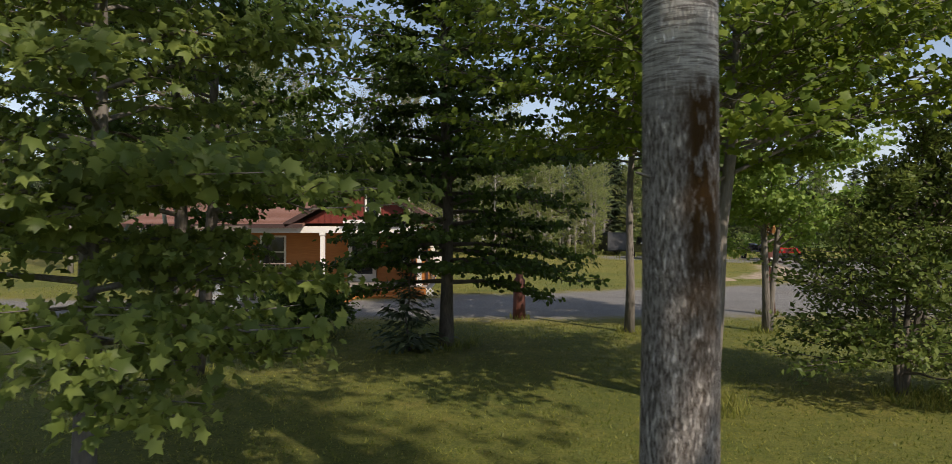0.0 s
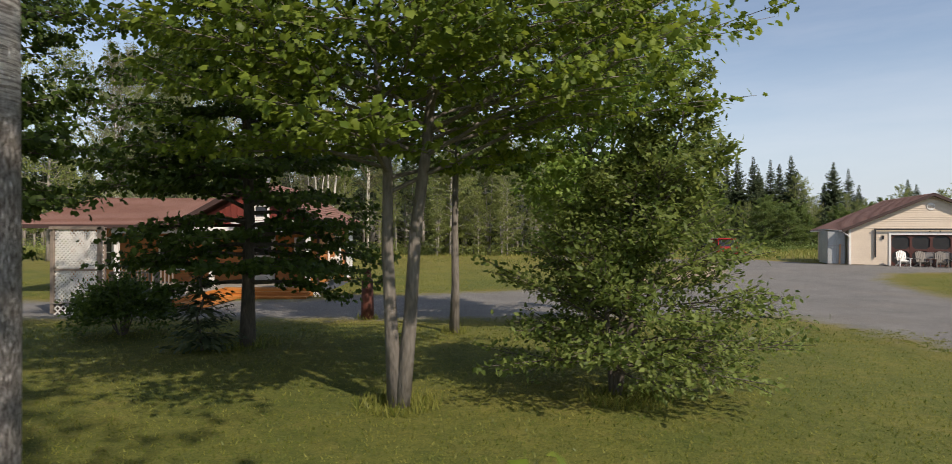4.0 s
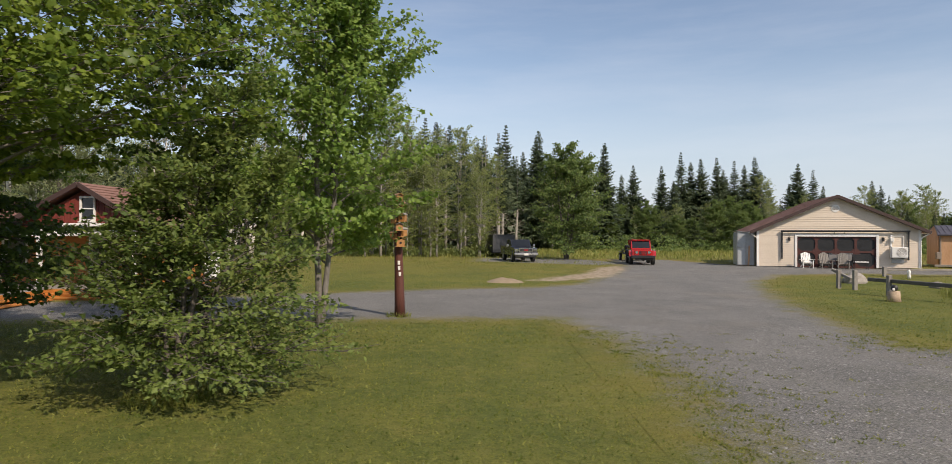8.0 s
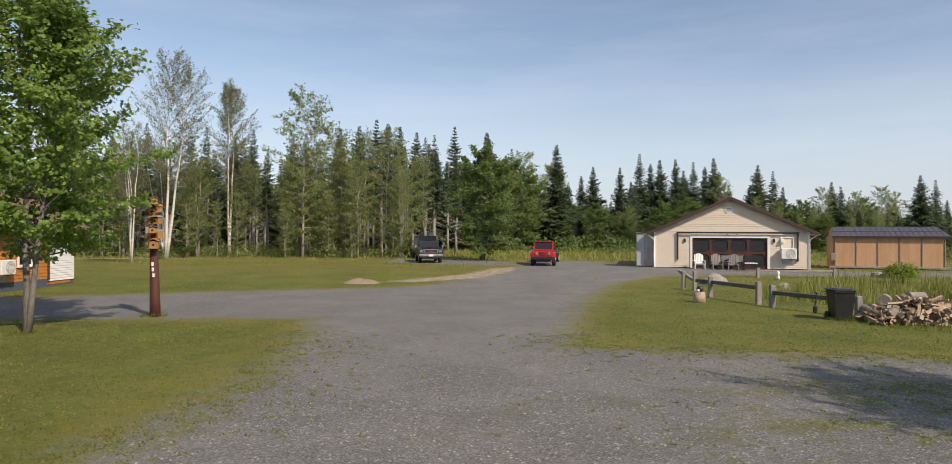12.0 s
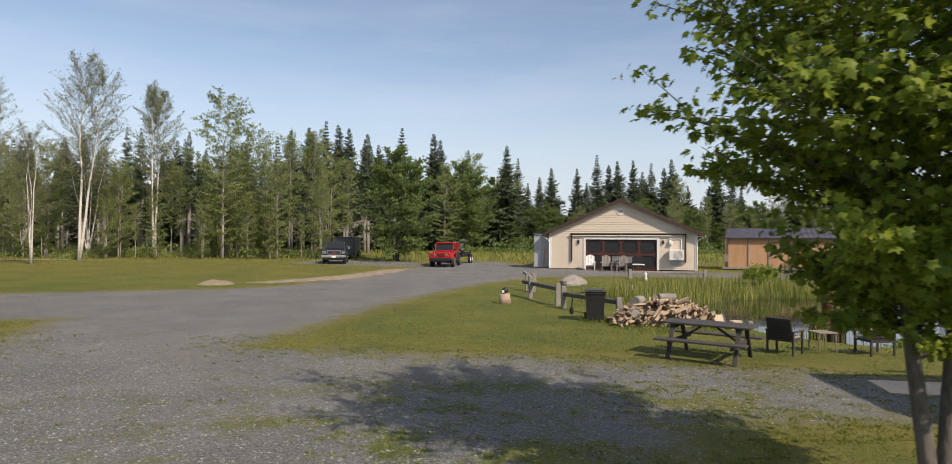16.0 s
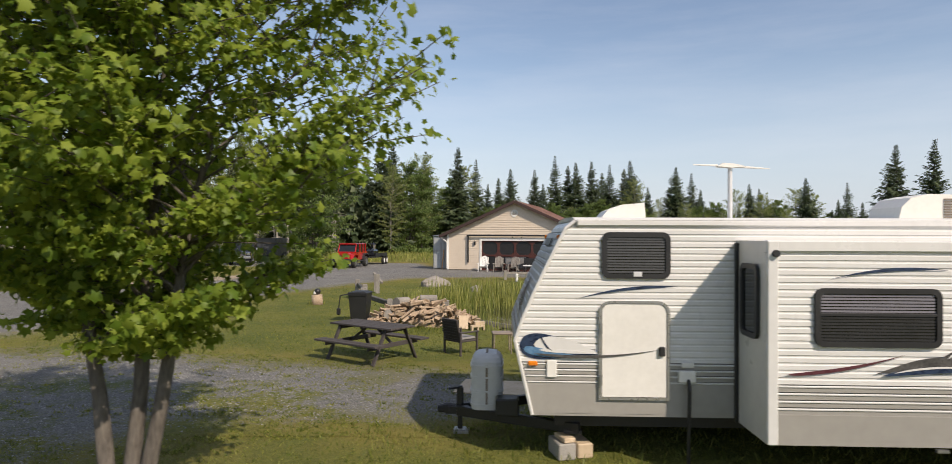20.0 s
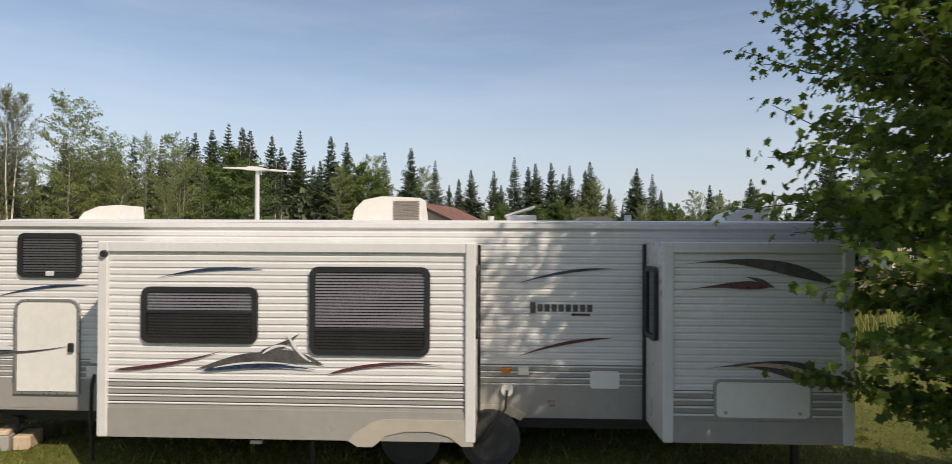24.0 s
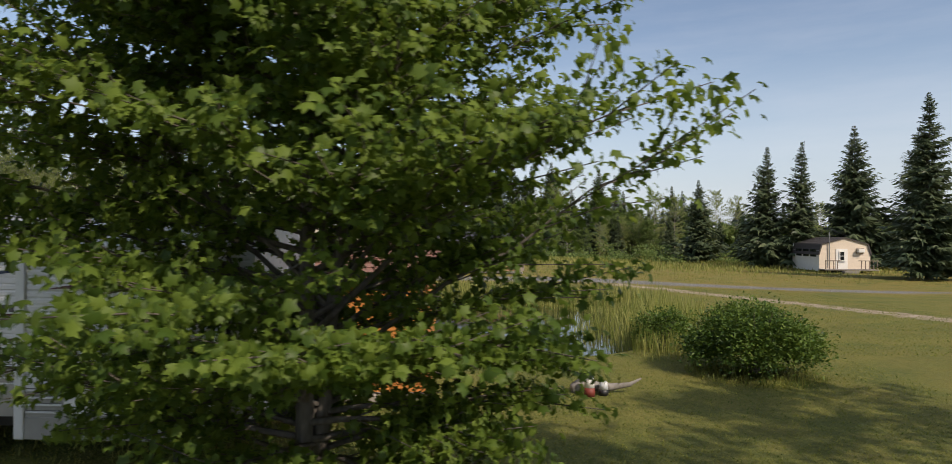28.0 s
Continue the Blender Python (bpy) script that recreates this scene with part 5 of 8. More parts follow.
for x, y, h in ((-24.45, 17.85, 2.3), (-23.2, 17.85, 2.3), (-24.45, 20.2, 2.3), (-21.95, 18.4, 1.05), (-23.2, 18.4, 1.05)):
    part("post", Shape().box(x, y, h / 2 + 0.0, 0.10, 0.10, h, 0.008), M_TRIM, deck, "grey-brown post")


def lattice(x0, x1, z0, z1, y, pitch=0.10, w=0.034, axis="y"):
    """Crossed diagonal laths in a panel."""
    s = Shape()
    for sgn, off in ((1, 0.0), (-1, 0.012)):
        c = (x0 - (z1 - z0)) if sgn > 0 else x0
        while c < (x1 if sgn > 0 else x1 + (z1 - z0)):
            pts = []
            a0, b0 = (c, z0), (c + sgn * (z1 - z0), z1)
            lo, hi = max(min(a0[0], b0[0]), x0), min(max(a0[0], b0[0]), x1)
            if hi - lo > 0.03:
                za = z0 + (lo - c) * sgn if sgn > 0 else z0 + (c - lo)
                zb = z0 + (hi - c) * sgn if sgn > 0 else z0 + (c - hi)
                p, q = (lo, y + off, za), (hi, y + off, zb)
                if axis == "x":
                    p, q = (y + off, lo, za), (y + off, hi, zb)
                s.beam(p, q, 0.009, w, 0)
            c += pitch * 1.414
    return s


part("lattice_panel", lattice(-24.4, -23.25, 0.32, 1.12, 17.85, 0.075, 0.03), M_WHITE, deck, "white lattice screen")
part("lattice_panel", lattice(-24.4, -23.25, 1.2, 2.2, 17.85, 0.075, 0.03), M_WHITE, deck, "white lattice screen")
part("lattice_panel", lattice(17.9, 20.15, 0.32, 2.2, -24.45, 0.10, 0.035, axis="x"), M_WHITE, deck, "white lattice screen")
part("lattice_skirt", lattice(-24.45, -21.85, -0.12, 0.22, 17.83, 0.11, 0.035), M_WHITE, deck, "white lattice skirt")
part("lattice_skirt", lattice(-19.1, -18.55, -0.1, 0.25, 22.9, 0.11, 0.035), M_WHITE, deck, "white lattice skirt")
part("top_rail", Shape().box(-23.82, 17.85, 2.27, 1.4, 0.1, 0.08, 0.006).box(-23.82, 17.85, 1.16, 1.3, 0.06, 0.06).box(-24.45, 19.0, 2.27, 0.1, 2.5, 0.08), M_TRIM, deck)
part("hand_rail", Shape().box(-22.57, 18.4, 1.06, 1.35, 0.11, 0.045, 0.006), M_TRIM, deck)
for i in range(9):
    part("baluster", Shape().box(-23.1 + i * 0.135, 18.4, 0.67, 0.04, 0.04, 0.72), M_TRIM, deck)
for i in range(14):
    part("baluster", Shape().box(-25.5 + i * 0.135, 23.1, 0.67, 0.04, 0.04, 0.72), M_TRIM, deck)
part("hand_rail", Shape().box(-24.5, 23.1, 1.06, 2.0, 0.11, 0.045, 0.006), M_TRIM, deck)
for x in (-24.4, -23.2, -22.0):
    part("footing", Shape().box(x, 18.1, 0.05, 0.14, 0.14, 0.4), M_TRIM, deck)

# ---- garage ----
GRZ = -15.6
garage = thing("garage", "cream vinyl-sided double garage with brown roof", "garage", 17.13, 43.9, 0.0, GRZ)
GL, GR, GE, GP, GB, GX0 = -4.75, 5.06, 2.6, 4.80, 9.0, 0.155
W = Shape()
lap_wall(W, GL, -2.3, 0.12, 2.6, 0.0, pitch=0.125, out=0.017)
lap_wall(W, 2.6, GR, 0.12, 2.6, 0.0, pitch=0.125, out=0.017)
n, vs = 18, []
for i in range(n):
    for z, o in ((2.6 + 2.2 * i / n, -0.03), (2.6 + 2.2 * (i + 1) / n, 0.0)):
        k = 1 - (z - 2.6) / 2.2
        vs += [(GX0 - 4.9 * k, o, z), (GX0 + 4.9 * k, o, z)]
W.add(vs, [(2 * i, 2 * i + 1, 2 * i + 3, 2 * i + 2) for i in range(2 * n - 1)])
lap_wall(W, -2.3, 2.6, 2.28, 2.6, 0.0, pitch=0.125, out=0.017)
part("front_wall", W, M_CREAM, garage)
W = Shape()
lap_wall(W, 0.0, GB, 0.12, 2.6, GR, pitch=0.125, out=0.017, axis="x", sign=1)
lap_wall(W, 0.0, GB, 0.12, 2.6, GL, pitch=0.125, out=0.017, axis="x", sign=-1)
W.prism([(GL, 0.1), (GR, 0.1), (GR, 2.6), (GX0, 4.7), (GL, 2.6)], "y", GB, GB + 0.1)
part("side_wall", W, M_CREAM, garage)
tr = Shape()
for x in (GL, GR):
    tr.box(x, -0.012, 1.35, 0.16, 0.06, 2.5, 0.008)
part("corner_trim", tr, M_WHITE, garage)
part("door_casing", Shape().box(-2.33, -0.02, 1.2, 0.15, 0.07, 2.25, 0.008).box(2.6, -0.02, 1.2, 0.15, 0.07, 2.25, 0.008).box(0.135, -0.02, 2.24, 4.78, 0.07, 0.17, 0.008), M_WHITE, garage)
gd = Shape()
x0, x1, z0, z1 = -2.25, 2.52, 0.1, 2.15
cols, rws = 4, 2
cw, ch = (x1 - x0) / cols, (z1 - z0) / rws
for i in range(cols + 1):
    gd.box(x0 + i * cw, 0.06, (z0 + z1) / 2, 0.16 if 0 < i < cols else 0.10, 0.05, z1 - z0, 0.006)
for j in range(rws + 1):
    gd.box((x0 + x1) / 2, 0.062, z0 + j * ch, x1 - x0, 0.05, 0.13, 0.006)
for i in range(cols):
    for j in range(rws):
        for sx in (-1, 1):
            for sz in (-1, 1):
                cx, cz = x0 + (i + 0.5) * cw, z0 + (j + 0.5) * ch
                a, b = sx * cw / 2, sz * ch / 2
                gd.prism([(cx + a, cz + b), (cx + a - sx * 0.34, cz + b), (cx + a, cz + b - sz * 0.34)], "y", 0.04, 0.08)
gdoor = part("garage_door", gd, M_DOORR, garage, "dark red framed screen door with octagonal openings")
for i in range(cols):
    for j in range(rws):
        part("screen", Shape().box(x0 + (i + 0.5) * cw, 0.095, z0 + (j + 0.5) * ch, cw, 0.012, ch), M_BLACK, gdoor)
roof_plane(garage, (-5.3, -0.35, 2.5), (-5.3, GB + 0.4, 2.5), (GX0, GB + 0.4, 4.95), (GX0, -0.35, 4.95))
roof_plane(garage, (5.6, -0.35, 2.5), (5.6, GB + 0.4, 2.5), (GX0, GB + 0.4, 4.95), (GX0, -0.35, 4.95))
part("rake_board", Shape().beam((GX0, -0.37, 4.87), (-5.3, -0.37, 2.43), 0.05, 0.2).beam((GX0, -0.37, 4.87), (5.6, -0.37, 2.43), 0.05, 0.2), M_FASCIA, garage, "brown rake board")
part("soffit", Shape().beam((GX0, -0.17, 4.80), (-5.2, -0.17, 2.40), 0.36, 0.02).beam((GX0, -0.17, 4.80), (5.5, -0.17, 2.40), 0.36, 0.02), M_FASCIA, garage)
for x, s in ((-5.28, 1), (5.58, -1)):
    part("gutter", Shape().rod((x, -0.3, 2.42), (x, GB, 2.42), 0.06, 8).tube([(x, -0.25, 2.4), (x + s * 0.35, -0.06, 2.15), (x + s * 0.48, -0.06, 2.0), (x + s * 0.48, -0.06, 0.2)], [0.035] * 4, 6), M_WHITE, garage)
vent = part("gable_vent", Shape().tube([(0.09, -0.05, 4.07), (0.09, 0.0, 4.07)], [0.25, 0.27], 24), M_WHITE, garage, "round white gable vent")
part("louvre", Shape().box(0.09, -0.06, 4.0, 0.34, 0.02, 0.03).box(0.09, -0.06, 4.08, 0.38, 0.02, 0.03).box(0.09, -0.06, 4.16, 0.34, 0.02, 0.03), M_TRIM, vent)
aw = Shape().rod((-3.3, -0.16, 2.52), (4.45, -0.16, 2.52), 0.055, 10)
awning = part("retracted_awning", aw, M_BLACK, garage, "rolled-up dark awning with folded arms")
part("awning_arm", Shape().box(-3.22, -0.1, 1.6, 0.09, 0.09, 1.95, 0.01), M_BLACK, awning)
part("awning_arm", Shape().box(4.38, -0.1, 1.6, 0.09, 0.09, 1.95, 0.01), M_BLACK, awning)
for x in (-2.75, 2.93):
    l = part("wall_lantern", Shape().box(x, -0.06, 1.98, 0.13, 0.12, 0.24, 0.02), M_BLACK, garage)
    part("bracket", Shape().rod((x, 0, 2.14), (x, -0.1, 2.14), 0.02), M_BLACK, l)
for x in (0.0, 0.6):
    part("hook", Shape().box(x, -0.1, 2.4, 0.05, 0.12, 0.08, 0.01), M_BLACK, garage)
sp = part("service_pipe", Shape().tube([(3.3, -0.05, 2.2), (4.1, -0.05, 2.2), (4.1, -0.05, 1.4)], [0.03] * 3, 8), M_WHITE, garage)
part("meter", Shape().box(3.42, -0.09, 1.95, 0.24, 0.15, 0.3, 0.02).tube([(3.42, -0.18, 1.95), (3.42, -0.22, 1.95)], [0.1, 0.09], 14), M_ACW, garage)
gm = Matrix.Translation((17.13, 43.9, 0)) @ Matrix.Rotation(radians(GRZ), 4, "Z")


def on_garage(x, y, z=0.0):
    return gm @ Vector((x, y, z))


p = on_garage(3.78, -0.28)
hp2 = copy_thing(hp, pose(p.x, p.y, 0.78, 0, 0, GRZ - 90))
hp2.scale = (1.2, 1.2, 1.2)
tagged(hp2, "white outdoor heat pump on the garage wall")
# lean-to greenhouse
lt = thing("lean_to_shed", "narrow milky plastic lean-to shed beside the garage", "shed", 17.13, 43.9, 0.0, GRZ)
part("panel", Shape().box(-5.45, 0.55, 1.28, 1.1, 0.04, 2.3, 0.01), M_POLY, lt)
part("panel", Shape().box(-6.0, 1.7, 1.28, 0.04, 2.3, 2.3, 0.01), M_POLY, lt)
part("roof", Shape().box(-5.45, 1.7, 2.46, 1.25, 2.5, 0.05, 0.01, Matrix.Rotation(radians(6), 3, "Y")), M_STEEL, lt)
fr = Shape()
for x in (-6.0, -5.45, -4.92):
    fr.box(x, 0.52, 1.28, 0.05, 0.05, 2.35, 0.006)
fr.box(-5.45, 0.52, 0.16, 1.1, 0.05, 0.06).box(-5.45, 0.52, 1.4, 1.1, 0.05, 0.05)
part("frame", fr, M_STEEL, lt)
part("leaning_board", Shape().beam((-5.3, 0.35, 0.12), (-5.22, 0.48, 1.5), 0.12, 0.03), M_PLY, lt)

# ---- tan storage shed ----
shed = thing("storage_shed", "long tan plywood shed with grey battens and metal roof", "shed", 25.0, 44.9, 0.12, -18.5)
SL = 6.5
body = part("frame_wall", Shape().box(SL / 2, 1.3, 1.1, SL - 0.02, 2.5, 2.1), M_TRIM, shed)
for i in range(5):
    part("panel", Shape().box(0.05 + (i + 0.5) * SL / 5, 0.02, 1.12, SL / 5 - 0.05, 0.05, 2.06, 0.008), M_PLY, shed, "tan plywood panel")
part("panel", Shape().box(-0.02, 1.3, 1.12, 0.05, 2.3, 2.06, 0.008), M_PLY, shed, "tan plywood panel")
for i in range(6):
    part("batten", Shape().box(0.05 + i * SL / 5, -0.02, 1.12, 0.075, 0.06, 2.12, 0.008), M_TRIM, shed)
part("sill", Shape().box(SL / 2 + 0.1, -0.12, 0.06, SL + 0.9, 0.25, 0.14, 0.01), M_GREYW, shed)
roof_plane(shed, (-0.2, -0.28, 2.18), (SL + 0.3, -0.28, 2.18), (SL + 0.0, 1.3, 2.85), (0.1, 1.3, 2.85), mat_=M_METALR, course=2.0)
roof_plane(shed, (-0.2, 2.9, 2.18), (SL + 0.3, 2.9, 2.18), (SL + 0.0, 1.3, 2.85), (0.1, 1.3, 2.85), mat_=M_METALR, course=2.0)
rb = Shape()
for i in range(20):
    rb.beam((0.0 + i * SL / 19, -0.27, 2.215), (0.1 + i * (SL - 0.1) / 19, 1.29, 2.885), 0.03, 0.03, 0)
part("roof_rib", rb, M_METALR, shed)
part("gable", Shape().prism([(0.0, 2.1), (2.6, 2.1), (1.3, 2.8)], "x", 0.0, 0.06), M_PLY, shed)
part("box", Shape().box(-0.1, -0.1, 0.75, 0.3, 0.3, 0.5, 0.02), M_TRIM, shed)

# ---- orange shed behind the trailer ----
os_ = thing("garden_shed", "small orange clapboard shed behind the trailer", "shed", 25.0, 9.6, 0, 0)
W = Shape()
lap_wall(W, 0, 2.6, -0.05, 2.0, 0.0, pitch=0.13, out=0.02)
lap_wall(W, 0, 2.2, -0.05, 2.0, 2.6, pitch=0.13, out=0.02, axis="x", sign=1)
lap_wall(W, 0, 2.2, -0.05, 2.0, 0.0, pitch=0.13, out=0.02, axis="x", sign=-1)
W.box(1.3, 1.1, 0.95, 2.58, 2.18, 2.0)
part("wall", W, M_ORANGE, os_, "orange-stained clapboards")
roof_plane(os_, (-0.2, -0.25, 1.95), (2.8, -0.25, 1.95), (2.8, 1.1, 2.45), (-0.2, 1.1, 2.45))
roof_plane(os_, (-0.2, 2.45, 1.95), (2.8, 2.45, 1.95), (2.8, 1.1, 2.45), (-0.2, 1.1, 2.45))
fo = Shape()
for i in range(5):
    fo.box(0.2 + i * 0.55, 0.0, -0.14, 0.45, 0.3, 0.16, 0.03)
part("stone_footing", fo, M_STONE, os_)

# ---- far cabin ----
cabin = thing("cabin", "cream mini cabin with a dark gambrel roof and small deck", "cabin", 63.6, 60.0, -0.62, -6)
cabin.scale = (1.1, 1.1, 1.05)
W = Shape()
lap_wall(W, -2.1, 2.1, 0.3, 2.0, 0.0, pitch=0.14)
part("front_wall", W, M_CREAM, cabin)
part("gable", Shape().prism([(-2.1, 2.0), (2.1, 2.0), (1.85, 2.55), (0, 3.1), (-1.85, 2.55)], "y", 0.0, 0.1), M_CREAM, cabin)
part("side_wall", Shape().box(-2.06, 3.0, 1.05, 0.08, 6.0, 1.9).box(2.06, 3.0, 1.05, 0.08, 6.0, 1.9).box(0, 6.0, 1.4, 4.1, 0.08, 2.5), M_WHITE, cabin, "white lower siding")
for sx in (-1, 1):
    roof_plane(cabin, (sx * 2.2, -0.1, 1.6), (sx * 2.2, 6.2, 1.6), (sx * 1.93, 6.2, 2.6), (sx * 1.93, -0.1, 2.6), mat_=M_DARKW)
    roof_plane(cabin, (sx * 1.93, -0.1, 2.6), (sx * 1.93, 6.2, 2.6), (0, 6.2, 3.2), (0, -0.1, 3.2), mat_=M_DARKW)
part("door", Shape().box(-0.25, -0.03, 1.2, 0.95, 0.06, 1.9, 0.01), M_WHITE, cabin, "white door")
window(cabin, -0.25, 1.5, 0.4, 0.8, -0.06)
window(cabin, 1.25, 2.0, 0.5, 0.35, 0.0, frame_mat=M_TRIM)
part("air_conditioner", Shape().box(1.25, -0.2, 2.0, 0.5, 0.35, 0.34, 0.02), M_ACW, cabin)
cd = Shape().box(0, -0.7, 0.3, 4.4, 1.3, 0.08)
part("deck", cd, M_GREYW, cabin)
for i in range(14):
    x = -2.1 + i * 0.32
    if not -0.9 < x < 0.5:
        part("baluster", Shape().box(x, -1.3, 0.7, 0.06, 0.06, 0.8), M_TRIM, cabin)
part("hand_rail", Shape().box(-1.5, -1.3, 1.12, 1.3, 0.1, 0.06).box(1.35, -1.3, 1.12, 1.6, 0.1, 0.06), M_TRIM, cabin)
part("step", Shape().box(-0.2, -1.6, 0.12, 1.2, 0.5, 0.2), M_GREYW, cabin)
part("stove_pipe", Shape().rod((-1.3, -0.12, 0.6), (-1.3, -0.12, 3.7), 0.05), M_STEEL, cabin)
for i in range(3):
    part("side_window", Shape().box(-2.12, 1.2 + i * 1.6, 1.75, 0.05, 1.2, 0.7, 0.01), M_DGLASS, cabin)
up = thing("utility_pole", "grey wooden utility pole with a sagging wire", "utility pole", 60.5, 70.5, gz(60.5, 70.5))
part("pole", Shape().tube([(0, 0, -0.3), (0, 0, 9.4)], [0.16, 0.11], 12), M_GREYW, up, smooth=True)
part("wire", Shape().tube([(0, 0, 8.9), (1.5, -2.8, 6.6), (3.2, -5.8, 4.6), (4.6, -8.6, 3.4)], [0.02] * 4, 4), M_BLACK, up)
part("bracket", Shape().rod((0, 0, 8.9), (0.3, 0, 9.0), 0.04), M_STEEL, up)

# ---- camping trailer ----
def rrect(cx, cz, w, h, r, n=5):
    """Outline of a rounded rectangle."""
    out = []
    for sx, sz, a0 in ((1, 1, 0), (-1, 1, 90), (-1, -1, 180), (1, -1, 270)):
        for i in range(n + 1):
            a = radians(a0 + 90 * i / n)
            out.append((cx + sx * (w / 2 - r) + r * math.cos(a), cz + sz * (h / 2 - r) + r * math.sin(a)))
    return out


def ring(shape, outer, inner, y0, y1):
    n = len(outer)
    vs = [(p[0], y0, p[1]) for p in outer] + [(p[0], y0, p[1]) for p in inner] + [(p[0], y1, p[1]) for p in outer] + [(p[0], y1, p[1]) for p in inner]
    fs = []
    for i in range(n):
        j = (i + 1) % n
        fs += [(i, j, n + j, n + i), (2 * n + i, 3 * n + i, 3 * n + j, 2 * n + j), (i, 2 * n + i, 2 * n + j, j), (n + i, n + j, 3 * n + j, 3 * n + i)]
    return shape.add(vs, fs)


def ribbed(x_of, x_end, z0, z1, y, pitch=0.075, depth=0.010):
    """Corrugated cladding: flat ribs with grooves between; its front edge follows x_of(z)."""
    s, zs = Shape(), []
    z = z0
    while z < z1 - 0.005:
        for d, o in ((0.0, 0.0), (0.56, -0.0), (0.70, 1.0), (0.86, 1.0)):
            if z + d * pitch < z1:
                zs.append((z + d * pitch, y + o * depth))
        z += pitch
    zs.append((z1, y))
    vs = []
    for z, o in zs:
        vs += [(x_of(z), o, z), (x_end, o, z)]
    return s.add(vs, [(2 * i, 2 * i + 1, 2 * i + 3, 2 * i + 2) for i in range(len(zs) - 1)])


def swoosh(x0, z0, x1, z1, bulge, thick, y, n=16, lean=0.6):
    """A tapering curved stripe between two points, as a thin proud decal."""
    top, bot = [], []
    for i in range(n + 1):
        u = i / n
        x, z = x0 + (x1 - x0) * u, z0 + (z1 - z0) * u + bulge * 4 * u * (1 - u)
        t = thick * math.sin(math.pi * u ** lean) * 0.5
        top.append((x, z + t))
        bot.append((x, z - t))
    return Shape().prism(top + bot[::-1], "y", y - 0.003, y)


TR = thing("camping_trailer", "white corrugated camping trailer with slide-outs and swoosh decals", "camping trailer", 15.2, 6.83, 0, -2.4)
FX = lambda z: -0.2 * (z - 0.40) / 0.85 if z < 1.25 else -0.2 + 0.58 * ((z - 1.25) / 1.3) ** 1.15
END = 10.62
part("upper_cladding", ribbed(FX, END, 1.0, 2.58, 0.0), M_TWHITE, TR, "white corrugated aluminium cladding")
part("band_cladding", ribbed(FX, END, 0.71, 1.0, 0.0, 0.0725, 0.02), M_TGREY, TR, "taupe corrugated band")
for z in (0.765, 0.835, 0.905, 0.975):
    part("stripe", Shape().box((FX(z) + END) / 2 + 0.01, -0.002, z, END - FX(z) - 0.04, 0.016, 0.020, 0.006), M_TWHITE, TR, "narrow white stripe")
part("skirt", Shape().add([(FX(0.4), 0, 0.4), (END, 0, 0.4), (END, 0, 0.71), (FX(0.71), 0, 0.71)], [(0, 1, 2, 3)]).box(5.2, 0.02, 0.39, 10.4, 0.03, 0.04), M_TGREY, TR, "smooth taupe skirt")
hull = [(FX(z), z) for z in (0.40, 0.8, 1.25, 1.6, 2.0, 2.4, 2.58)] + [(0.52, 2.66), (END, 2.68), (END, 0.40)]
part("body", Shape().prism([(x + (0.03 if i < 7 else 0), z) for i, (x, z) in enumerate(hull)], "y", 0.03, 2.42), M_TWHITE, TR)
ff, vs = Shape(), []
for i in range(26):
    z = 0.40 + 0.085 * i
    for q, o in ((z, -0.012), (z + 0.062, -0.012), (z + 0.074, 0.004)):
        if q < 2.58:
            vs += [(FX(q) + o, 0.02, q), (FX(q) + o, 2.43, q)]
ff.add(vs, [(2 * i, 2 * i + 1, 2 * i + 3, 2 * i + 2) for i in range(len(vs) // 2 - 1)])
part("front_cap", ff, M_TFRONT, TR, "silver-grey ribbed front")
et = Shape()
ep = [(FX(z), -0.012, z) for z in (0.38, 0.8, 1.25, 1.5, 1.8, 2.1, 2.4, 2.56)] + [(0.5, -0.012, 2.655)]
et.tube(ep, [0.022] * len(ep), 6)
part("edge_trim", et, M_TWHITE, TR)
part("edge_trim", Shape().box(END - 0.03, -0.01, 1.53, 0.07, 0.04, 2.28, 0.008), M_TWHITE, TR)
part("roof_edge", Shape().box(5.56, 0.0, 2.625, 10.1, 0.05, 0.085, 0.02), M_TWHITE, TR, "weathered white roof edge")
part("roof", Shape().prism([(-0.02, 2.66), (0.3, 2.70), (1.22, 2.72), (2.1, 2.70), (2.44, 2.66)], "x", 0.5, END + 0.02), M_ACW, TR)


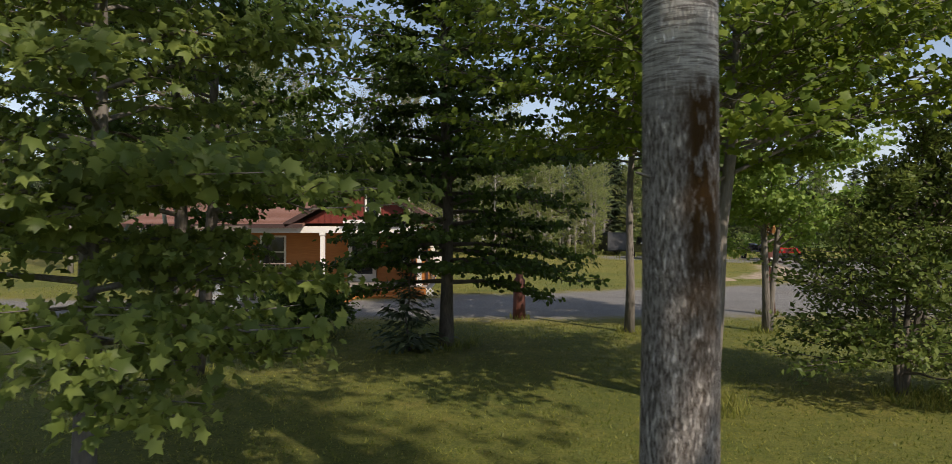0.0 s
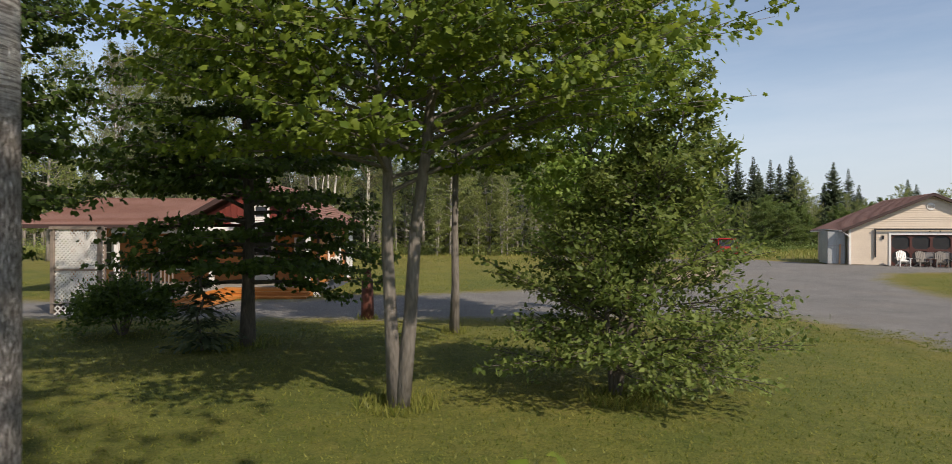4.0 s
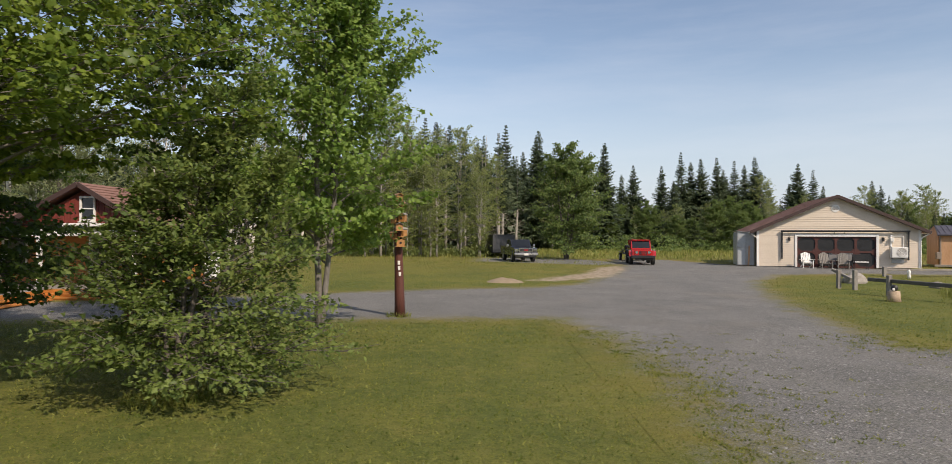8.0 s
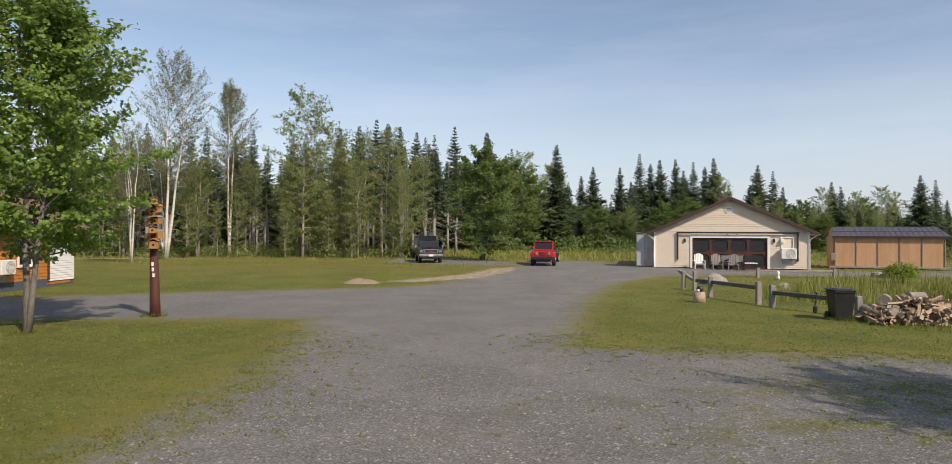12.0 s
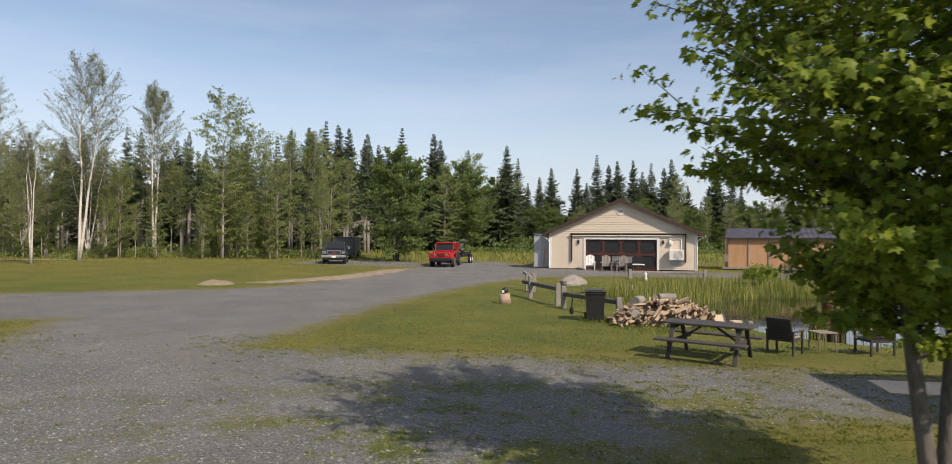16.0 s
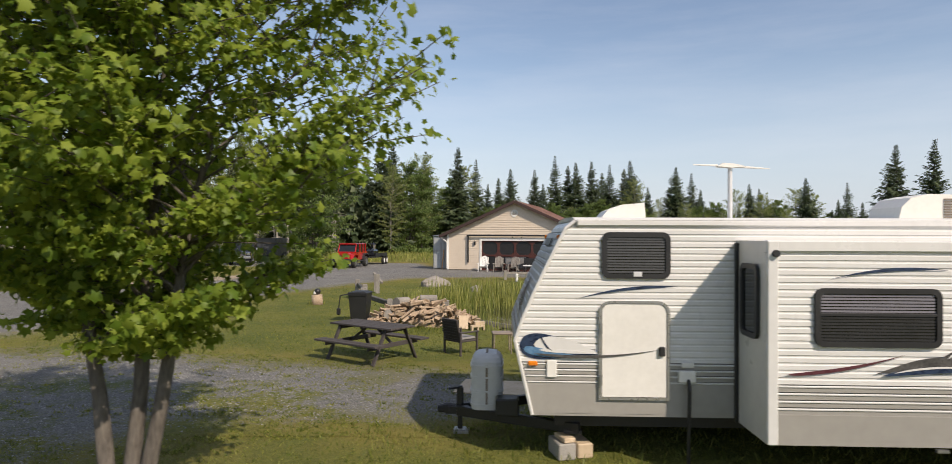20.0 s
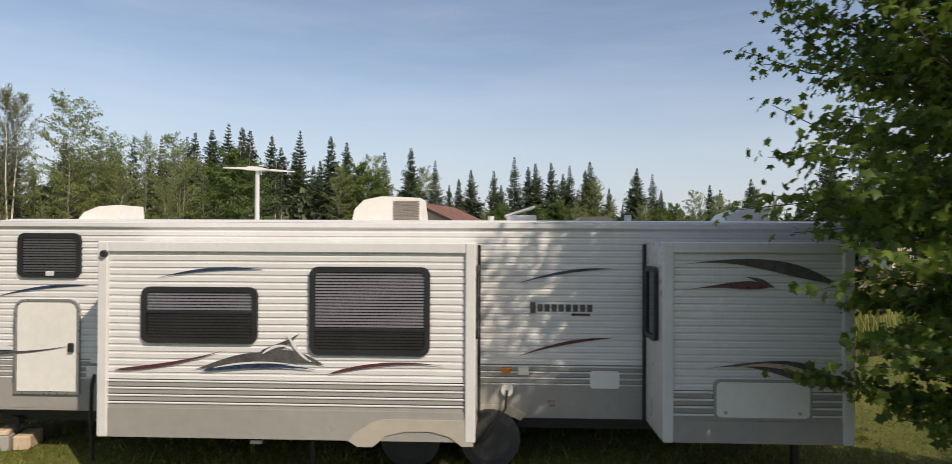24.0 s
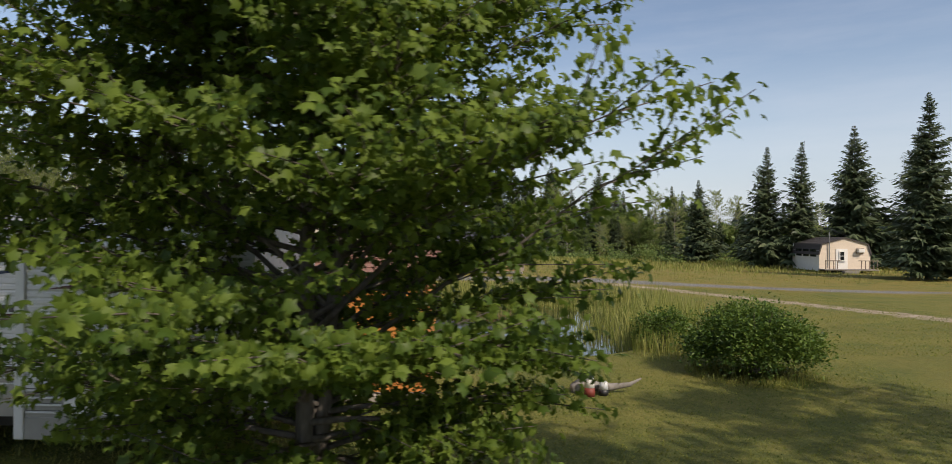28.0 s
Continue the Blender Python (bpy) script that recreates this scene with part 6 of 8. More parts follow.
def slide(x0, x1, zb, zt, grey, name="slide_out", arch=None):
    yf = -0.85
    s = part(name, Shape().box((x0 + x1) / 2, yf / 2 + 0.06, (zb + zt) / 2, x1 - x0 - 0.02, -yf - 0.02 + 0.06, zt - zb), M_TWHITE, TR, "protruding white slide-out section")
    part("upper_cladding", ribbed(lambda z: x0 + 0.1, x1 - 0.1, grey, zt - 0.11, yf + 0.004), M_TWHITE, s, "white corrugated cladding")
    part("band_cladding", ribbed(lambda z: x0 + 0.1, x1 - 0.1, grey - 0.31, grey, yf + 0.004, 0.0775, 0.02), M_TGREY, s, "taupe corrugated band")
    for k in range(4):
        part("stripe", Shape().box((x0 + x1) / 2, yf, grey - 0.255 + k * 0.0775, x1 - x0 - 0.2, 0.016, 0.022, 0.006), M_TWHITE, s, "narrow white stripe")
    part("skirt", Shape().box((x0 + x1) / 2, yf - 0.001, (zb + grey - 0.31) / 2, x1 - x0 - 0.2, 0.02, grey - 0.31 - zb), M_TGREY, s, "smooth taupe skirt")
    for x in (x0 + 0.055, x1 - 0.055):
        part("corner_trim", Shape().box(x, yf - 0.006, (zb + zt) / 2, 0.11, 0.05, zt - zb, 0.01).box(x, yf + 0.02, zt - 0.06, 0.12, 0.09, 0.13, 0.01), M_TWHITE, s)
    part("top_trim", Shape().box((x0 + x1) / 2, yf - 0.004, zt - 0.055, x1 - x0 - 0.2, 0.04, 0.11, 0.01), M_TWHITE, s)
    part("seal", Shape().box((x0 + x1) / 2, -0.03, (zb + zt) / 2 - 0.02, x1 - x0 + 0.05, 0.05, zt - zb - 0.02), M_BLACK, s, "black rubber seal")
    return s


def rv_window(parent, x, z, w, h, y, split=0.0, slats=True, axis="y", slat_mat=M_BLIND):
    f = ring(Shape(), rrect(x, z, w, h, 0.09), rrect(x, z, w - 0.11, h - 0.11, 0.05), y - 0.03, y + 0.01)
    g = Shape().prism(rrect(x, z, w - 0.1, h - 0.1, 0.05), "y", y - 0.008, y + 0.004)
    rows_ = []
    k = int((h - 0.12) / 0.032)
    for i in range(k):
        zz = z - (h - 0.12) / 2 + (i + 0.5) * (h - 0.12) / k
        rows_.append((Shape().box(x, y - 0.012, zz, w - 0.12, 0.004, 0.021), slat_mat if not split or zz > z + split else M_BLACK))
    m = Shape().box(x, y - 0.016, z + split, w - 0.1, 0.02, 0.035, 0.005)
    out = []
    for s in (f, g, m):
        if axis == "x":
            s.v = [(p[1], p[0], p[2]) for p in s.v]
    win = part("window", f, M_BLACK, parent, "black-framed window with closed blinds")
    part("pane", g, M_DGLASS, win)
    if slats:
        for s, c in rows_:
            part("slat", s, c, win)
    if split:
        part("mullion", m, M_BLACK, win)
    return win


S1 = slide(2.36, 6.42, 0.34, 2.43, 0.96)
S2 = slide(8.36, 10.30, 0.38, 2.45, 0.92)
rv_window(TR, 3.47, 1.65, 1.26, 0.60, -0.85, split=0.03)
rv_window(TR, 5.30, 1.71, 1.28, 0.93, -0.85, split=-0.2)
rv_window(TR, 1.205, 2.25, 0.79, 0.54, 0.0, slat_mat=M_BLINDD)
rv_window(TR, -0.42, 1.78, 0.48, 0.80, 6.43, axis="x", slats=False)
rv_window(TR, -0.42, 1.78, 0.48, 0.80, 2.36, axis="x", slats=False)
rv_window(TR, -0.42, 1.78, 0.48, 0.80, 8.35, axis="x", slats=False)
part("window_latch", Shape().box(1.22, -0.03, 2.03, 0.1, 0.02, 0.06, 0.006), M_TANK, TR)
def arched(cx, cz, w, h, r, n=6):
    """Outline of a door, its two top corners rounded."""
    out = [(cx - w / 2, cz - h / 2), (cx + w / 2, cz - h / 2)]
    for sx, a0 in ((1, 0), (-1, 90)):
        for i in range(n + 1):
            a = radians(a0 + 90 * i / n)
            out.append((cx + sx * (w / 2 - r) + r * math.cos(a), cz + h / 2 - r + r * math.sin(a)))
    return out


dp = part("door", Shape().prism(arched(1.185, 1.145, 0.74, 1.08, 0.10), "y", -0.022, -0.004), M_ACW, TR, "cream cargo door with rounded top")
part("door_frame", ring(Shape(), arched(1.185, 1.145, 0.82, 1.15, 0.14), arched(1.185, 1.145, 0.75, 1.09, 0.105), -0.032, 0.004), M_SILVERP, dp, "silver metal door frame")
part("latch", Shape().box(1.50, -0.045, 1.14, 0.07, 0.04, 0.11, 0.012), M_BLACK, dp, "black latch")
for z in (1.4, 0.8):
    part("hinge", Shape().box(0.80, -0.035, z, 0.03, 0.03, 0.12), M_STEEL, dp)
# decals
part("decal", swoosh(-0.15, 1.19, 0.80, 1.09, 0.02, 0.30, -0.006, n=24, lean=0.50), M_NAVY, TR, "navy wave decal")
part("decal", swoosh(0.02, 1.20, 0.80, 1.09, 0.035, 0.20, -0.0095, n=24, lean=0.6), M_TWHITE, TR, "white wave decal")
part("decal", swoosh(-0.10, 1.15, 0.60, 1.07, -0.02, 0.10, -0.0130, n=24, lean=0.45), M_BLUE, TR, "light blue wave decal")
part("decal", swoosh(0.08, 1.14, 0.78, 1.10, 0.00, 0.04, -0.0165, lean=0.6), M_TWHITE, TR, "white wave decal")
part("decal", swoosh(0.10, 1.30, 0.24, 1.13, -0.03, 0.035, -0.0165), M_NAVY, TR, "navy wave crest")
part("decal", swoosh(0.02, 1.10, 1.48, 1.16, -0.06, 0.035, -0.030), M_CHARC, TR, "charcoal stripe decal")
part("decal", swoosh(0.52, 1.74, 1.70, 1.885, 0.045, 0.034, -0.006, lean=1.2), M_NAVY, TR, "navy arc decal")
part("decal", swoosh(6.85, 1.94, 8.01, 2.13, 0.05, 0.034, -0.006, lean=1.2), M_NAVY, TR, "navy arc decal")
part("decal", swoosh(6.85, 1.08, 8.01, 1.32, 0.05, 0.038, -0.006, lean=1.2), M_MAROON, TR, "maroon arc decal")
part("decal", swoosh(2.99, 2.04, 4.17, 2.135, 0.05, 0.034, -0.856, lean=1.2), M_NAVY, S1, "navy arc decal")
part("decal", swoosh(2.55, 1.06, 3.75, 1.28, -0.04, 0.038, -0.862), M_MAROON, S1, "maroon swoosh decal")
part("decal", swoosh(3.42, 1.07, 4.30, 1.24, 0.02, 0.10, -0.860, lean=1.3), M_CHARC, S1, "charcoal mountain decal")
part("decal", swoosh(4.0, 1.10, 4.82, 1.13, 0.10, 0.15, -0.8615, lean=0.8), M_CHARC, S1, "charcoal mountain decal")
part("decal", swoosh(4.15, 1.24, 4.5, 1.30, 0.06, 0.03, -0.869), M_TWHITE, S1)
part("decal", swoosh(4.10, 1.22, 4.56, 1.47, -0.03, 0.11, -0.864, lean=0.5), M_CHARC, S1, "charcoal mountain decal")
part("decal", swoosh(4.42, 1.46, 4.70, 1.16, -0.05, 0.05, -0.868), M_TWHITE, S1)
part("decal", swoosh(3.5, 1.06, 4.75, 1.08, 0.05, 0.05, -0.870), M_NAVY, S1, "navy water decal")
part("decal", swoosh(3.62, 1.09, 4.70, 1.10, 0.06, 0.02, -0.874), M_TWHITE, S1)
part("decal", swoosh(4.86, 1.04, 6.08, 1.14, 0.06, 0.034, -0.862), M_MAROON, S1, "maroon swoosh decal")
part("decal", swoosh(8.50, 2.21, 10.15, 2.02, 0.12, 0.13, -0.856, lean=2.0), M_CHARC, S2, "charcoal swoosh decal")
part("decal", swoosh(8.55, 1.95, 9.50, 2.00, 0.03, 0.085, -0.862, lean=2.2), M_MAROON, S2, "maroon swoosh decal")
part("decal", swoosh(9.18, 2.10, 9.50, 1.98, 0.02, 0.05, -0.866, lean=1.6), M_CHARC, S2, "charcoal hooked decal")
part("decal", swoosh(8.75, 1.13, 10.16, 0.98, 0.12, 0.20, -0.860, lean=2.4), M_CHARC, S2, "charcoal swoosh decal")
part("decal", swoosh(9.0, 1.14, 10.0, 1.05, 0.09, 0.05, -0.866, lean=1.5), M_BEIGE, S2, "tan swoosh decal")
for i in range(9):
    part("name_bar", Shape().box(7.06 + i * 0.083, -0.004, 1.665, 0.062, 0.004, 0.085 if i else 0.13), M_CHARC, TR)
part("name_bar", Shape().box(7.62, -0.004, 1.59, 0.22, 0.004, 0.025), M_MAROON, TR)
def front_swoosh(y0, z0, y1, z1, bulge, thick, off, lean=0.7):
    """A tapering stripe laid on the sloping front."""
    top, bot = [], []
    for i in range(15):
        u = i / 14
        y, z = y0 + (y1 - y0) * u, z0 + (z1 - z0) * u + bulge * 4 * u * (1 - u)
        t = thick * math.sin(math.pi * u ** lean) * 0.5
        top.append((FX(z + t) - off, y, z + t))
        bot.append((FX(z - t) - off, y, z - t))
    return Shape().add(top + bot, [(i, i + 1, 16 + i, 15 + i) for i in range(14)])


part("decal", front_swoosh(0.55, 1.40, 1.75, 1.62, 0.10, 0.20, 0.020, 1.5), M_NAVY, TR, "navy mountain emblem")
part("decal", front_swoosh(1.05, 1.60, 1.55, 1.72, 0.16, 0.20, 0.023, 1.2), M_CHARC, TR, "charcoal mountain emblem")
part("decal", front_swoosh(1.28, 1.72, 1.36, 2.00, 0.0, 0.12, 0.026, 0.6), M_CHARC, TR, "charcoal mountain emblem")
part("decal", front_swoosh(0.70, 1.44, 1.60, 1.56, 0.02, 0.03, 0.028), M_TWHITE, TR, "white wave stripe")
for z in (1.36, 2.13):
    part("panel_seam", Shape().tube([(FX(z) - 0.014, 0.03, z), (FX(z) - 0.014, 2.42, z)], [0.006, 0.006], 4), M_TRIM, TR)
for y in (0.12, 2.30):
    part("marker_light", Shape().box(FX(2.46) - 0.02, y, 2.46, 0.04, 0.10, 0.05, 0.012), M_AMBER, TR, "amber marker light")
part("decal", Shape().box(FX(2.4) - 0.03, 1.2, 2.40, 0.01, 0.9, 0.10, 0, Matrix.Rotation(radians(24), 3, "Y")), M_CHARC, TR)
# fittings
for x, z in ((-0.02, 0.98), (6.72, 0.93)):
    part("marker_light", Shape().box(x + 0.03, -0.015, z, 0.11, 0.04, 0.055, 0.012), M_AMBER, TR, "amber marker light")
for x, z, w, h in ((6.95, 0.92, 0.13, 0.09), (0.23, 0.92, 0.12, 0.2), (1.80, 0.98, 0.14, 0.06)):
    part("outlet_cover", Shape().box(x, -0.015, z, w, 0.03, h, 0.008), M_ACW, TR)
part("power_inlet", Shape().box(1.79, -0.025, 0.85, 0.20, 0.05, 0.14, 0.012), M_ACW, TR)
part("power_cord", Shape().tube([(1.80, -0.05, 0.82), (1.80, -0.10, 0.7), (1.79, -0.10, 0.2), (1.80, -0.06, -0.2)], [0.02, 0.022, 0.02, 0.02], 8), M_BLACK, TR, "black power cord")
part("power_cord", Shape().tube([(6.76, -0.05, 0.70), (6.74, -0.12, 0.5), (6.5, -0.2, 0.2), (6.3, -0.15, 0.05)], [0.014] * 4, 6), M_BLACK, TR, "black power cord")
part("outlet_cover", Shape().tube([(6.76, -0.05, 0.70), (6.76, 0, 0.70)], [0.07, 0.075], 14), M_ACW, TR)
hx = part("hatch", Shape().prism(rrect(7.9, 0.83, 0.34, 0.20, 0.03), "y", -0.02, 0.0), M_ACW, TR, "white access hatch")
hb = part("hatch", Shape().prism(rrect(9.38, 0.83, 0.94, 0.36, 0.05), "y", -0.875, -0.85), M_ACW, S2, "white storage hatch")
part("hatch_frame", ring(Shape(), rrect(9.38, 0.83, 1.0, 0.42, 0.07), rrect(9.38, 0.83, 0.94, 0.36, 0.05), -0.868, -0.845), M_TGREY, hb)
part("lock", Shape().rod((9.0, -0.88, 0.70), (9.0, -0.875, 0.70), 0.02).rod((9.75, -0.88, 0.70), (9.75, -0.875, 0.70), 0.02), M_STEEL, hb)
part("vent_grille", Shape().box(7.28, -0.006, 0.52, 0.09, 0.012, 0.03).box(7.28, -0.006, 0.57, 0.09, 0.012, 0.03), M_TRIM, TR)
part("camera_knob", Shape().tube([(2.44, -0.88, 2.30), (2.44, -0.92, 2.30)], [0.04, 0.035], 12), M_BLACK, S1)
ar = Shape()
pts = [(5.08, 0.34), (5.14, 0.42), (5.32, 0.53), (5.45, 0.57), (6.40, 0.57), (6.40, 0.30), (6.28, 0.30), (6.15, 0.40), (5.95, 0.45), (5.7, 0.45), (5.48, 0.40), (5.34, 0.28), (5.18, 0.28)]
ar.prism(pts, "y", -0.875, -0.855)
part("wheel_arch", ar, M_ARCH, S1, "beige plastic wheel arch")
ar = Shape()
ar.prism([(6.42, 0.52), (6.8, 0.52), (6.98, 0.42), (6.92, 0.34), (6.72, 0.43), (6.42, 0.45)], "y", -0.02, -0.002)
part("wheel_arch", ar, M_ARCH, TR, "beige plastic wheel arch")
for x in (5.62, 6.56):
    w = part("wheel", Shape().tube([(x, 0.05, 0.12), (x, 0.1, 0.12), (x, 0.28, 0.12), (x, 0.33, 0.12)], [0.30, 0.345, 0.345, 0.30], 24), M_RUBBER, TR)
    part("wheel_cover", Shape().tube([(x, -0.04, 0.12), (x, -0.02, 0.12), (x, 0.20, 0.12), (x, 0.22, 0.12)], [0.25, 0.355, 0.362, 0.35], 24), M_COVER, w, "dark grey fabric wheel cover")
# frame rails; far rail deepened and belly sheet added, unseen, to darken the underside
part("chassis_light_block", Shape().box(5.4, 0.45, 0.27, 10.2, 0.1, 0.26).box(5.4, 2.0, 0.12, 10.2, 0.1, 0.56).box(5.4, 1.2, 0.36, 10.0, 1.6, 0.06), M_BLACK, TR)
part("axle", Shape().rod((5.62, 0.2, 0.12), (5.62, 2.2, 0.12), 0.05).rod((6.56, 0.2, 0.12), (6.56, 2.2, 0.12), 0.05), M_BLACK, TR)
part("tongue", Shape().beam((0.6, 0.35, 0.12), (-0.95, 1.17, 0.10), 0.08, 0.13).beam((0.6, 2.09, 0.12), (-0.95, 1.27, 0.10), 0.08, 0.13).beam((-1.12, 1.22, 0.1), (-0.8, 1.22, 0.1), 0.12, 0.10), M_BLACK, TR, "black A-frame tongue")
part("coupler", Shape().tube([(-1.22, 1.22, 0.10), (-1.08, 1.22, 0.12), (-0.98, 1.22, 0.12)], [0.05, 0.07, 0.05], 10), M_BLACK, TR)
jk = part("jack", Shape().rod((-0.92, 1.22, -0.16), (-0.92, 1.22, 0.42), 0.035, 10).rod((-0.92, 1.22, 0.10), (-0.92, 1.22, 0.40), 0.05, 10).rod((-0.92, 1.22, 0.40), (-1.05, 1.05, 0.42), 0.015), M_BLACK, TR)
part("jack_foot", Shape().box(-0.92, 1.22, -0.165, 0.16, 0.16, 0.02, 0.004), M_STEEL, jk)
bt = part("battery_box", Shape().box(-0.28, 0.75, 0.28, 0.3, 0.25, 0.22, 0.02), M_BLACK, TR)
tk = Shape()
for i, (w, z0, z1) in enumerate(((0.42, 0.18, 0.40), (0.425, 0.41, 0.60), (0.42, 0.61, 0.74))):
    tk.prism([(p[0], p[1]) for p in rrect(-0.55, 1.22, w, 0.62, 0.12)], "z", z0, z1)
tk.prism(rrect(-0.55, 1.22, 0.41, 0.60, 0.12), "z", 0.17, 0.75)
q = rrect(-0.55, 1.22, 0.42, 0.62, 0.12)
k = len(q)
dome = [(0.42, 0.62, 0.74), (0.41, 0.61, 0.80), (0.36, 0.55, 0.85), (0.26, 0.44, 0.89), (0.14, 0.30, 0.905)]
tk.add([(a, b, z) for w, d, z in dome for a, b in rrect(-0.55, 1.22, w, d, 0.12 * w / 0.42)], [(j * k + i, j * k + (i + 1) % k, (j + 1) * k + (i + 1) % k, (j + 1) * k + i) for j in range(4) for i in range(k)] + [tuple(range(4 * k, 5 * k))])
tank = part("gas_bottle_cover", tk, M_TANK, TR, "grey plastic gas bottle cover")
for z in (0.24, 0.42, 0.60, 0.745):
    part("ridge", Shape().prism(rrect(-0.55, 1.22, 0.445, 0.645, 0.13), "z", z - 0.012, z + 0.012), M_TANK, tank)
part("strap", Shape().box(-0.55, 0.905, 0.50, 0.03, 0.012, 0.52, 0.004).box(-0.55, 1.22, 0.912, 0.03, 0.34, 0.012, 0.004), M_TRIM, tank)
# roof fittings
acs = Shape()
acs.prism([(4.70, 2.69), (4.74, 2.86), (4.86, 2.98), (5.10, 3.03), (5.60, 3.01), (5.64, 2.69)], "y", 0.85, 1.55)
ac = part("roof_air_conditioner", acs, M_ACW, TR, "off-white rooftop air conditioner")
for i in range(8):
    part("louvre", Shape().box(5.43, 0.84, 2.73 + i * 0.033, 0.34, 0.02, 0.016), M_TRIM, ac)
for x0, x1, h in ((0.92, 1.52, 0.22), (9.56, 10.16, 0.22)):
    part("vent_cover", Shape().prism([(x0, 2.69), (x0 + 0.10, 2.69 + h * 0.55), (x0 + 0.3, 2.69 + h * 0.9), (x1 - 0.02, 2.69 + h), (x1, 2.69)], "y", 0.9, 1.5), M_ACW, TR, "domed roof vent cover")
part("open_vent", Shape().box(6.95, 1.2, 2.74, 0.4, 0.4, 0.1, 0.01).box(6.93, 1.2, 2.84, 0.42, 0.42, 0.03, 0.008, Matrix.Rotation(radians(-18), 3, "Y")), M_TANK, TR)
part("skylight", Shape().prism([(7.68, 2.69), (7.74, 2.77), (8.1, 2.77), (8.17, 2.69)], "y", 0.9, 1.5), M_BEIGE, TR, "yellowed plastic skylight")
part("plumbing_vent", Shape().rod((6.55, 0.6, 2.68), (6.55, 0.6, 2.76), 0.04), M_TANK, TR)
part("plumbing_vent", Shape().rod((8.28, 0.6, 2.68), (8.28, 0.6, 2.78), 0.045), M_TANK, TR)
an = part("antenna_mast", Shape().tube([(2.98, 2.0, 2.68), (2.98, 2.0, 3.5)], [0.035, 0.03], 8), M_TANK, TR, "pale raised television antenna")
part("antenna_head", Shape().prism([(2.78, 3.5), (2.86, 3.55), (3.02, 3.54), (3.2, 3.50), (3.0, 3.48)], "y", 1.93, 2.07), M_ACW, an)
part("antenna_arm", Shape().tube([(2.45, 2.0, 3.53), (2.8, 2.0, 3.52)], [0.008, 0.018], 6), M_ACW, an)
part("antenna_arm", Shape().tube([(3.1, 2.0, 3.50), (3.55, 2.0, 3.47)], [0.02, 0.008], 6), M_ACW, an)
part("stabiliser", Shape().beam((9.9, -0.4, -0.2), (9.9, -0.4, 0.38), 0.07, 0.07), M_BLACK, TR)
part("stabiliser", Shape().beam((4.6, -0.5, -0.2), (4.6, -0.5, 0.34), 0.05, 0.05), M_BLACK, TR)
part("mirror_light", Shape().box(4.1, -0.87, 0.31, 0.12, 0.04, 0.03), M_STEEL, S1)

# blocks under the trailer
blk = thing("block_stack", "stack of concrete blocks and timber under the trailer", "support blocks", 15.72, 7.2, gz(15.7, 7.2), 12)
part("concrete_block", Shape().box(-0.12, 0, 0.10, 0.22, 0.40, 0.20, 0.014), M_CONC, blk)
part("concrete_block", Shape().box(0.12, 0.02, 0.09, 0.20, 0.38, 0.18, 0.014), M_BEIGE, blk)
part("wood_block", Shape().box(-0.10, -0.04, 0.235, 0.15, 0.30, 0.06, 0.010, Matrix.Rotation(radians(6), 3, "Z")), M_SPLIT, blk, "split timber offcut")
part("wood_block", Shape().box(0.02, 0.0, 0.29, 0.22, 0.10, 0.05, 0.010, Matrix.Rotation(radians(-24), 3, "Z")), M_DARKW, blk, "dark timber offcut")
blk2 = thing("block", "concrete block under the tongue jack", "support block", 14.35, 8.1, gz(14.3, 8.1), -5)
part("concrete_block", Shape().box(0, 0, 0.02, 0.2, 0.2, 0.05, 0.01), M_CONC, blk2)

mt = Shape().prism([(-0.9, -0.45), (0.85, -0.55), (0.95, 0.45), (-0.8, 0.55)], "z", 0.0, 0.03)
solid("ground_mat", mt, M_BEIGE, "flat beige outdoor mat lying on the gravel", "mat", 15.1, 10.6, gz(15.1, 10.6), -6)

# ---- vehicles ----
def wheel_parts(parent, x, y, r, w, rim=M_STEEL):
    t = part("wheel", Shape().tube([(x - w / 2, y, r), (x - w * 0.38, y, r), (x + w * 0.38, y, r), (x + w / 2, y, r)], [r * 0.9, r, r, r * 0.9], 22), None, parent)
    t.data.materials.append(M_RUBBER)
    s = 1 if x > 0 else -1
    part("rim", Shape().tube([(x + s * w * 0.3, y, r), (x + s * w * 0.53, y, r)], [r * 0.62, r * 0.58], 16), rim, t)
    return t


# red off-roader: its own front looks along -y
jp = thing("off_road_car", "red boxy off-road car with black fenders and soft top", "car", 5.05, 47.9, gz(5.05, 47.9), -8)
jp.scale = (0.98, 1.0, 0.98)
part("body", Shape().prism([(-2.0, 0.55), (-2.0, 0.98), (-1.95, 1.05), (-0.75, 1.12), (-0.72, 1.15), (1.95, 1.18), (2.0, 0.6)], "x", -0.74, 0.74), M_RED, jp, "red painted body")
part("hood", Shape().prism([(-0.62, 1.03), (0.62, 1.03), (0.58, 1.10), (-0.58, 1.10)], "y", -1.98, -0.8), M_RED, jp)
part("roof", Shape().box(0, 0.55, 1.78, 1.36, 2.3, 0.08, 0.03), M_RED, jp)
part("cabin", Shape().prism([(-0.73, 1.15), (-0.45, 1.76), (1.65, 1.76), (1.9, 1.17)], "x", -0.66, 0.66), M_DGLASS, jp, "dark tinted windows")
for sx in (-1, 1):
    part("pillar", Shape().beam((sx * 0.68, -0.76, 1.13), (sx * 0.66, -0.46, 1.76), 0.07, 0.07), M_RED, jp)
    for y in (0.35, 1.1, 1.7):
        part("pillar", Shape().box(sx * 0.68, y, 1.46, 0.05, 0.11, 0.62), M_RED, jp)
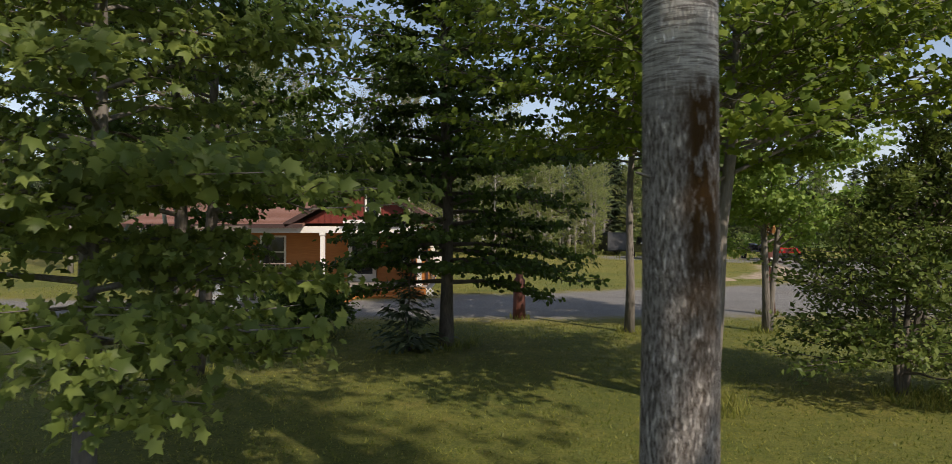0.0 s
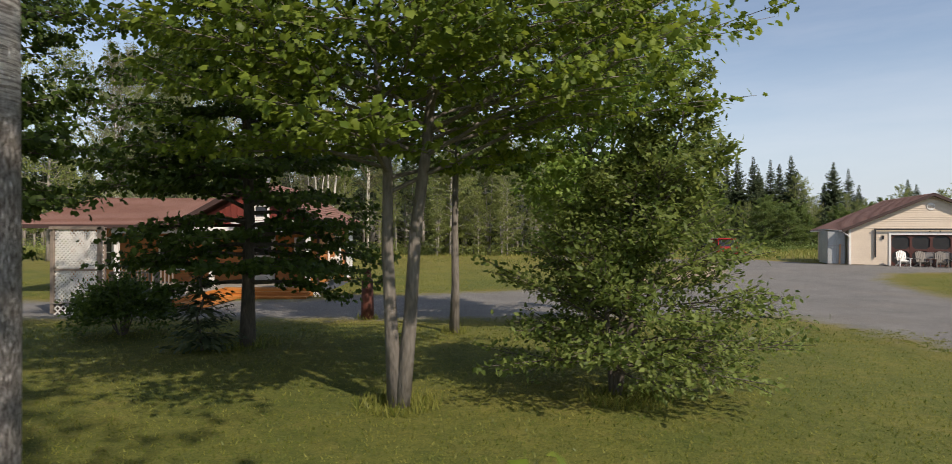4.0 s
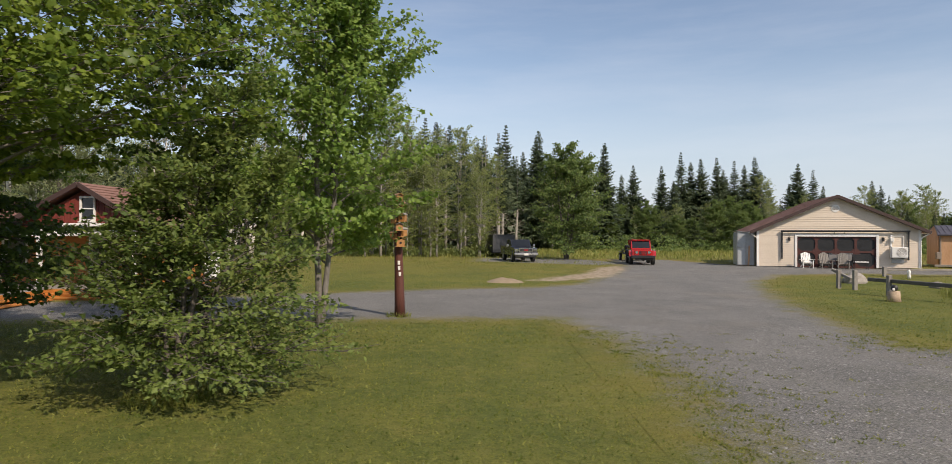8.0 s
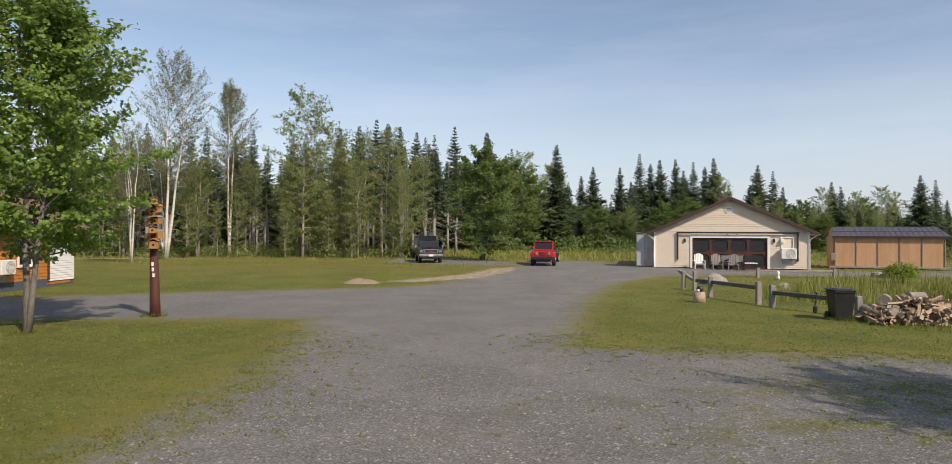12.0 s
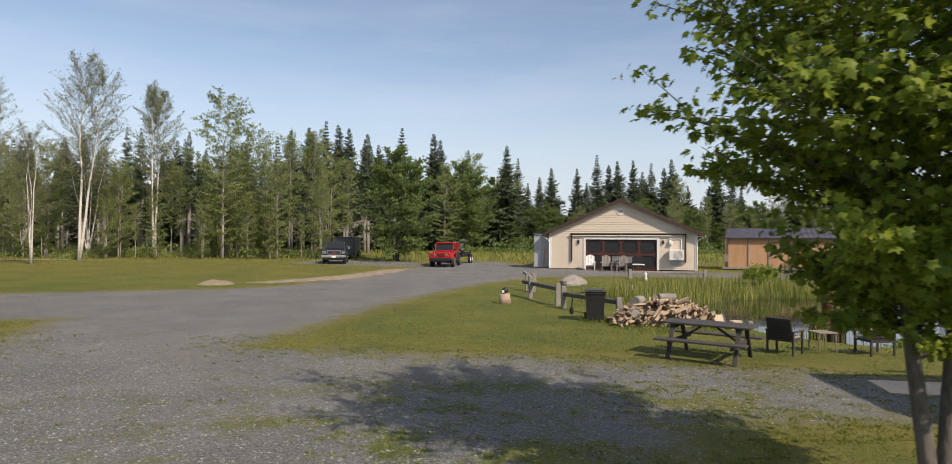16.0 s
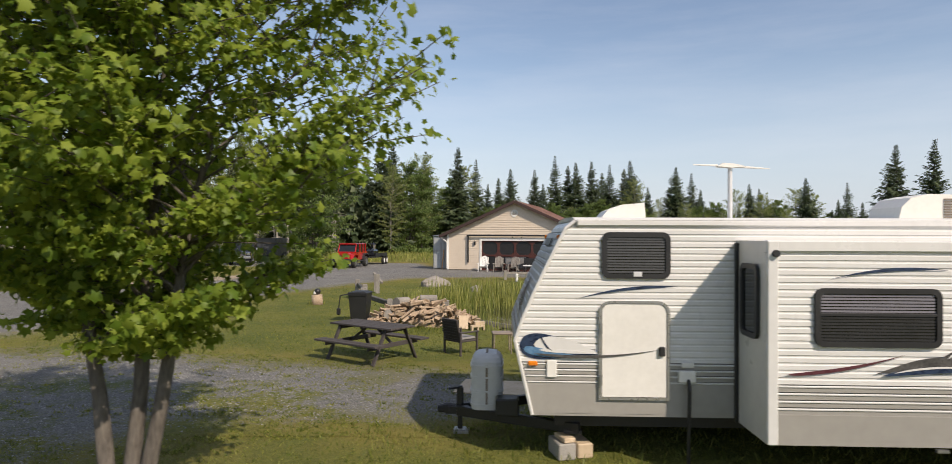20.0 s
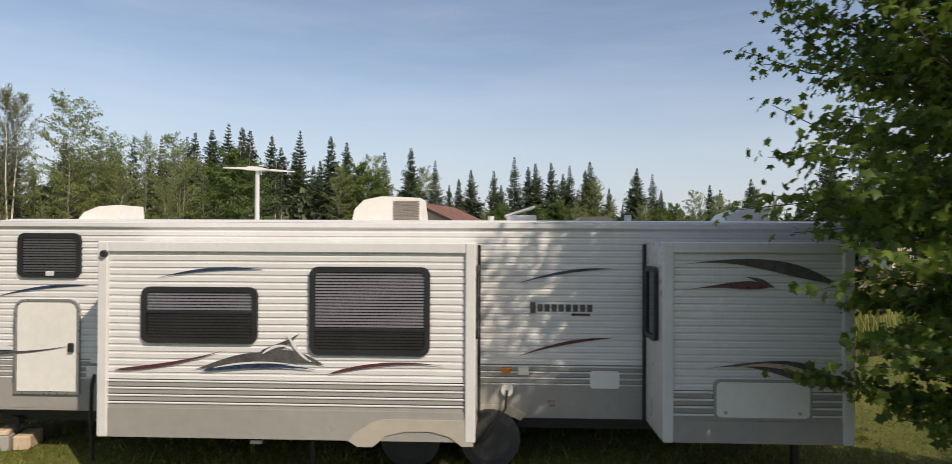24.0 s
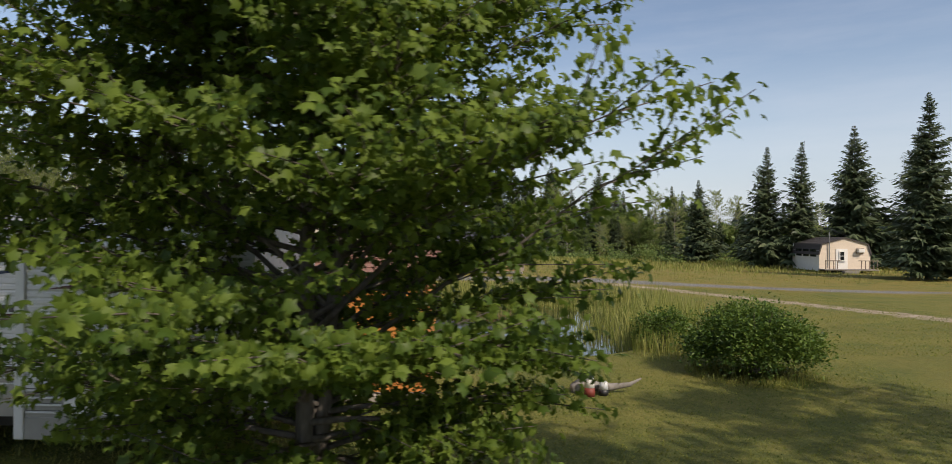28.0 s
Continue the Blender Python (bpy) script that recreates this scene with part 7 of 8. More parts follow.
part("windscreen_frame", Shape().beam((-0.66, -0.74, 1.16), (0.66, -0.74, 1.16), 0.06, 0.08).beam((-0.66, -0.48, 1.74), (0.66, -0.48, 1.74), 0.06, 0.07), M_RED, jp)
gr_ = part("grille", Shape().box(0, -2.0, 0.88, 1.2, 0.05, 0.40, 0.02), M_RED, jp)
for i in range(7):
    part("slot", Shape().box(-0.24 + i * 0.08, -2.03, 0.88, 0.045, 0.03, 0.26, 0.01), M_BLACK, gr_)
for sx in (-1, 1):
    part("headlight", Shape().tube([(sx * 0.44, -2.0, 0.92), (sx * 0.44, -2.05, 0.92)], [0.11, 0.10], 16), M_CHROME, jp)
    part("fog_light", Shape().tube([(sx * 0.35, -2.22, 0.58), (sx * 0.35, -2.26, 0.58)], [0.05, 0.05], 12), M_CHROME, jp)
    part("mirror", Shape().box(sx * 0.86, -0.62, 1.28, 0.14, 0.1, 0.17, 0.03), M_BLACK, jp)
    for y in (-1.3, 1.3):
        part("fender", Shape().prism([(y - 0.62, 0.62), (y - 0.5, 0.98), (y - 0.3, 1.04), (y + 0.35, 1.04), (y + 0.55, 0.75), (y + 0.5, 0.72), (y + 0.3, 0.96), (y - 0.28, 0.96), (y - 0.46, 0.9), (y - 0.56, 0.62)], "x", sx * 0.70, sx * 0.94), M_RED if y < 0 else M_BLACK, jp)
        wheel_parts(jp, sx * 0.78, y, 0.41, 0.26)
    part("step_bar", Shape().rod((sx * 0.82, -0.7, 0.5), (sx * 0.82, 0.75, 0.5), 0.045), M_BLACK, jp)
    part("door_line", Shape().box(sx * 0.742, -0.1, 0.9, 0.004, 0.02, 0.5).box(sx * 0.742, 0.62, 0.9, 0.004, 0.02, 0.5), M_BLACK, jp)
part("bumper", Shape().box(0, -2.2, 0.58, 1.66, 0.24, 0.22, 0.03).box(0, -2.1, 0.42, 1.2, 0.2, 0.1, 0.02), M_BLACK, jp, "black steel bumper")
part("number_plate", Shape().box(0.0, -2.33, 0.58, 0.3, 0.01, 0.13), M_BLACK, jp)
# trailer behind it with a machine on deck
ct = thing("utility_trailer", "black utility trailer loaded with machines behind a red car", "trailer", 5.85, 53.5, gz(5.85, 53.5), -10)
part("bed", Shape().box(0, 0, 0.62, 1.6, 3.0, 0.1, 0.01).box(0.78, 0, 0.8, 0.05, 3.0, 0.3).box(-0.78, 0, 0.8, 0.05, 3.0, 0.3), M_BLACK, ct)
for sx in (-1, 1):
    for y in (0.1, 0.8):
        wheel_parts(ct, sx * 0.92, y, 0.32, 0.2, M_ACW)
    part("mudguard", Shape().box(sx * 0.92, 0.45, 0.72, 0.26, 1.5, 0.05, 0.02), M_BLACK, ct)
ld = Shape().box(0.1, -0.4, 0.95, 0.7, 1.3, 0.5, 0.08).box(-0.3, 0.6, 1.0, 0.6, 1.0, 0.55, 0.08).tube([(0.1, -0.8, 1.2), (0.3, -1.1, 1.75)], [0.06, 0.05], 8).box(0.25, -0.9, 1.7, 0.6, 0.1, 0.1, 0.02)
part("load", ld, M_BLACKP, ct, "black machines on the bed")
part("load_top", Shape().tube([(0.3, -0.5, 1.2), (0.35, -0.55, 1.6), (0.2, -0.3, 1.75)], [0.09, 0.12, 0.05], 10), M_CHROME, ct)
part("drawbar", Shape().beam((0, -2.2, 0.5), (0, -1.4, 0.6), 0.1, 0.1), M_BLACK, ct)

# pickup: its own front looks along -y
pk = thing("pickup_truck", "black pickup truck with a chrome grille and silver bumper", "pickup truck", -3.75, 50.4, gz(-3.75, 50.4), 9)
pk.scale = (0.92, 0.92, 0.92)
part("body", Shape().prism([(-2.75, 0.55), (-2.78, 1.05), (-2.6, 1.15), (-1.3, 1.22), (-1.25, 1.25), (0.9, 1.25), (2.8, 1.25), (2.8, 0.55)], "x", -0.96, 0.96), M_BLACKP, pk, "black painted body")
part("cab", Shape().prism([(-1.3, 1.22), (-0.55, 1.80), (0.7, 1.82), (1.0, 1.24)], "x", -0.80, 0.80), M_BLACKP, pk)
part("windscreen", Shape().add([(-0.72, -1.27, 1.27), (0.72, -1.27, 1.27), (0.68, -0.64, 1.76), (-0.68, -0.64, 1.76)], [(0, 1, 2, 3)]), M_DGLASS, pk)
for sx in (-1, 1):
    part("side_window", Shape().prism([(-1.0, 1.28), (-0.5, 1.72), (0.6, 1.73), (0.75, 1.28)], "x", sx * 0.80, sx * 0.812), M_DGLASS, pk)
    part("mirror", Shape().box(sx * 1.12, -1.0, 1.32, 0.2, 0.12, 0.22, 0.03), M_CHROME, pk)
    part("headlight", Shape().box(sx * 0.76, -2.77, 0.97, 0.34, 0.08, 0.24, 0.03), M_CHROME, pk)
    for y in (-1.75, 1.75):
        wheel_parts(pk, sx * 0.82, y, 0.40, 0.27)
        part("wheel_lip", Shape().prism([(y - 0.5, 0.55), (y - 0.45, 0.85), (y - 0.2, 0.95), (y + 0.2, 0.95), (y + 0.45, 0.85), (y + 0.5, 0.55)], "x", sx * 0.955, sx * 0.985), M_BLACKP, pk)
gk = part("grille", Shape().box(0, -2.80, 0.98, 1.16, 0.06, 0.34, 0.03), M_CHROME, pk, "chrome grille")
part("mesh_insert", Shape().box(0, -2.835, 0.98, 1.0, 0.02, 0.22, 0.01), M_BLACK, gk)
part("badge", Shape().box(0, -2.85, 0.98, 0.32, 0.02, 0.09, 0.01), M_RED, gk)
part("bumper", Shape().box(0, -2.86, 0.66, 1.92, 0.22, 0.22, 0.05), M_SILVERP, pk, "silver bumper")
part("air_dam", Shape().box(0, -2.78, 0.47, 1.7, 0.15, 0.18, 0.03), M_BLACK, pk)
part("number_plate", Shape().box(0, -2.98, 0.64, 0.34, 0.012, 0.16), M_WHITE, pk)
bxt = thing("cargo_trailer", "grey enclosed cargo trailer parked behind the pickup", "trailer", -4.8, 60.2, gz(-4.8, 60.2), 5)
part("box", Shape().box(0, 0, 1.22, 1.95, 5.4, 1.6, 0.04), M_GREYB, bxt)
part("edge_trim", Shape().box(-0.96, -2.71, 1.22, 0.05, 0.04, 1.6).box(0.96, -2.71, 1.22, 0.05, 0.04, 1.6).box(0, -2.71, 2.0, 1.9, 0.04, 0.05), M_GREYB, bxt)
for sx in (-1, 1):
    wheel_parts(bxt, sx * 0.98, 0.5, 0.33, 0.22)
    wheel_parts(bxt, sx * 0.98, 1.3, 0.33, 0.22)
part("drawbar", Shape().beam((0, -3.9, 0.5), (0, -2.6, 0.5), 0.1, 0.1).box(0, 0, 0.40, 1.8, 5.2, 0.1), M_BLACK, bxt)

# ---- yard things ----
pile = thing("dirt_pile", "low mound of dry light-brown soil", "soil mound", -5.6, 31.6, gz(-5.6, 31.6))
ms = Shape()
N = 18
vs = []
for i in range(N):
    for j in range(N):
        x, y = -1 + 2 * i / (N - 1), -1 + 2 * j / (N - 1)
        h = max(0, 1 - x * x - y * y) ** 1.2 * 0.24 * (1 + 0.5 * noise.noise(Vector((x * 3, y * 3, 1)))) - 0.03
        vs.append((x * 1.0, y * 0.8, h))
ms.add(vs, [(i * N + j, (i + 1) * N + j, (i + 1) * N + j + 1, i * N + j + 1) for i in range(N - 1) for j in range(N - 1)])
part("mound", ms, mat("dry_soil", (0.30, 0.235, 0.16), (0.20, 0.155, 0.10), scale=3, fine=25, rough=0.95, bump=0.8), pile, smooth=True)

# totem of bird houses on a log
tot = thing("birdhouse_post", "red-brown log post topped with stacked wooden birdhouses", "birdhouse post", -9.15, 18.3, gz(-9.15, 18.3), 6)
part("log", Shape().tube([(0.04, 0, -0.1), (0.02, 0, 0.6), (0.0, 0, 1.4), (-0.03, 0, 2.4), (-0.02, 0, 3.3)], [0.155, 0.135, 0.12, 0.10, 0.08], 14), M_LOG, tot, "red-brown peeled log", True)
num = Shape()
for x, z in ((0.0, 1.50), (0.01, 1.35), (0.03, 1.19)):
    num.box(x, -0.135, z, 0.065, 0.02, 0.11, 0.006)
part("number_bar", num, M_WHITE, tot, "white number plates")


def birdhouse(x, y, z, w, h, d, rz):
    m = Matrix.Rotation(radians(rz), 3, "Z")
    def o(px, py, pz):
        v = m @ Vector((px, py, 0))
        return (x + v.x, y + v.y, z + pz)
    b = Shape()
    b.box(x, y, z + h / 2, w, d, h, 0.006, m)
    box_ = part("birdhouse", b, M_HONEY, tot, "honey-coloured wooden birdhouse")
    r = Shape()
    for s in (-1, 1):
        c = o(s * w * 0.27, 0, h + 0.045)
        r.box(c[0], c[1], c[2], w * 0.72, d + 0.08, 0.018, 0.004, m @ Matrix.Rotation(radians(s * 28), 3, "Y"))
    part("roof", r, M_GREYW if (rz // 7) % 2 else M_HONEY, box_)
    c = o(0, -d / 2 - 0.005, h * 0.5)
    part("entrance", Shape().tube([c, o(0, -d / 2 - 0.012, h * 0.5)], [0.03, 0.03], 10), M_BLACK, box_)
    c = o(0, -d / 2 - 0.06, 0.0)
    part("ledge", Shape().box(c[0], c[1], c[2], w + 0.06, 0.12, 0.02, 0.004, m), M_HONEY, box_)


for i, (x, y, z, w, h, d, rz) in enumerate(((0.06, -0.16, 2.36, 0.30, 0.18, 0.24, 5), (-0.18, -0.02, 2.50, 0.22, 0.15, 0.24, 61), (0.15, 0.02, 2.58, 0.24, 0.16, 0.22, -35), (0.0, -0.15, 2.70, 0.26, 0.14, 0.22, 12),
                                            (-0.16, -0.05, 2.84, 0.24, 0.16, 0.2, 55), (0.14, -0.06, 2.90, 0.26, 0.16, 0.22, -20), (-0.02, -0.12, 3.06, 0.22, 0.12, 0.2, 4), (0.12, 0.0, 3.16, 0.22, 0.14, 0.2, -40), (-0.02, 0, 3.34, 0.24, 0.14, 0.22, 20))):
    birdhouse(x * 0.7, y * 0.75, 1.95 + (z - 2.36) * 1.27, w * 0.74, h * 1.1, d * 0.8, rz)
car = Shape()
car.tube([(0, 0, -0.1), (0, 0, 0.4), (0.0, 0, 0.95), (0, 0, 1.0), (0, 0, 1.06), (0, 0, 1.16), (0, 0, 1.24), (0, 0.0, 1.30)], [0.17, 0.16, 0.145, 0.14, 0.09, 0.10, 0.08, 0.02], 14)
solid("carved_post", car, M_LOG, "red-brown carved wooden post with a rounded figure", "carved post", -15.98, 17.2, gz(-16, 17.2), smooth=True)
st = thing("tree_stump", "cut tree stump with a dark ball on top", "stump", 8.4, 24.2, gz(8.4, 24.2))
part("stump", Shape().tube([(0, 0, -0.05), (0.01, 0, 0.15), (0, 0, 0.38)], [0.25, 0.215, 0.205], 16), M_SPLIT, st, "light brown stump", True)
bl = thing("ball", "dark round ball resting on a stump", "ball", 8.42, 24.2, gz(8.4, 24.2) + 0.38)
part("sphere", Shape().lathe([(0.02, 0.0), (0.09, 0.03), (0.125, 0.10), (0.12, 0.16), (0.08, 0.22), (0.02, 0.245)], 0, 0, 18), M_BLACK, bl, smooth=True)
part("band", Shape().box(-0.08, -0.09, 0.08, 0.10, 0.05, 0.1, 0.02), M_WHITE, bl)

wb = thing("wheelie_bin", "black plastic wheeled rubbish bin with closed lid", "rubbish bin", 10.95, 19.35, gz(10.9, 19.3), -6)
wb.scale = (0.92, 0.92, 0.92)
bn_ = Shape()
bn_.add([(-0.25, -0.27, 0.06), (0.25, -0.27, 0.06), (0.25, 0.25, 0.06), (-0.25, 0.25, 0.06), (-0.31, -0.36, 0.95), (0.31, -0.36, 0.95), (0.31, 0.32, 0.95), (-0.31, 0.32, 0.95)], [(0, 3, 2, 1), (0, 1, 5, 4), (1, 2, 6, 5), (2, 3, 7, 6), (3, 0, 4, 7), (4, 5, 6, 7)])
part("bin_body", bn_, M_BLACK, wb)
part("lid", Shape().box(0, -0.02, 0.985, 0.68, 0.76, 0.06, 0.025).box(0, -0.02, 1.02, 0.5, 0.55, 0.04, 0.02), M_BLACK, wb)
part("rim", Shape().box(0, -0.36, 0.93, 0.64, 0.05, 0.06, 0.012), M_BLACK, wb)
part("handle", Shape().rod((-0.25, 0.42, 0.95), (0.25, 0.42, 0.95), 0.02), M_BLACK, wb)
for sx in (-1, 1):
    part("wheel", Shape().tube([(sx * 0.27, 0.26, 0.13), (sx * 0.33, 0.26, 0.13)], [0.13, 0.13], 16), M_RUBBER, wb)
bg_ = thing("hanging_bag", "small dark bag hanging on the fence by the bin", "bag", 10.3, 19.5, gz(10.3, 19.5))
part("strap", Shape().tube([(0.35, 0.0, 0.85), (0.0, -0.05, 0.80), (-0.05, -0.05, 0.4)], [0.02, 0.02, 0.02], 6), M_BLACK, bg_)
part("pouch", Shape().box(-0.05, -0.05, 0.3, 0.12, 0.1, 0.22, 0.03), M_BLACK, bg_)

# timber fence
fence = thing("rail_fence", "weathered grey post and rail fence round the pond", "fence", 0, 0, 0)
posts = [(9.75, 30.2, 0.80), (9.97, 29.3, 0.85), (9.58, 26.3, 0.80), (10.36, 23.6, 0.79), (10.45, 22.7, 0.74), (11.8, 19.85, 0.62), (13.6, 20.2, 0.55), (16.1, 20.3, 0.55)]
for x, y, h in posts:
    part("post", Shape().box(x, y, gz(x, y) + h / 2, 0.17, 0.17, h + 0.1, 0.015), M_GREYW, fence)
for a, b, z in (((9.35, 27.3), (10.36, 23.6), 0.62), ((10.45, 22.7), (11.8, 19.85), 0.52), ((11.8, 19.85), (16.1, 20.3), 0.38)):
    part("rail", Shape().beam((a[0], a[1], gz(*a) + z), (b[0], b[1], gz(*b) + z), 0.14, 0.15, 0.02), M_RAIL, fence)
part("rail", Shape().beam((9.6, 30.5, gz(9, 30) + 0.86), (10.1, 29.8, gz(9, 30) + 0.45), 0.13, 0.13, 0.02), M_GREYW, fence)
f2 = thing("rail_fence", "low grey rail fence by the garage drive", "fence", 0, 0, 0)
for x, y in ((16.3, 37.2), (20.6, 37.0)):
    part("post", Shape().box(x, y, gz(x, y) + 0.26, 0.18, 0.18, 0.60, 0.015), M_GREYW, f2)
part("rail", Shape().beam((16.3, 37.2, gz(16, 37) + 0.40), (20.6, 37.0, gz(20, 37) + 0.40), 0.12, 0.12, 0.015), M_GREYW, f2)


def rock(name, label, x, y, w, d, h, seed, matr=M_STONE):
    s = Shape()
    n, m = 14, 8
    vs = []
    for j in range(m + 1):
        for i in range(n):
            a, b = 2 * math.pi * i / n, math.pi * (j / m - 0.5)
            v = Vector((math.cos(a) * math.cos(b), math.sin(a) * math.cos(b), math.sin(b)))
            k = 1 + 0.28 * noise.noise(v * 1.6 + Vector((seed, 0, 0)))
            vs.append((v.x * w * k / 2, v.y * d * k / 2, max(v.z, -0.35) * h * k))
    s.add(vs, [(j * n + i, j * n + (i + 1) % n, (j + 1) * n + (i + 1) % n, (j + 1) * n + i) for j in range(m) for i in range(n)])
    return solid(name, s, matr, label, "boulder", x, y, gz(x, y) + h * 0.2, seed * 40)


rock("boulder", "pale grey boulder at the pond's edge", 12.4, 33.4, 1.75, 1.0, 0.42, 1)
rock("boulder", "brown boulder among the reeds", 14.6, 30.6, 0.8, 0.6, 0.28, 2)
rock("boulder", "pale boulder on the lawn before the shed", 23.6, 37.6, 1.2, 0.8, 0.28, 3)

# garden ornament
gs = Shape().lathe([(0.09, 0.0), (0.10, 0.12), (0.06, 0.25), (0.09, 0.32), (0.085, 0.42), (0.02, 0.48)], 0, 0, 14)
solid("statue", gs, M_WHITE, "small white garden statue on the pond bank", "statue", 16.9, 36.0, gz(16.9, 36.0), smooth=True)

# firewood heap: every split piece a part of the heap
heap = thing("firewood_pile", "loose heap of split firewood and short logs", "firewood", 12.95, 18.75, gz(12.9, 18.7), -6)
rg = np.random.default_rng(5)
SPLITS = []
for k in range(6):
    s = Shape()
    a = 0.036 + 0.024 * rg.random()
    L = 0.46 + 0.26 * rg.random()
    s.prism([(-a, -a * 0.6), (a * 1.1, -a * 0.5), (a * 0.3, a * 0.9)] if k % 2 else [(-a, -a * 0.4), (a, -a * 0.5), (a * 0.9, a * 0.35), (-a * 0.8, a * 0.4)], "x", -L / 2, L / 2)
    me = s.mesh("log")
    me.materials.append(M_SPLIT)
    SPLITS.append(me)
for i in range(300):
    x = rg.uniform(-1.5, 1.5)
    y = rg.uniform(-0.65, 0.65)
    top = 0.72 * max(0.0, 1 - (x / 1.65) ** 2) * max(0.15, 1 - (y / 0.95) ** 2)
    z = top * (0.35 + 0.65 * rg.random()) + 0.03
    ob = new("log", SPLITS[i % 6])
    ob.parent = heap
    ob.matrix_basis = pose(x, y, z, rg.uniform(0, 360), rg.uniform(-28, 28), rg.choice([62, 75, 30, 85]) + rg.normal() * 20)
part("heap_core", Shape().add([(x * 1.35, y * 0.55, 0.5 * max(0, 1 - x * x) * max(0, 1 - y * y)) for x in np.linspace(-1, 1, 9) for y in np.linspace(-1, 1, 7)], [(i * 7 + j, (i + 1) * 7 + j, (i + 1) * 7 + j + 1, i * 7 + j + 1) for i in range(8) for j in range(6)]), M_SPLIT, heap)
for i, (x, y, z, a, r) in enumerate(((-1.25, 0.5, 0.30, 80, 0.14), (-0.75, 0.45, 0.62, 60, 0.16), (-1.0, -0.25, 0.35, 100, 0.13), (0.1, 0.4, 0.75, 15, 0.12))):
    q = Vector((math.cos(radians(a)), math.sin(radians(a)), 0)) * 0.26
    o = Vector((x, y, z))
    part("round_log", Shape().tube([o - q, o + q], [r, r * 0.95], 14), M_GREYW, heap, "grey round log")
pan = thing("board", "beige board leaning on the firewood", "board", 14.2, 17.75, gz(14, 17.6), 4)
part("panel", Shape().box(0, 0.10, 0.19, 0.26, 0.04, 0.42, 0.006, Matrix.Rotation(radians(-30), 3, "X")), M_BEIGE, pan)
cb_ = thing("concrete_block", "beige hollow concrete block on the grass", "concrete block", 14.6, 17.7, gz(15.1, 18.3), 15)
part("shell", Shape().box(0, 0, 0.03, 0.4, 0.2, 0.05, 0.006).box(0, 0, 0.17, 0.4, 0.2, 0.05, 0.006).box(-0.17, 0, 0.1, 0.05, 0.2, 0.1).box(0.17, 0, 0.1, 0.05, 0.2, 0.1).box(0, 0, 0.1, 0.05, 0.2, 0.1), M_BEIGE, cb_)
part("top_block", Shape().box(0.08, 0.1, 0.24, 0.3, 0.18, 0.10, 0.01), M_BEIGE, cb_)

# picnic table
pt = thing("picnic_table", "dark weathered wooden picnic table with fixed benches", "picnic table", 12.28, 13.35, gz(12, 13.3), -36)
for i in range(5):
    part("top_plank", Shape().box(0, -0.31 + i * 0.155, 0.74, 1.85, 0.145, 0.04, 0.006), M_DARKW, pt)
for sy in (-1, 1):
    for k in range(2):
        part("bench_plank", Shape().box(0, sy * (0.62 + k * 0.15), 0.43, 1.85, 0.14, 0.04, 0.006), M_DARKW, pt)
for sx in (-1, 1):
    for sy in (-1, 1):
        part("leg", Shape().beam((sx * 0.68, sy * 0.28, 0.72), (sx * 0.68, sy * 0.66, 0.0), 0.09, 0.045), M_DARKW, pt)
    part("bench_bearer", Shape().box(sx * 0.64, 0, 0.37, 0.045, 1.5, 0.09, 0.006), M_DARKW, pt)
    part("top_bearer", Shape().box(sx * 0.64, 0, 0.68, 0.045, 0.66, 0.09, 0.006), M_DARKW, pt)
    part("brace", Shape().beam((sx * 0.60, 0, 0.38), (sx * 0.12, 0, 0.70), 0.07, 0.04), M_DARKW, pt)


def wicker_chair(x, y, rz):
    c = thing("garden_chair", "dark brown wicker armchair with a grey cushion", "chair", x, y, gz(x, y), rz, "chairs round the fire stove")
    part("seat", Shape().box(0, 0, 0.38, 0.56, 0.52, 0.05, 0.01), M_DARKW, c)
    part("cushion", Shape().box(0, 0.02, 0.44, 0.50, 0.50, 0.08, 0.03), M_CUSH, c, "grey fabric cushion")
    part("backrest", Shape().box(0, -0.27, 0.68, 0.56, 0.05, 0.62, 0.02, Matrix.Rotation(radians(12), 3, "X")), M_DARKW, c, "dark woven backrest")
    w = Shape()
    for i in range(7):
        w.beam((-0.24, -0.30 - 0.012 * i, 0.46 + i * 0.075), (0.24, -0.30 - 0.012 * i, 0.46 + i * 0.075), 0.012, 0.02, 0)
    part("weave", w, M_BLACK, c)
    for sx in (-1, 1):
        part("arm", Shape().box(sx * 0.30, 0.0, 0.62, 0.06, 0.56, 0.04, 0.012), M_DARKW, c)
        for y_ in (-0.24, 0.25):
            part("leg", Shape().box(sx * 0.28, y_, 0.29, 0.045, 0.045, 0.62, 0.006), M_DARKW, c)
    c.scale = (1.0, 1.0, 0.84)
    return c


wicker_chair(14.2, 14.0, -48)
wicker_chair(16.15, 13.9, 8)
sd = thing("side_table", "small dark garden side table", "table", 15.15, 14.2, gz(15.4, 14.3), 4)
part("tabletop", Shape().box(0, 0, 0.45, 0.45, 0.45, 0.03, 0.008), M_TRIM, sd)
for sx in (-1, 1):
    for sy in (-1, 1):
        part("leg", Shape().rod((sx * 0.2, sy * 0.2, 0), (sx * 0.19, sy * 0.19, 0.44), 0.015), M_TRIM, sd)

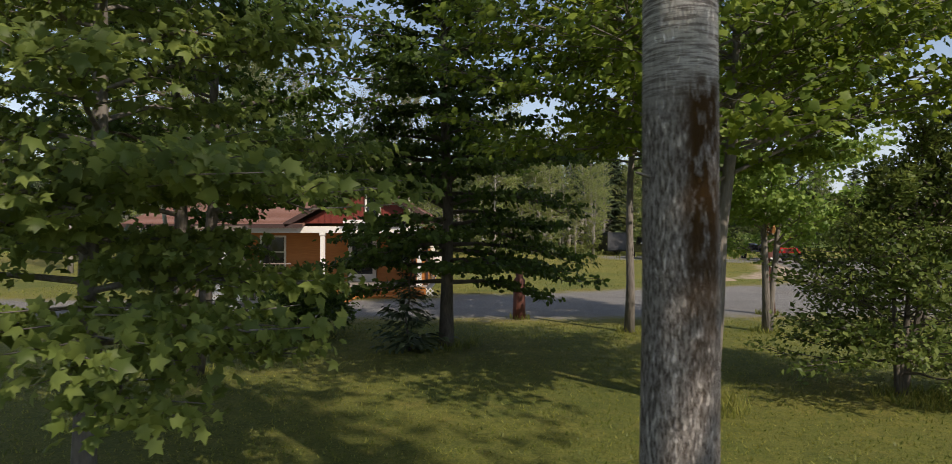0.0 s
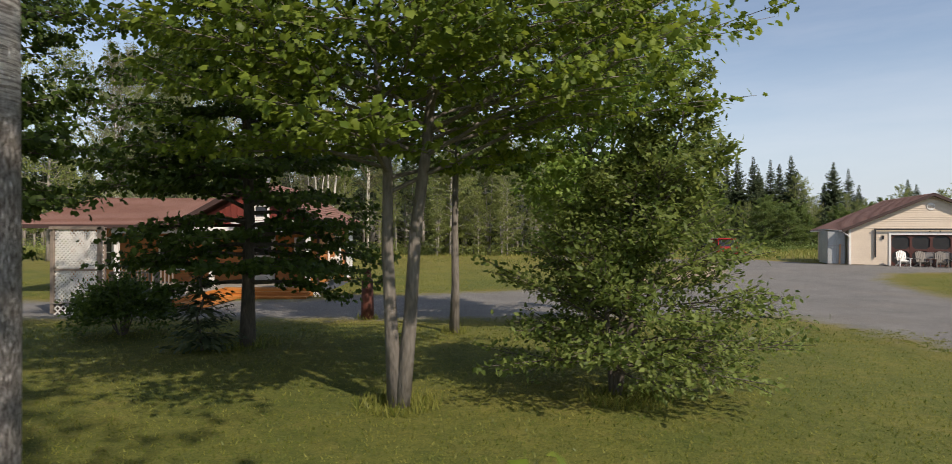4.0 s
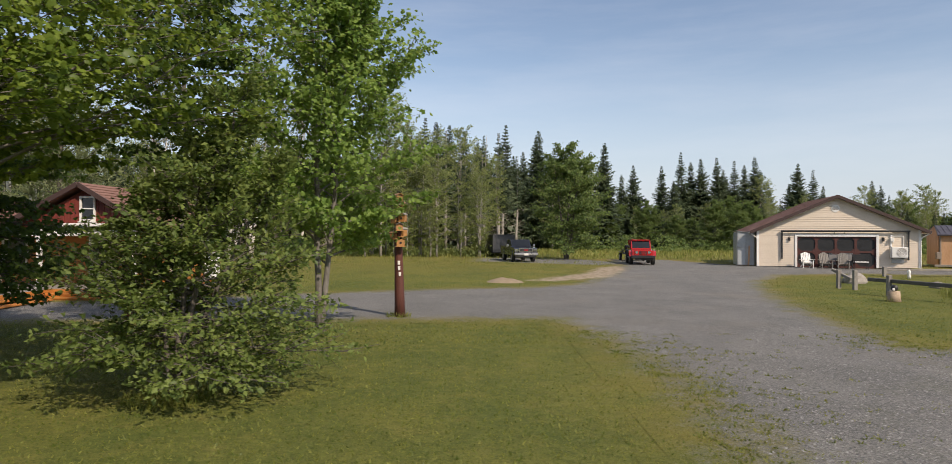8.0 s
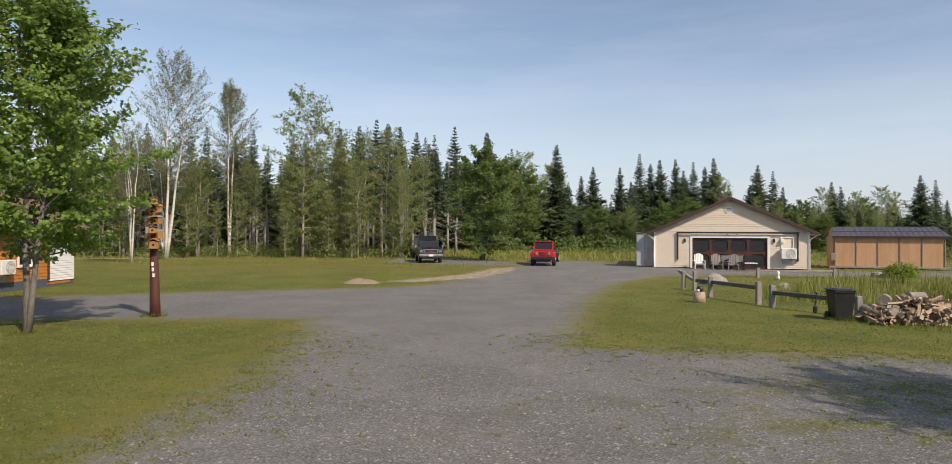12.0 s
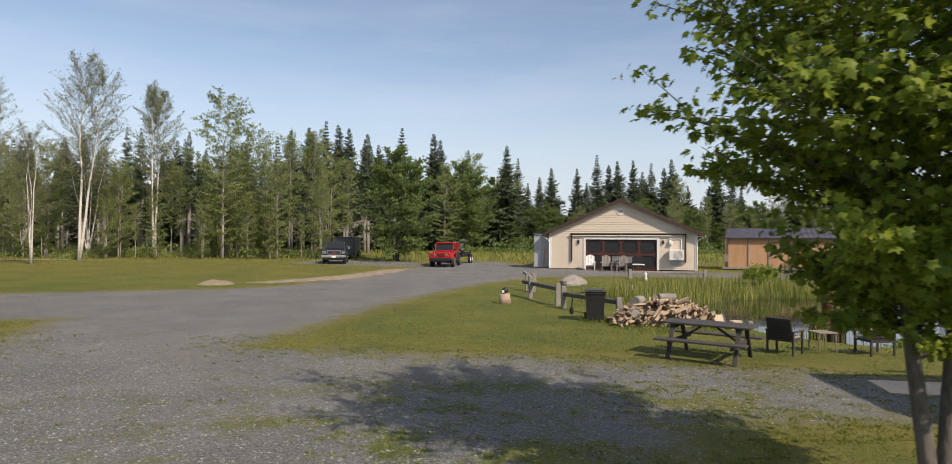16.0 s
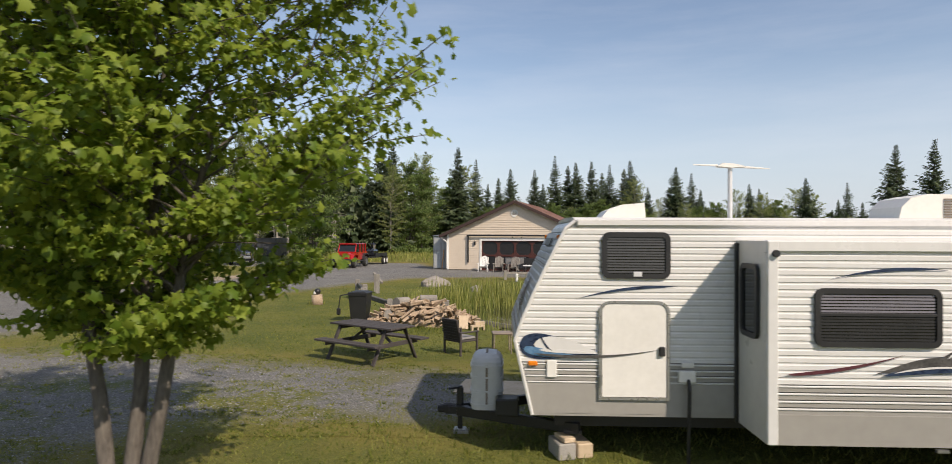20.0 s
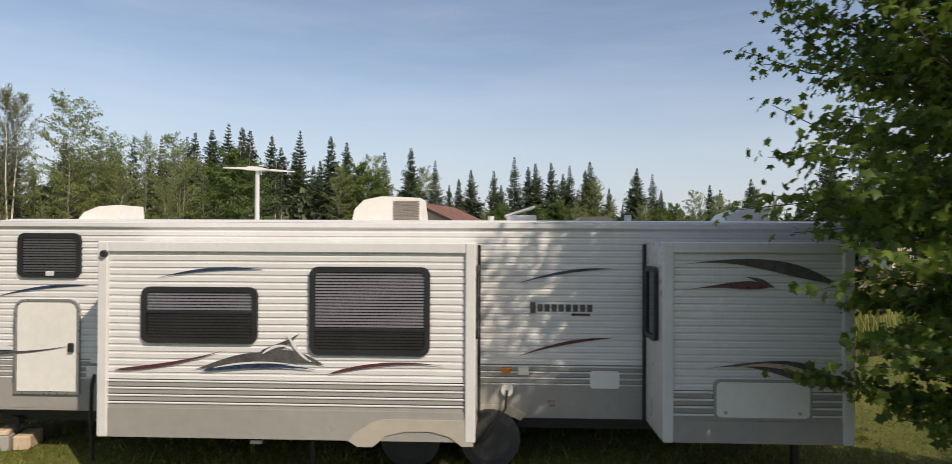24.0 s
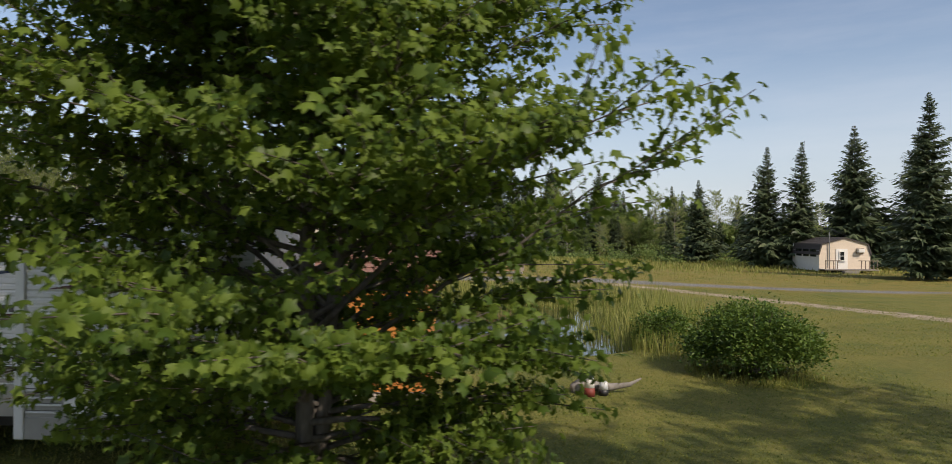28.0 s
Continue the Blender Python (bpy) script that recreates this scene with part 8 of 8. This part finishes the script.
ch = thing("outdoor_stove", "rusty iron garden stove with a tall chimney", "outdoor stove", 16.65, 16.75, gz(16.6, 16.7), 10)
ch.scale = (1.15, 1.15, 1.0)
part("firebox", Shape().lathe([(0.30, 0.12), (0.36, 0.16), (0.36, 0.62), (0.37, 0.66), (0.32, 0.80), (0.20, 0.90), (0.11, 0.95)], 0, 0, 22), M_RUST, ch, "rusty round firebox", True)
sc = Shape()
for i in range(10):
    a = radians(i * 36)
    sc.box(0.372 * math.cos(a), 0.372 * math.sin(a), 0.40, 0.02, 0.16, 0.40, 0.004, Matrix.Rotation(a, 3, "Z"))
part("mesh_screen", sc, M_BLACK, ch)
part("chimney", Shape().tube([(0, 0, 0.92), (0, 0, 1.62)], [0.11, 0.105], 16), M_RUST, ch, smooth=True)
part("chimney_cap", Shape().lathe([(0.10, 1.60), (0.12, 1.64), (0.12, 1.70), (0.19, 1.71), (0.18, 1.74), (0.05, 1.78)], 0, 0, 16), M_STEEL, ch, "pale metal chimney cap")
for i in range(4):
    a = radians(45 + i * 90)
    part("leg", Shape().beam((0.28 * math.cos(a), 0.28 * math.sin(a), 0.16), (0.34 * math.cos(a), 0.34 * math.sin(a), 0.0), 0.05, 0.05), M_RUST, ch)


def slat_chair(local_x, local_y, matr, label, rz=0, cushions=False):
    p = on_garage(local_x, local_y)
    c = thing("adirondack_chair", label, "chair", p.x, p.y, gz(p.x, p.y), GRZ + rz, "chairs before the garage")
    for i in range(6):
        h = 0.78 - abs(i - 2.5) * 0.05
        part("back_slat", Shape().box(-0.25 + i * 0.10, 0.28, 0.32 + h / 2, 0.085, 0.025, h, 0.006, Matrix.Rotation(radians(-18), 3, "X")), matr, c)
    for i in range(5):
        part("seat_slat", Shape().box(0, -0.25 + i * 0.105, 0.36 - i * 0.025, 0.56, 0.09, 0.025, 0.005), matr, c)
    for sx in (-1, 1):
        part("arm", Shape().box(sx * 0.34, -0.05, 0.56, 0.13, 0.70, 0.03, 0.01), matr, c)
        part("leg", Shape().box(sx * 0.31, -0.30, 0.28, 0.05, 0.10, 0.56, 0.006), matr, c)
        part("leg", Shape().beam((sx * 0.29, 0.42, 0.02), (sx * 0.29, -0.3, 0.33), 0.04, 0.11), matr, c)
    if cushions:
        part("cushion", Shape().box(0, -0.02, 0.40, 0.52, 0.5, 0.08, 0.03), M_WHITE, c, "white cushion")
    return c


slat_chair(-1.85, -1.0, M_WHITE, "white slatted garden chair before the garage", 5, True)
slat_chair(-0.75, -1.1, M_GREYW, "weathered grey adirondack chair before the garage", 8)
slat_chair(0.30, -1.1, M_GREYW, "weathered grey adirondack chair before the garage", -8)
p = on_garage(-0.2, -0.9)
tb_ = thing("side_table", "small reddish wooden table between two chairs", "table", p.x, p.y, gz(p.x, p.y), GRZ)
part("tabletop", Shape().box(0, 0, 0.5, 0.5, 0.4, 0.03, 0.006), M_LOG, tb_)
for sx in (-1, 1):
    for sy in (-1, 1):
        part("leg", Shape().box(sx * 0.2, sy * 0.15, 0.25, 0.04, 0.04, 0.5), M_LOG, tb_)
p = on_garage(1.35, -1.0)
bc = thing("garden_bench", "dark metal bench with striped white cushions", "bench", p.x, p.y, gz(p.x, p.y), GRZ)
part("seat", Shape().box(0, 0, 0.42, 0.85, 0.5, 0.04, 0.01), M_BLACK, bc)
part("cushion", Shape().box(0, -0.02, 0.48, 0.8, 0.48, 0.09, 0.03), M_WHITE, bc, "striped white cushion")
for i in range(4):
    part("stripe", Shape().box(-0.3 + i * 0.2, -0.02, 0.528, 0.07, 0.46, 0.006), M_BLACK, bc)
part("backrest", Shape().box(0, 0.25, 0.72, 0.85, 0.04, 0.5, 0.01), M_BLACK, bc)
for sx in (-1, 1):
    part("leg", Shape().box(sx * 0.4, -0.2, 0.3, 0.04, 0.04, 0.6), M_BLACK, bc)
    part("leg", Shape().box(sx * 0.4, 0.22, 0.3, 0.04, 0.04, 0.6), M_BLACK, bc)
    part("arm", Shape().box(sx * 0.4, 0.0, 0.62, 0.05, 0.5, 0.03), M_BLACK, bc)
for x, h in ((-0.15, 0.95), (0.75, 1.0)):
    p = on_garage(x, -0.45)
    tc_ = thing("folded_chair", "grey folded garden chair standing by the garage door", "chair", p.x, p.y, gz(p.x, p.y), GRZ)
    part("frame", Shape().box(-0.25, 0, h / 2, 0.03, 0.05, h).box(0.25, 0, h / 2, 0.03, 0.05, h).box(0, 0, h, 0.53, 0.05, 0.03), M_STEEL, tc_)
    part("fabric", Shape().box(0, 0, h * 0.6, 0.47, 0.03, h * 0.7, 0.008), M_CUSH, tc_)

# buckets and driftwood on the lawn by the pond
for nm, x, y, rz, h, r, cols_, lab in (("bucket", 30.42, 10.05, 0, 0.34, 0.10, (M_REDW, M_ACW), "red and white tapered plastic marker"), ("bucket", 30.68, 10.12, 30, 0.24, 0.09, (M_BLACK, M_TANK), "black and white plastic marker")):
    b = thing(nm, lab + " on the lawn", "marker", x, y, gz(x, y), rz)
    part("base", Shape().lathe([(r, 0), (r * 0.93, h * 0.45)], 0, 0, 18), cols_[0], b, smooth=True)
    part("top", Shape().lathe([(r * 0.93, h * 0.45), (r * 0.75, h * 0.96), (r * 0.6, h)], 0, 0, 18), cols_[1], b, smooth=True)
dw = Shape()
dw.tube([(-0.4, 0, 0.06), (-0.1, 0.05, 0.12), (0.3, 0, 0.10), (0.62, -0.05, 0.16), (0.82, -0.1, 0.28)], [0.10, 0.10, 0.07, 0.04, 0.012], 8)
dw.tube([(-0.35, 0.1, 0.05), (-0.15, 0.05, 0.22), (-0.05, 0.1, 0.35)], [0.1, 0.08, 0.03], 8)
solid("driftwood", dw, M_GREYW, "grey curved driftwood lying on the lawn", "driftwood", 30.55, 10.3, gz(30.5, 10.3), 0, smooth=True)

# ---- reeds, grass and undergrowth ----
def blades(name, x, y, h, w, foliage, label, category, seed, lean=0.25, z0=None):
    """Upright tapering blades, one mesh."""
    r = np.random.default_rng(seed)
    n = len(x)
    z = ground_z(x, y) if z0 is None else z0
    c = np.stack([x, y, z - 0.02], 1)
    up = unit(np.stack([r.normal(size=n) * lean, r.normal(size=n) * lean, np.ones(n)], 1))
    a = r.random(n) * 6.283
    nrm = np.stack([np.cos(a), np.sin(a), np.zeros(n)], 1)
    s = np.asarray(h)
    k = float(np.mean(w / s))
    me = scattered(name, [(0, 0.5 * k, 0), (0, -0.5 * k, 0), (0.55, -0.38 * k, 0.03), (1.0, 0, 0.16), (0.55, 0.38 * k, 0.03)], c, up, nrm, s, [(0, 1, 2), (0, 2, 4), (4, 2, 3)])
    me.materials.append(foliage)
    return tagged(new(name, me), label, category, kind="stuff")


VR = np.random.default_rng(21)
n = 60000
x, y = VR.uniform(10, 39, n), VR.uniform(11, 34, n)
q = pond_in(x, y)
back = (y > 24.5) | (x > 31)
dens = np.where(back, np.where((q > 0.84) & (q < 1.22), 1.0, 0), np.where((q > 0.95) & (q < 1.13), 0.35, 0)) * (VR.random(n) < 0.6 + 0.4 * np.sin(x * 1.3) * np.sin(y * 1.1 + x))
k = (VR.random(n) < dens) & ~((x > 28.0) & (x < 32.2) & (y < 17.5))
x, y, q, back = x[k], y[k], q[k], back[k]
h = np.where(back, 0.62 + 0.55 * VR.random(len(x)), 0.35 + 0.35 * VR.random(len(x))) * np.where(q > 1.1, 0.6, 1.0)
blades("reeds", x, y, h, 0.022, L_REED, "tall green and tan reeds round the pond", "reeds", 22, 0.12)

n = 300000
x, y = VR.uniform(-27, 37, n), 4.6 + 14 * VR.random(n) ** 1.4
dr = inside(DRIVE, x, y)
k = (dr < -0.15) & (pond_in(x, y) > 1.1) & (VR.random(n) < np.clip(1.15 - (y - 4.6) / 16, 0.2, 1))
blades("lawn_grass", x[k], y[k], 0.03 + 0.045 * VR.random(k.sum()), 0.013, L_GRASS, "short mown lawn grass", "grass", 23, 0.75)
n = 170000
x, y = VR.uniform(-34, 46, n), 14 + 36 * VR.random(n) ** 1.3
k = (inside(DRIVE, x, y) < -0.1) & (inside(EARTH, x, y) < 0) & (pond_in(x, y) > 1.12)
blades("lawn_grass", x[k], y[k], 0.03 + 0.045 * VR.random(k.sum()), 0.022, L_GRASS, "short mown lawn grass further off", "grass", 28, 0.55)
# tufts of grass and weeds creeping into the gravel
n = 15000
x, y = VR.uniform(-6, 16, n), VR.uniform(4.4, 16, n)
dr = inside(DRIVE, x, y)
f = np.array([noise.noise(Vector((a * 0.55, b * 0.8, 3.0))) for a, b in zip(x.tolist(), y.tolist())])
worn = np.exp(-(((x - 10.5) / 6.0) ** 2 + ((y - 7.6) / 3.6) ** 2))
k = (dr > -0.4) & (VR.random(n) < np.clip(np.exp(-np.maximum(dr, 0) / 0.7) * 0.9 + worn * (0.35 + 1.5 * f), 0, 1))
x, y = x[k], y[k]
m = 26
rad = (0.04 + 0.12 * VR.random(len(x)) ** 2).repeat(m)
t, u = VR.random(len(rad)) * 6.283, np.sqrt(VR.random(len(rad)))
x, y = x.repeat(m) + rad * u * np.cos(t) * 1.3, y.repeat(m) + rad * u * np.sin(t)
blades("gravel_weeds", x, y, 0.02 + 0.055 * VR.random(len(x)), 0.013, L_GRASS, "weeds and grass creeping into the gravel", "weeds", 24, 0.7)
# loose stones lying on the gravel
n = 60000
x, y = VR.uniform(-7, 15.5, n), 4.2 + 13 * VR.random(n) ** 1.5
k = inside(DRIVE, x, y) > 0.1 + 0.9 * VR.random(n)
x, y = x[k], y[k]
n = len(x)
a = VR.random(n) * 6.283
stone = ([(-0.5, -0.35, -0.1), (0.45, -0.4, -0.1), (0.5, 0.35, -0.1), (-0.4, 0.45, -0.1), (0.02, 0.05, 0.42)], [(0, 1, 4), (1, 2, 4), (2, 3, 4), (3, 0, 4)])
me = scattered("loose_gravel", stone[0], np.stack([x, y, ground_z(x, y) + 0.008], 1), np.stack([np.cos(a), np.sin(a), 0.3 * VR.normal(size=n)], 1), unit(np.stack([0.25 * VR.normal(size=n), 0.25 * VR.normal(size=n), np.ones(n)], 1)), 0.012 + 0.022 * VR.random(n) ** 2, stone[1])
me.materials.append(M_PEBBLE)
tagged(new("loose_gravel", me), "loose grey crushed stones on the drive", "gravel", kind="stuff")
# taller grass left by the mower round trunks, posts and walls
cx, cy = [], []
for (a, b, r, m) in ((-15.97, 4.33, 0.45, 260), (-21.5, 10.6, 0.5, 300), (-17.65, 13.3, 0.7, 500), (-14.19, 8.95, 0.55, 700), (-13.69, 15.06, 0.3, 200), (-11.2, 9.3, 0.6, 650), (-10.6, 15.19, 0.35, 300), (11.15, 5.15, 0.5, 500),
                     (27.0, 4.05, 0.6, 500), (-9.15, 18.3, 0.35, 350), (-15.98, 17.2, 0.3, 250), (8.4, 24.2, 0.3, 150), (10.95, 19.35, 0.5, 400), (12.75, 18.2, 1.6, 1600), (34.1, 11.9, 1.35, 1500), (-22.4, 12.5, 0.3, 150), (16.65, 16.75, 0.5, 300)):
    t, u = VR.random(m) * 6.283, np.sqrt(VR.random(m)) * r
    cx.append(a + u * np.cos(t))
    cy.append(b + u * np.sin(t))
cx, cy = np.concatenate(cx), np.concatenate(cy)
blades("tall_grass", cx, cy, 0.06 + 0.16 * VR.random(len(cx)) ** 1.6, 0.009, L_GRASS, "long grass tufts left by the mower", "grass", 25, 0.35)
n = 5000
x, y = VR.uniform(13, 27, n), VR.uniform(6.2, 9.6, n)
blades("trailer_grass", x, y, 0.05 + 0.12 * VR.random(n), 0.010, L_GRASS, "uncut grass under the trailer", "grass", 26, 0.4)
# rough meadow beyond the drive
n = 50000
x, y = VR.uniform(-60, 80, n), 44 + 42 * VR.random(n) ** 1.3
k = (inside(DRIVE, x, y) < -0.5) & (VR.random(n) < 0.25 + 0.75 * smooth(50, 64, y))
blades("meadow_grass", x[k], y[k], 0.18 + 0.40 * VR.random(k.sum()) * smooth(48, 66, y[k]), 0.05, L_REED, "rough unmown meadow grass", "grass", 27, 0.3)


def thicket(name, x, y, top, size, foliage, label, seed, n):
    """A mass of undergrowth: leaf clumps heaped to an uneven height."""
    r = np.random.default_rng(seed)
    i = r.integers(0, len(x), n)
    u = r.random(n) ** 0.8
    p = np.stack([x[i] + r.normal(size=n) * 0.8, y[i] + r.normal(size=n) * 0.8, ground_z(x[i], y[i]) + u * top[i]], 1)
    me = scattered(name, LEAF_CLUMP[0], p, unit(r.normal(size=(n, 3)) + np.array([0, 0, 0.2])), unit(r.normal(size=(n, 3)) * 0.7 + np.array([0.3, -0.4, 0.7])), size * (0.5 + r.random(n)), LEAF_CLUMP[1])
    me.materials.append(foliage)
    return tagged(new(name, me), label, "undergrowth", kind="stuff")


r = np.random.default_rng(31)
m = 160
x = np.linspace(-95, 0, m)
thicket("undergrowth", x, 88 + r.normal(size=m) * 1.5, 5.5 + 3.5 * r.random(m), 0.9, L_SPRUCED, "dark dense woodland behind the stand", 32, 26000)
x = np.linspace(-70, -5, m)
thicket("undergrowth", x, 62 + r.normal(size=m) * 2, 0.4 + 1.3 * r.random(m) ** 3, 0.15, L_POPLAR, "low leafy undergrowth at the wood's edge", 33, 30000)
x = np.linspace(-8, 160, 240)
thicket("undergrowth", x, 121 + r.normal(size=240) * 3 - np.clip(x - 60, 0, 100) * 0.12, 3.2 + 3.6 * r.random(240), 0.7, L_WOOD, "green woodland edge beyond the fields", 34, 60000)
x = np.linspace(3, 110, 160)
thicket("undergrowth", x, 86 + r.normal(size=160) * 3, 0.5 + 1.9 * r.random(160) ** 3, 0.24, L_WOOD, "scattered bushes at the field's edge", 35, 26000)
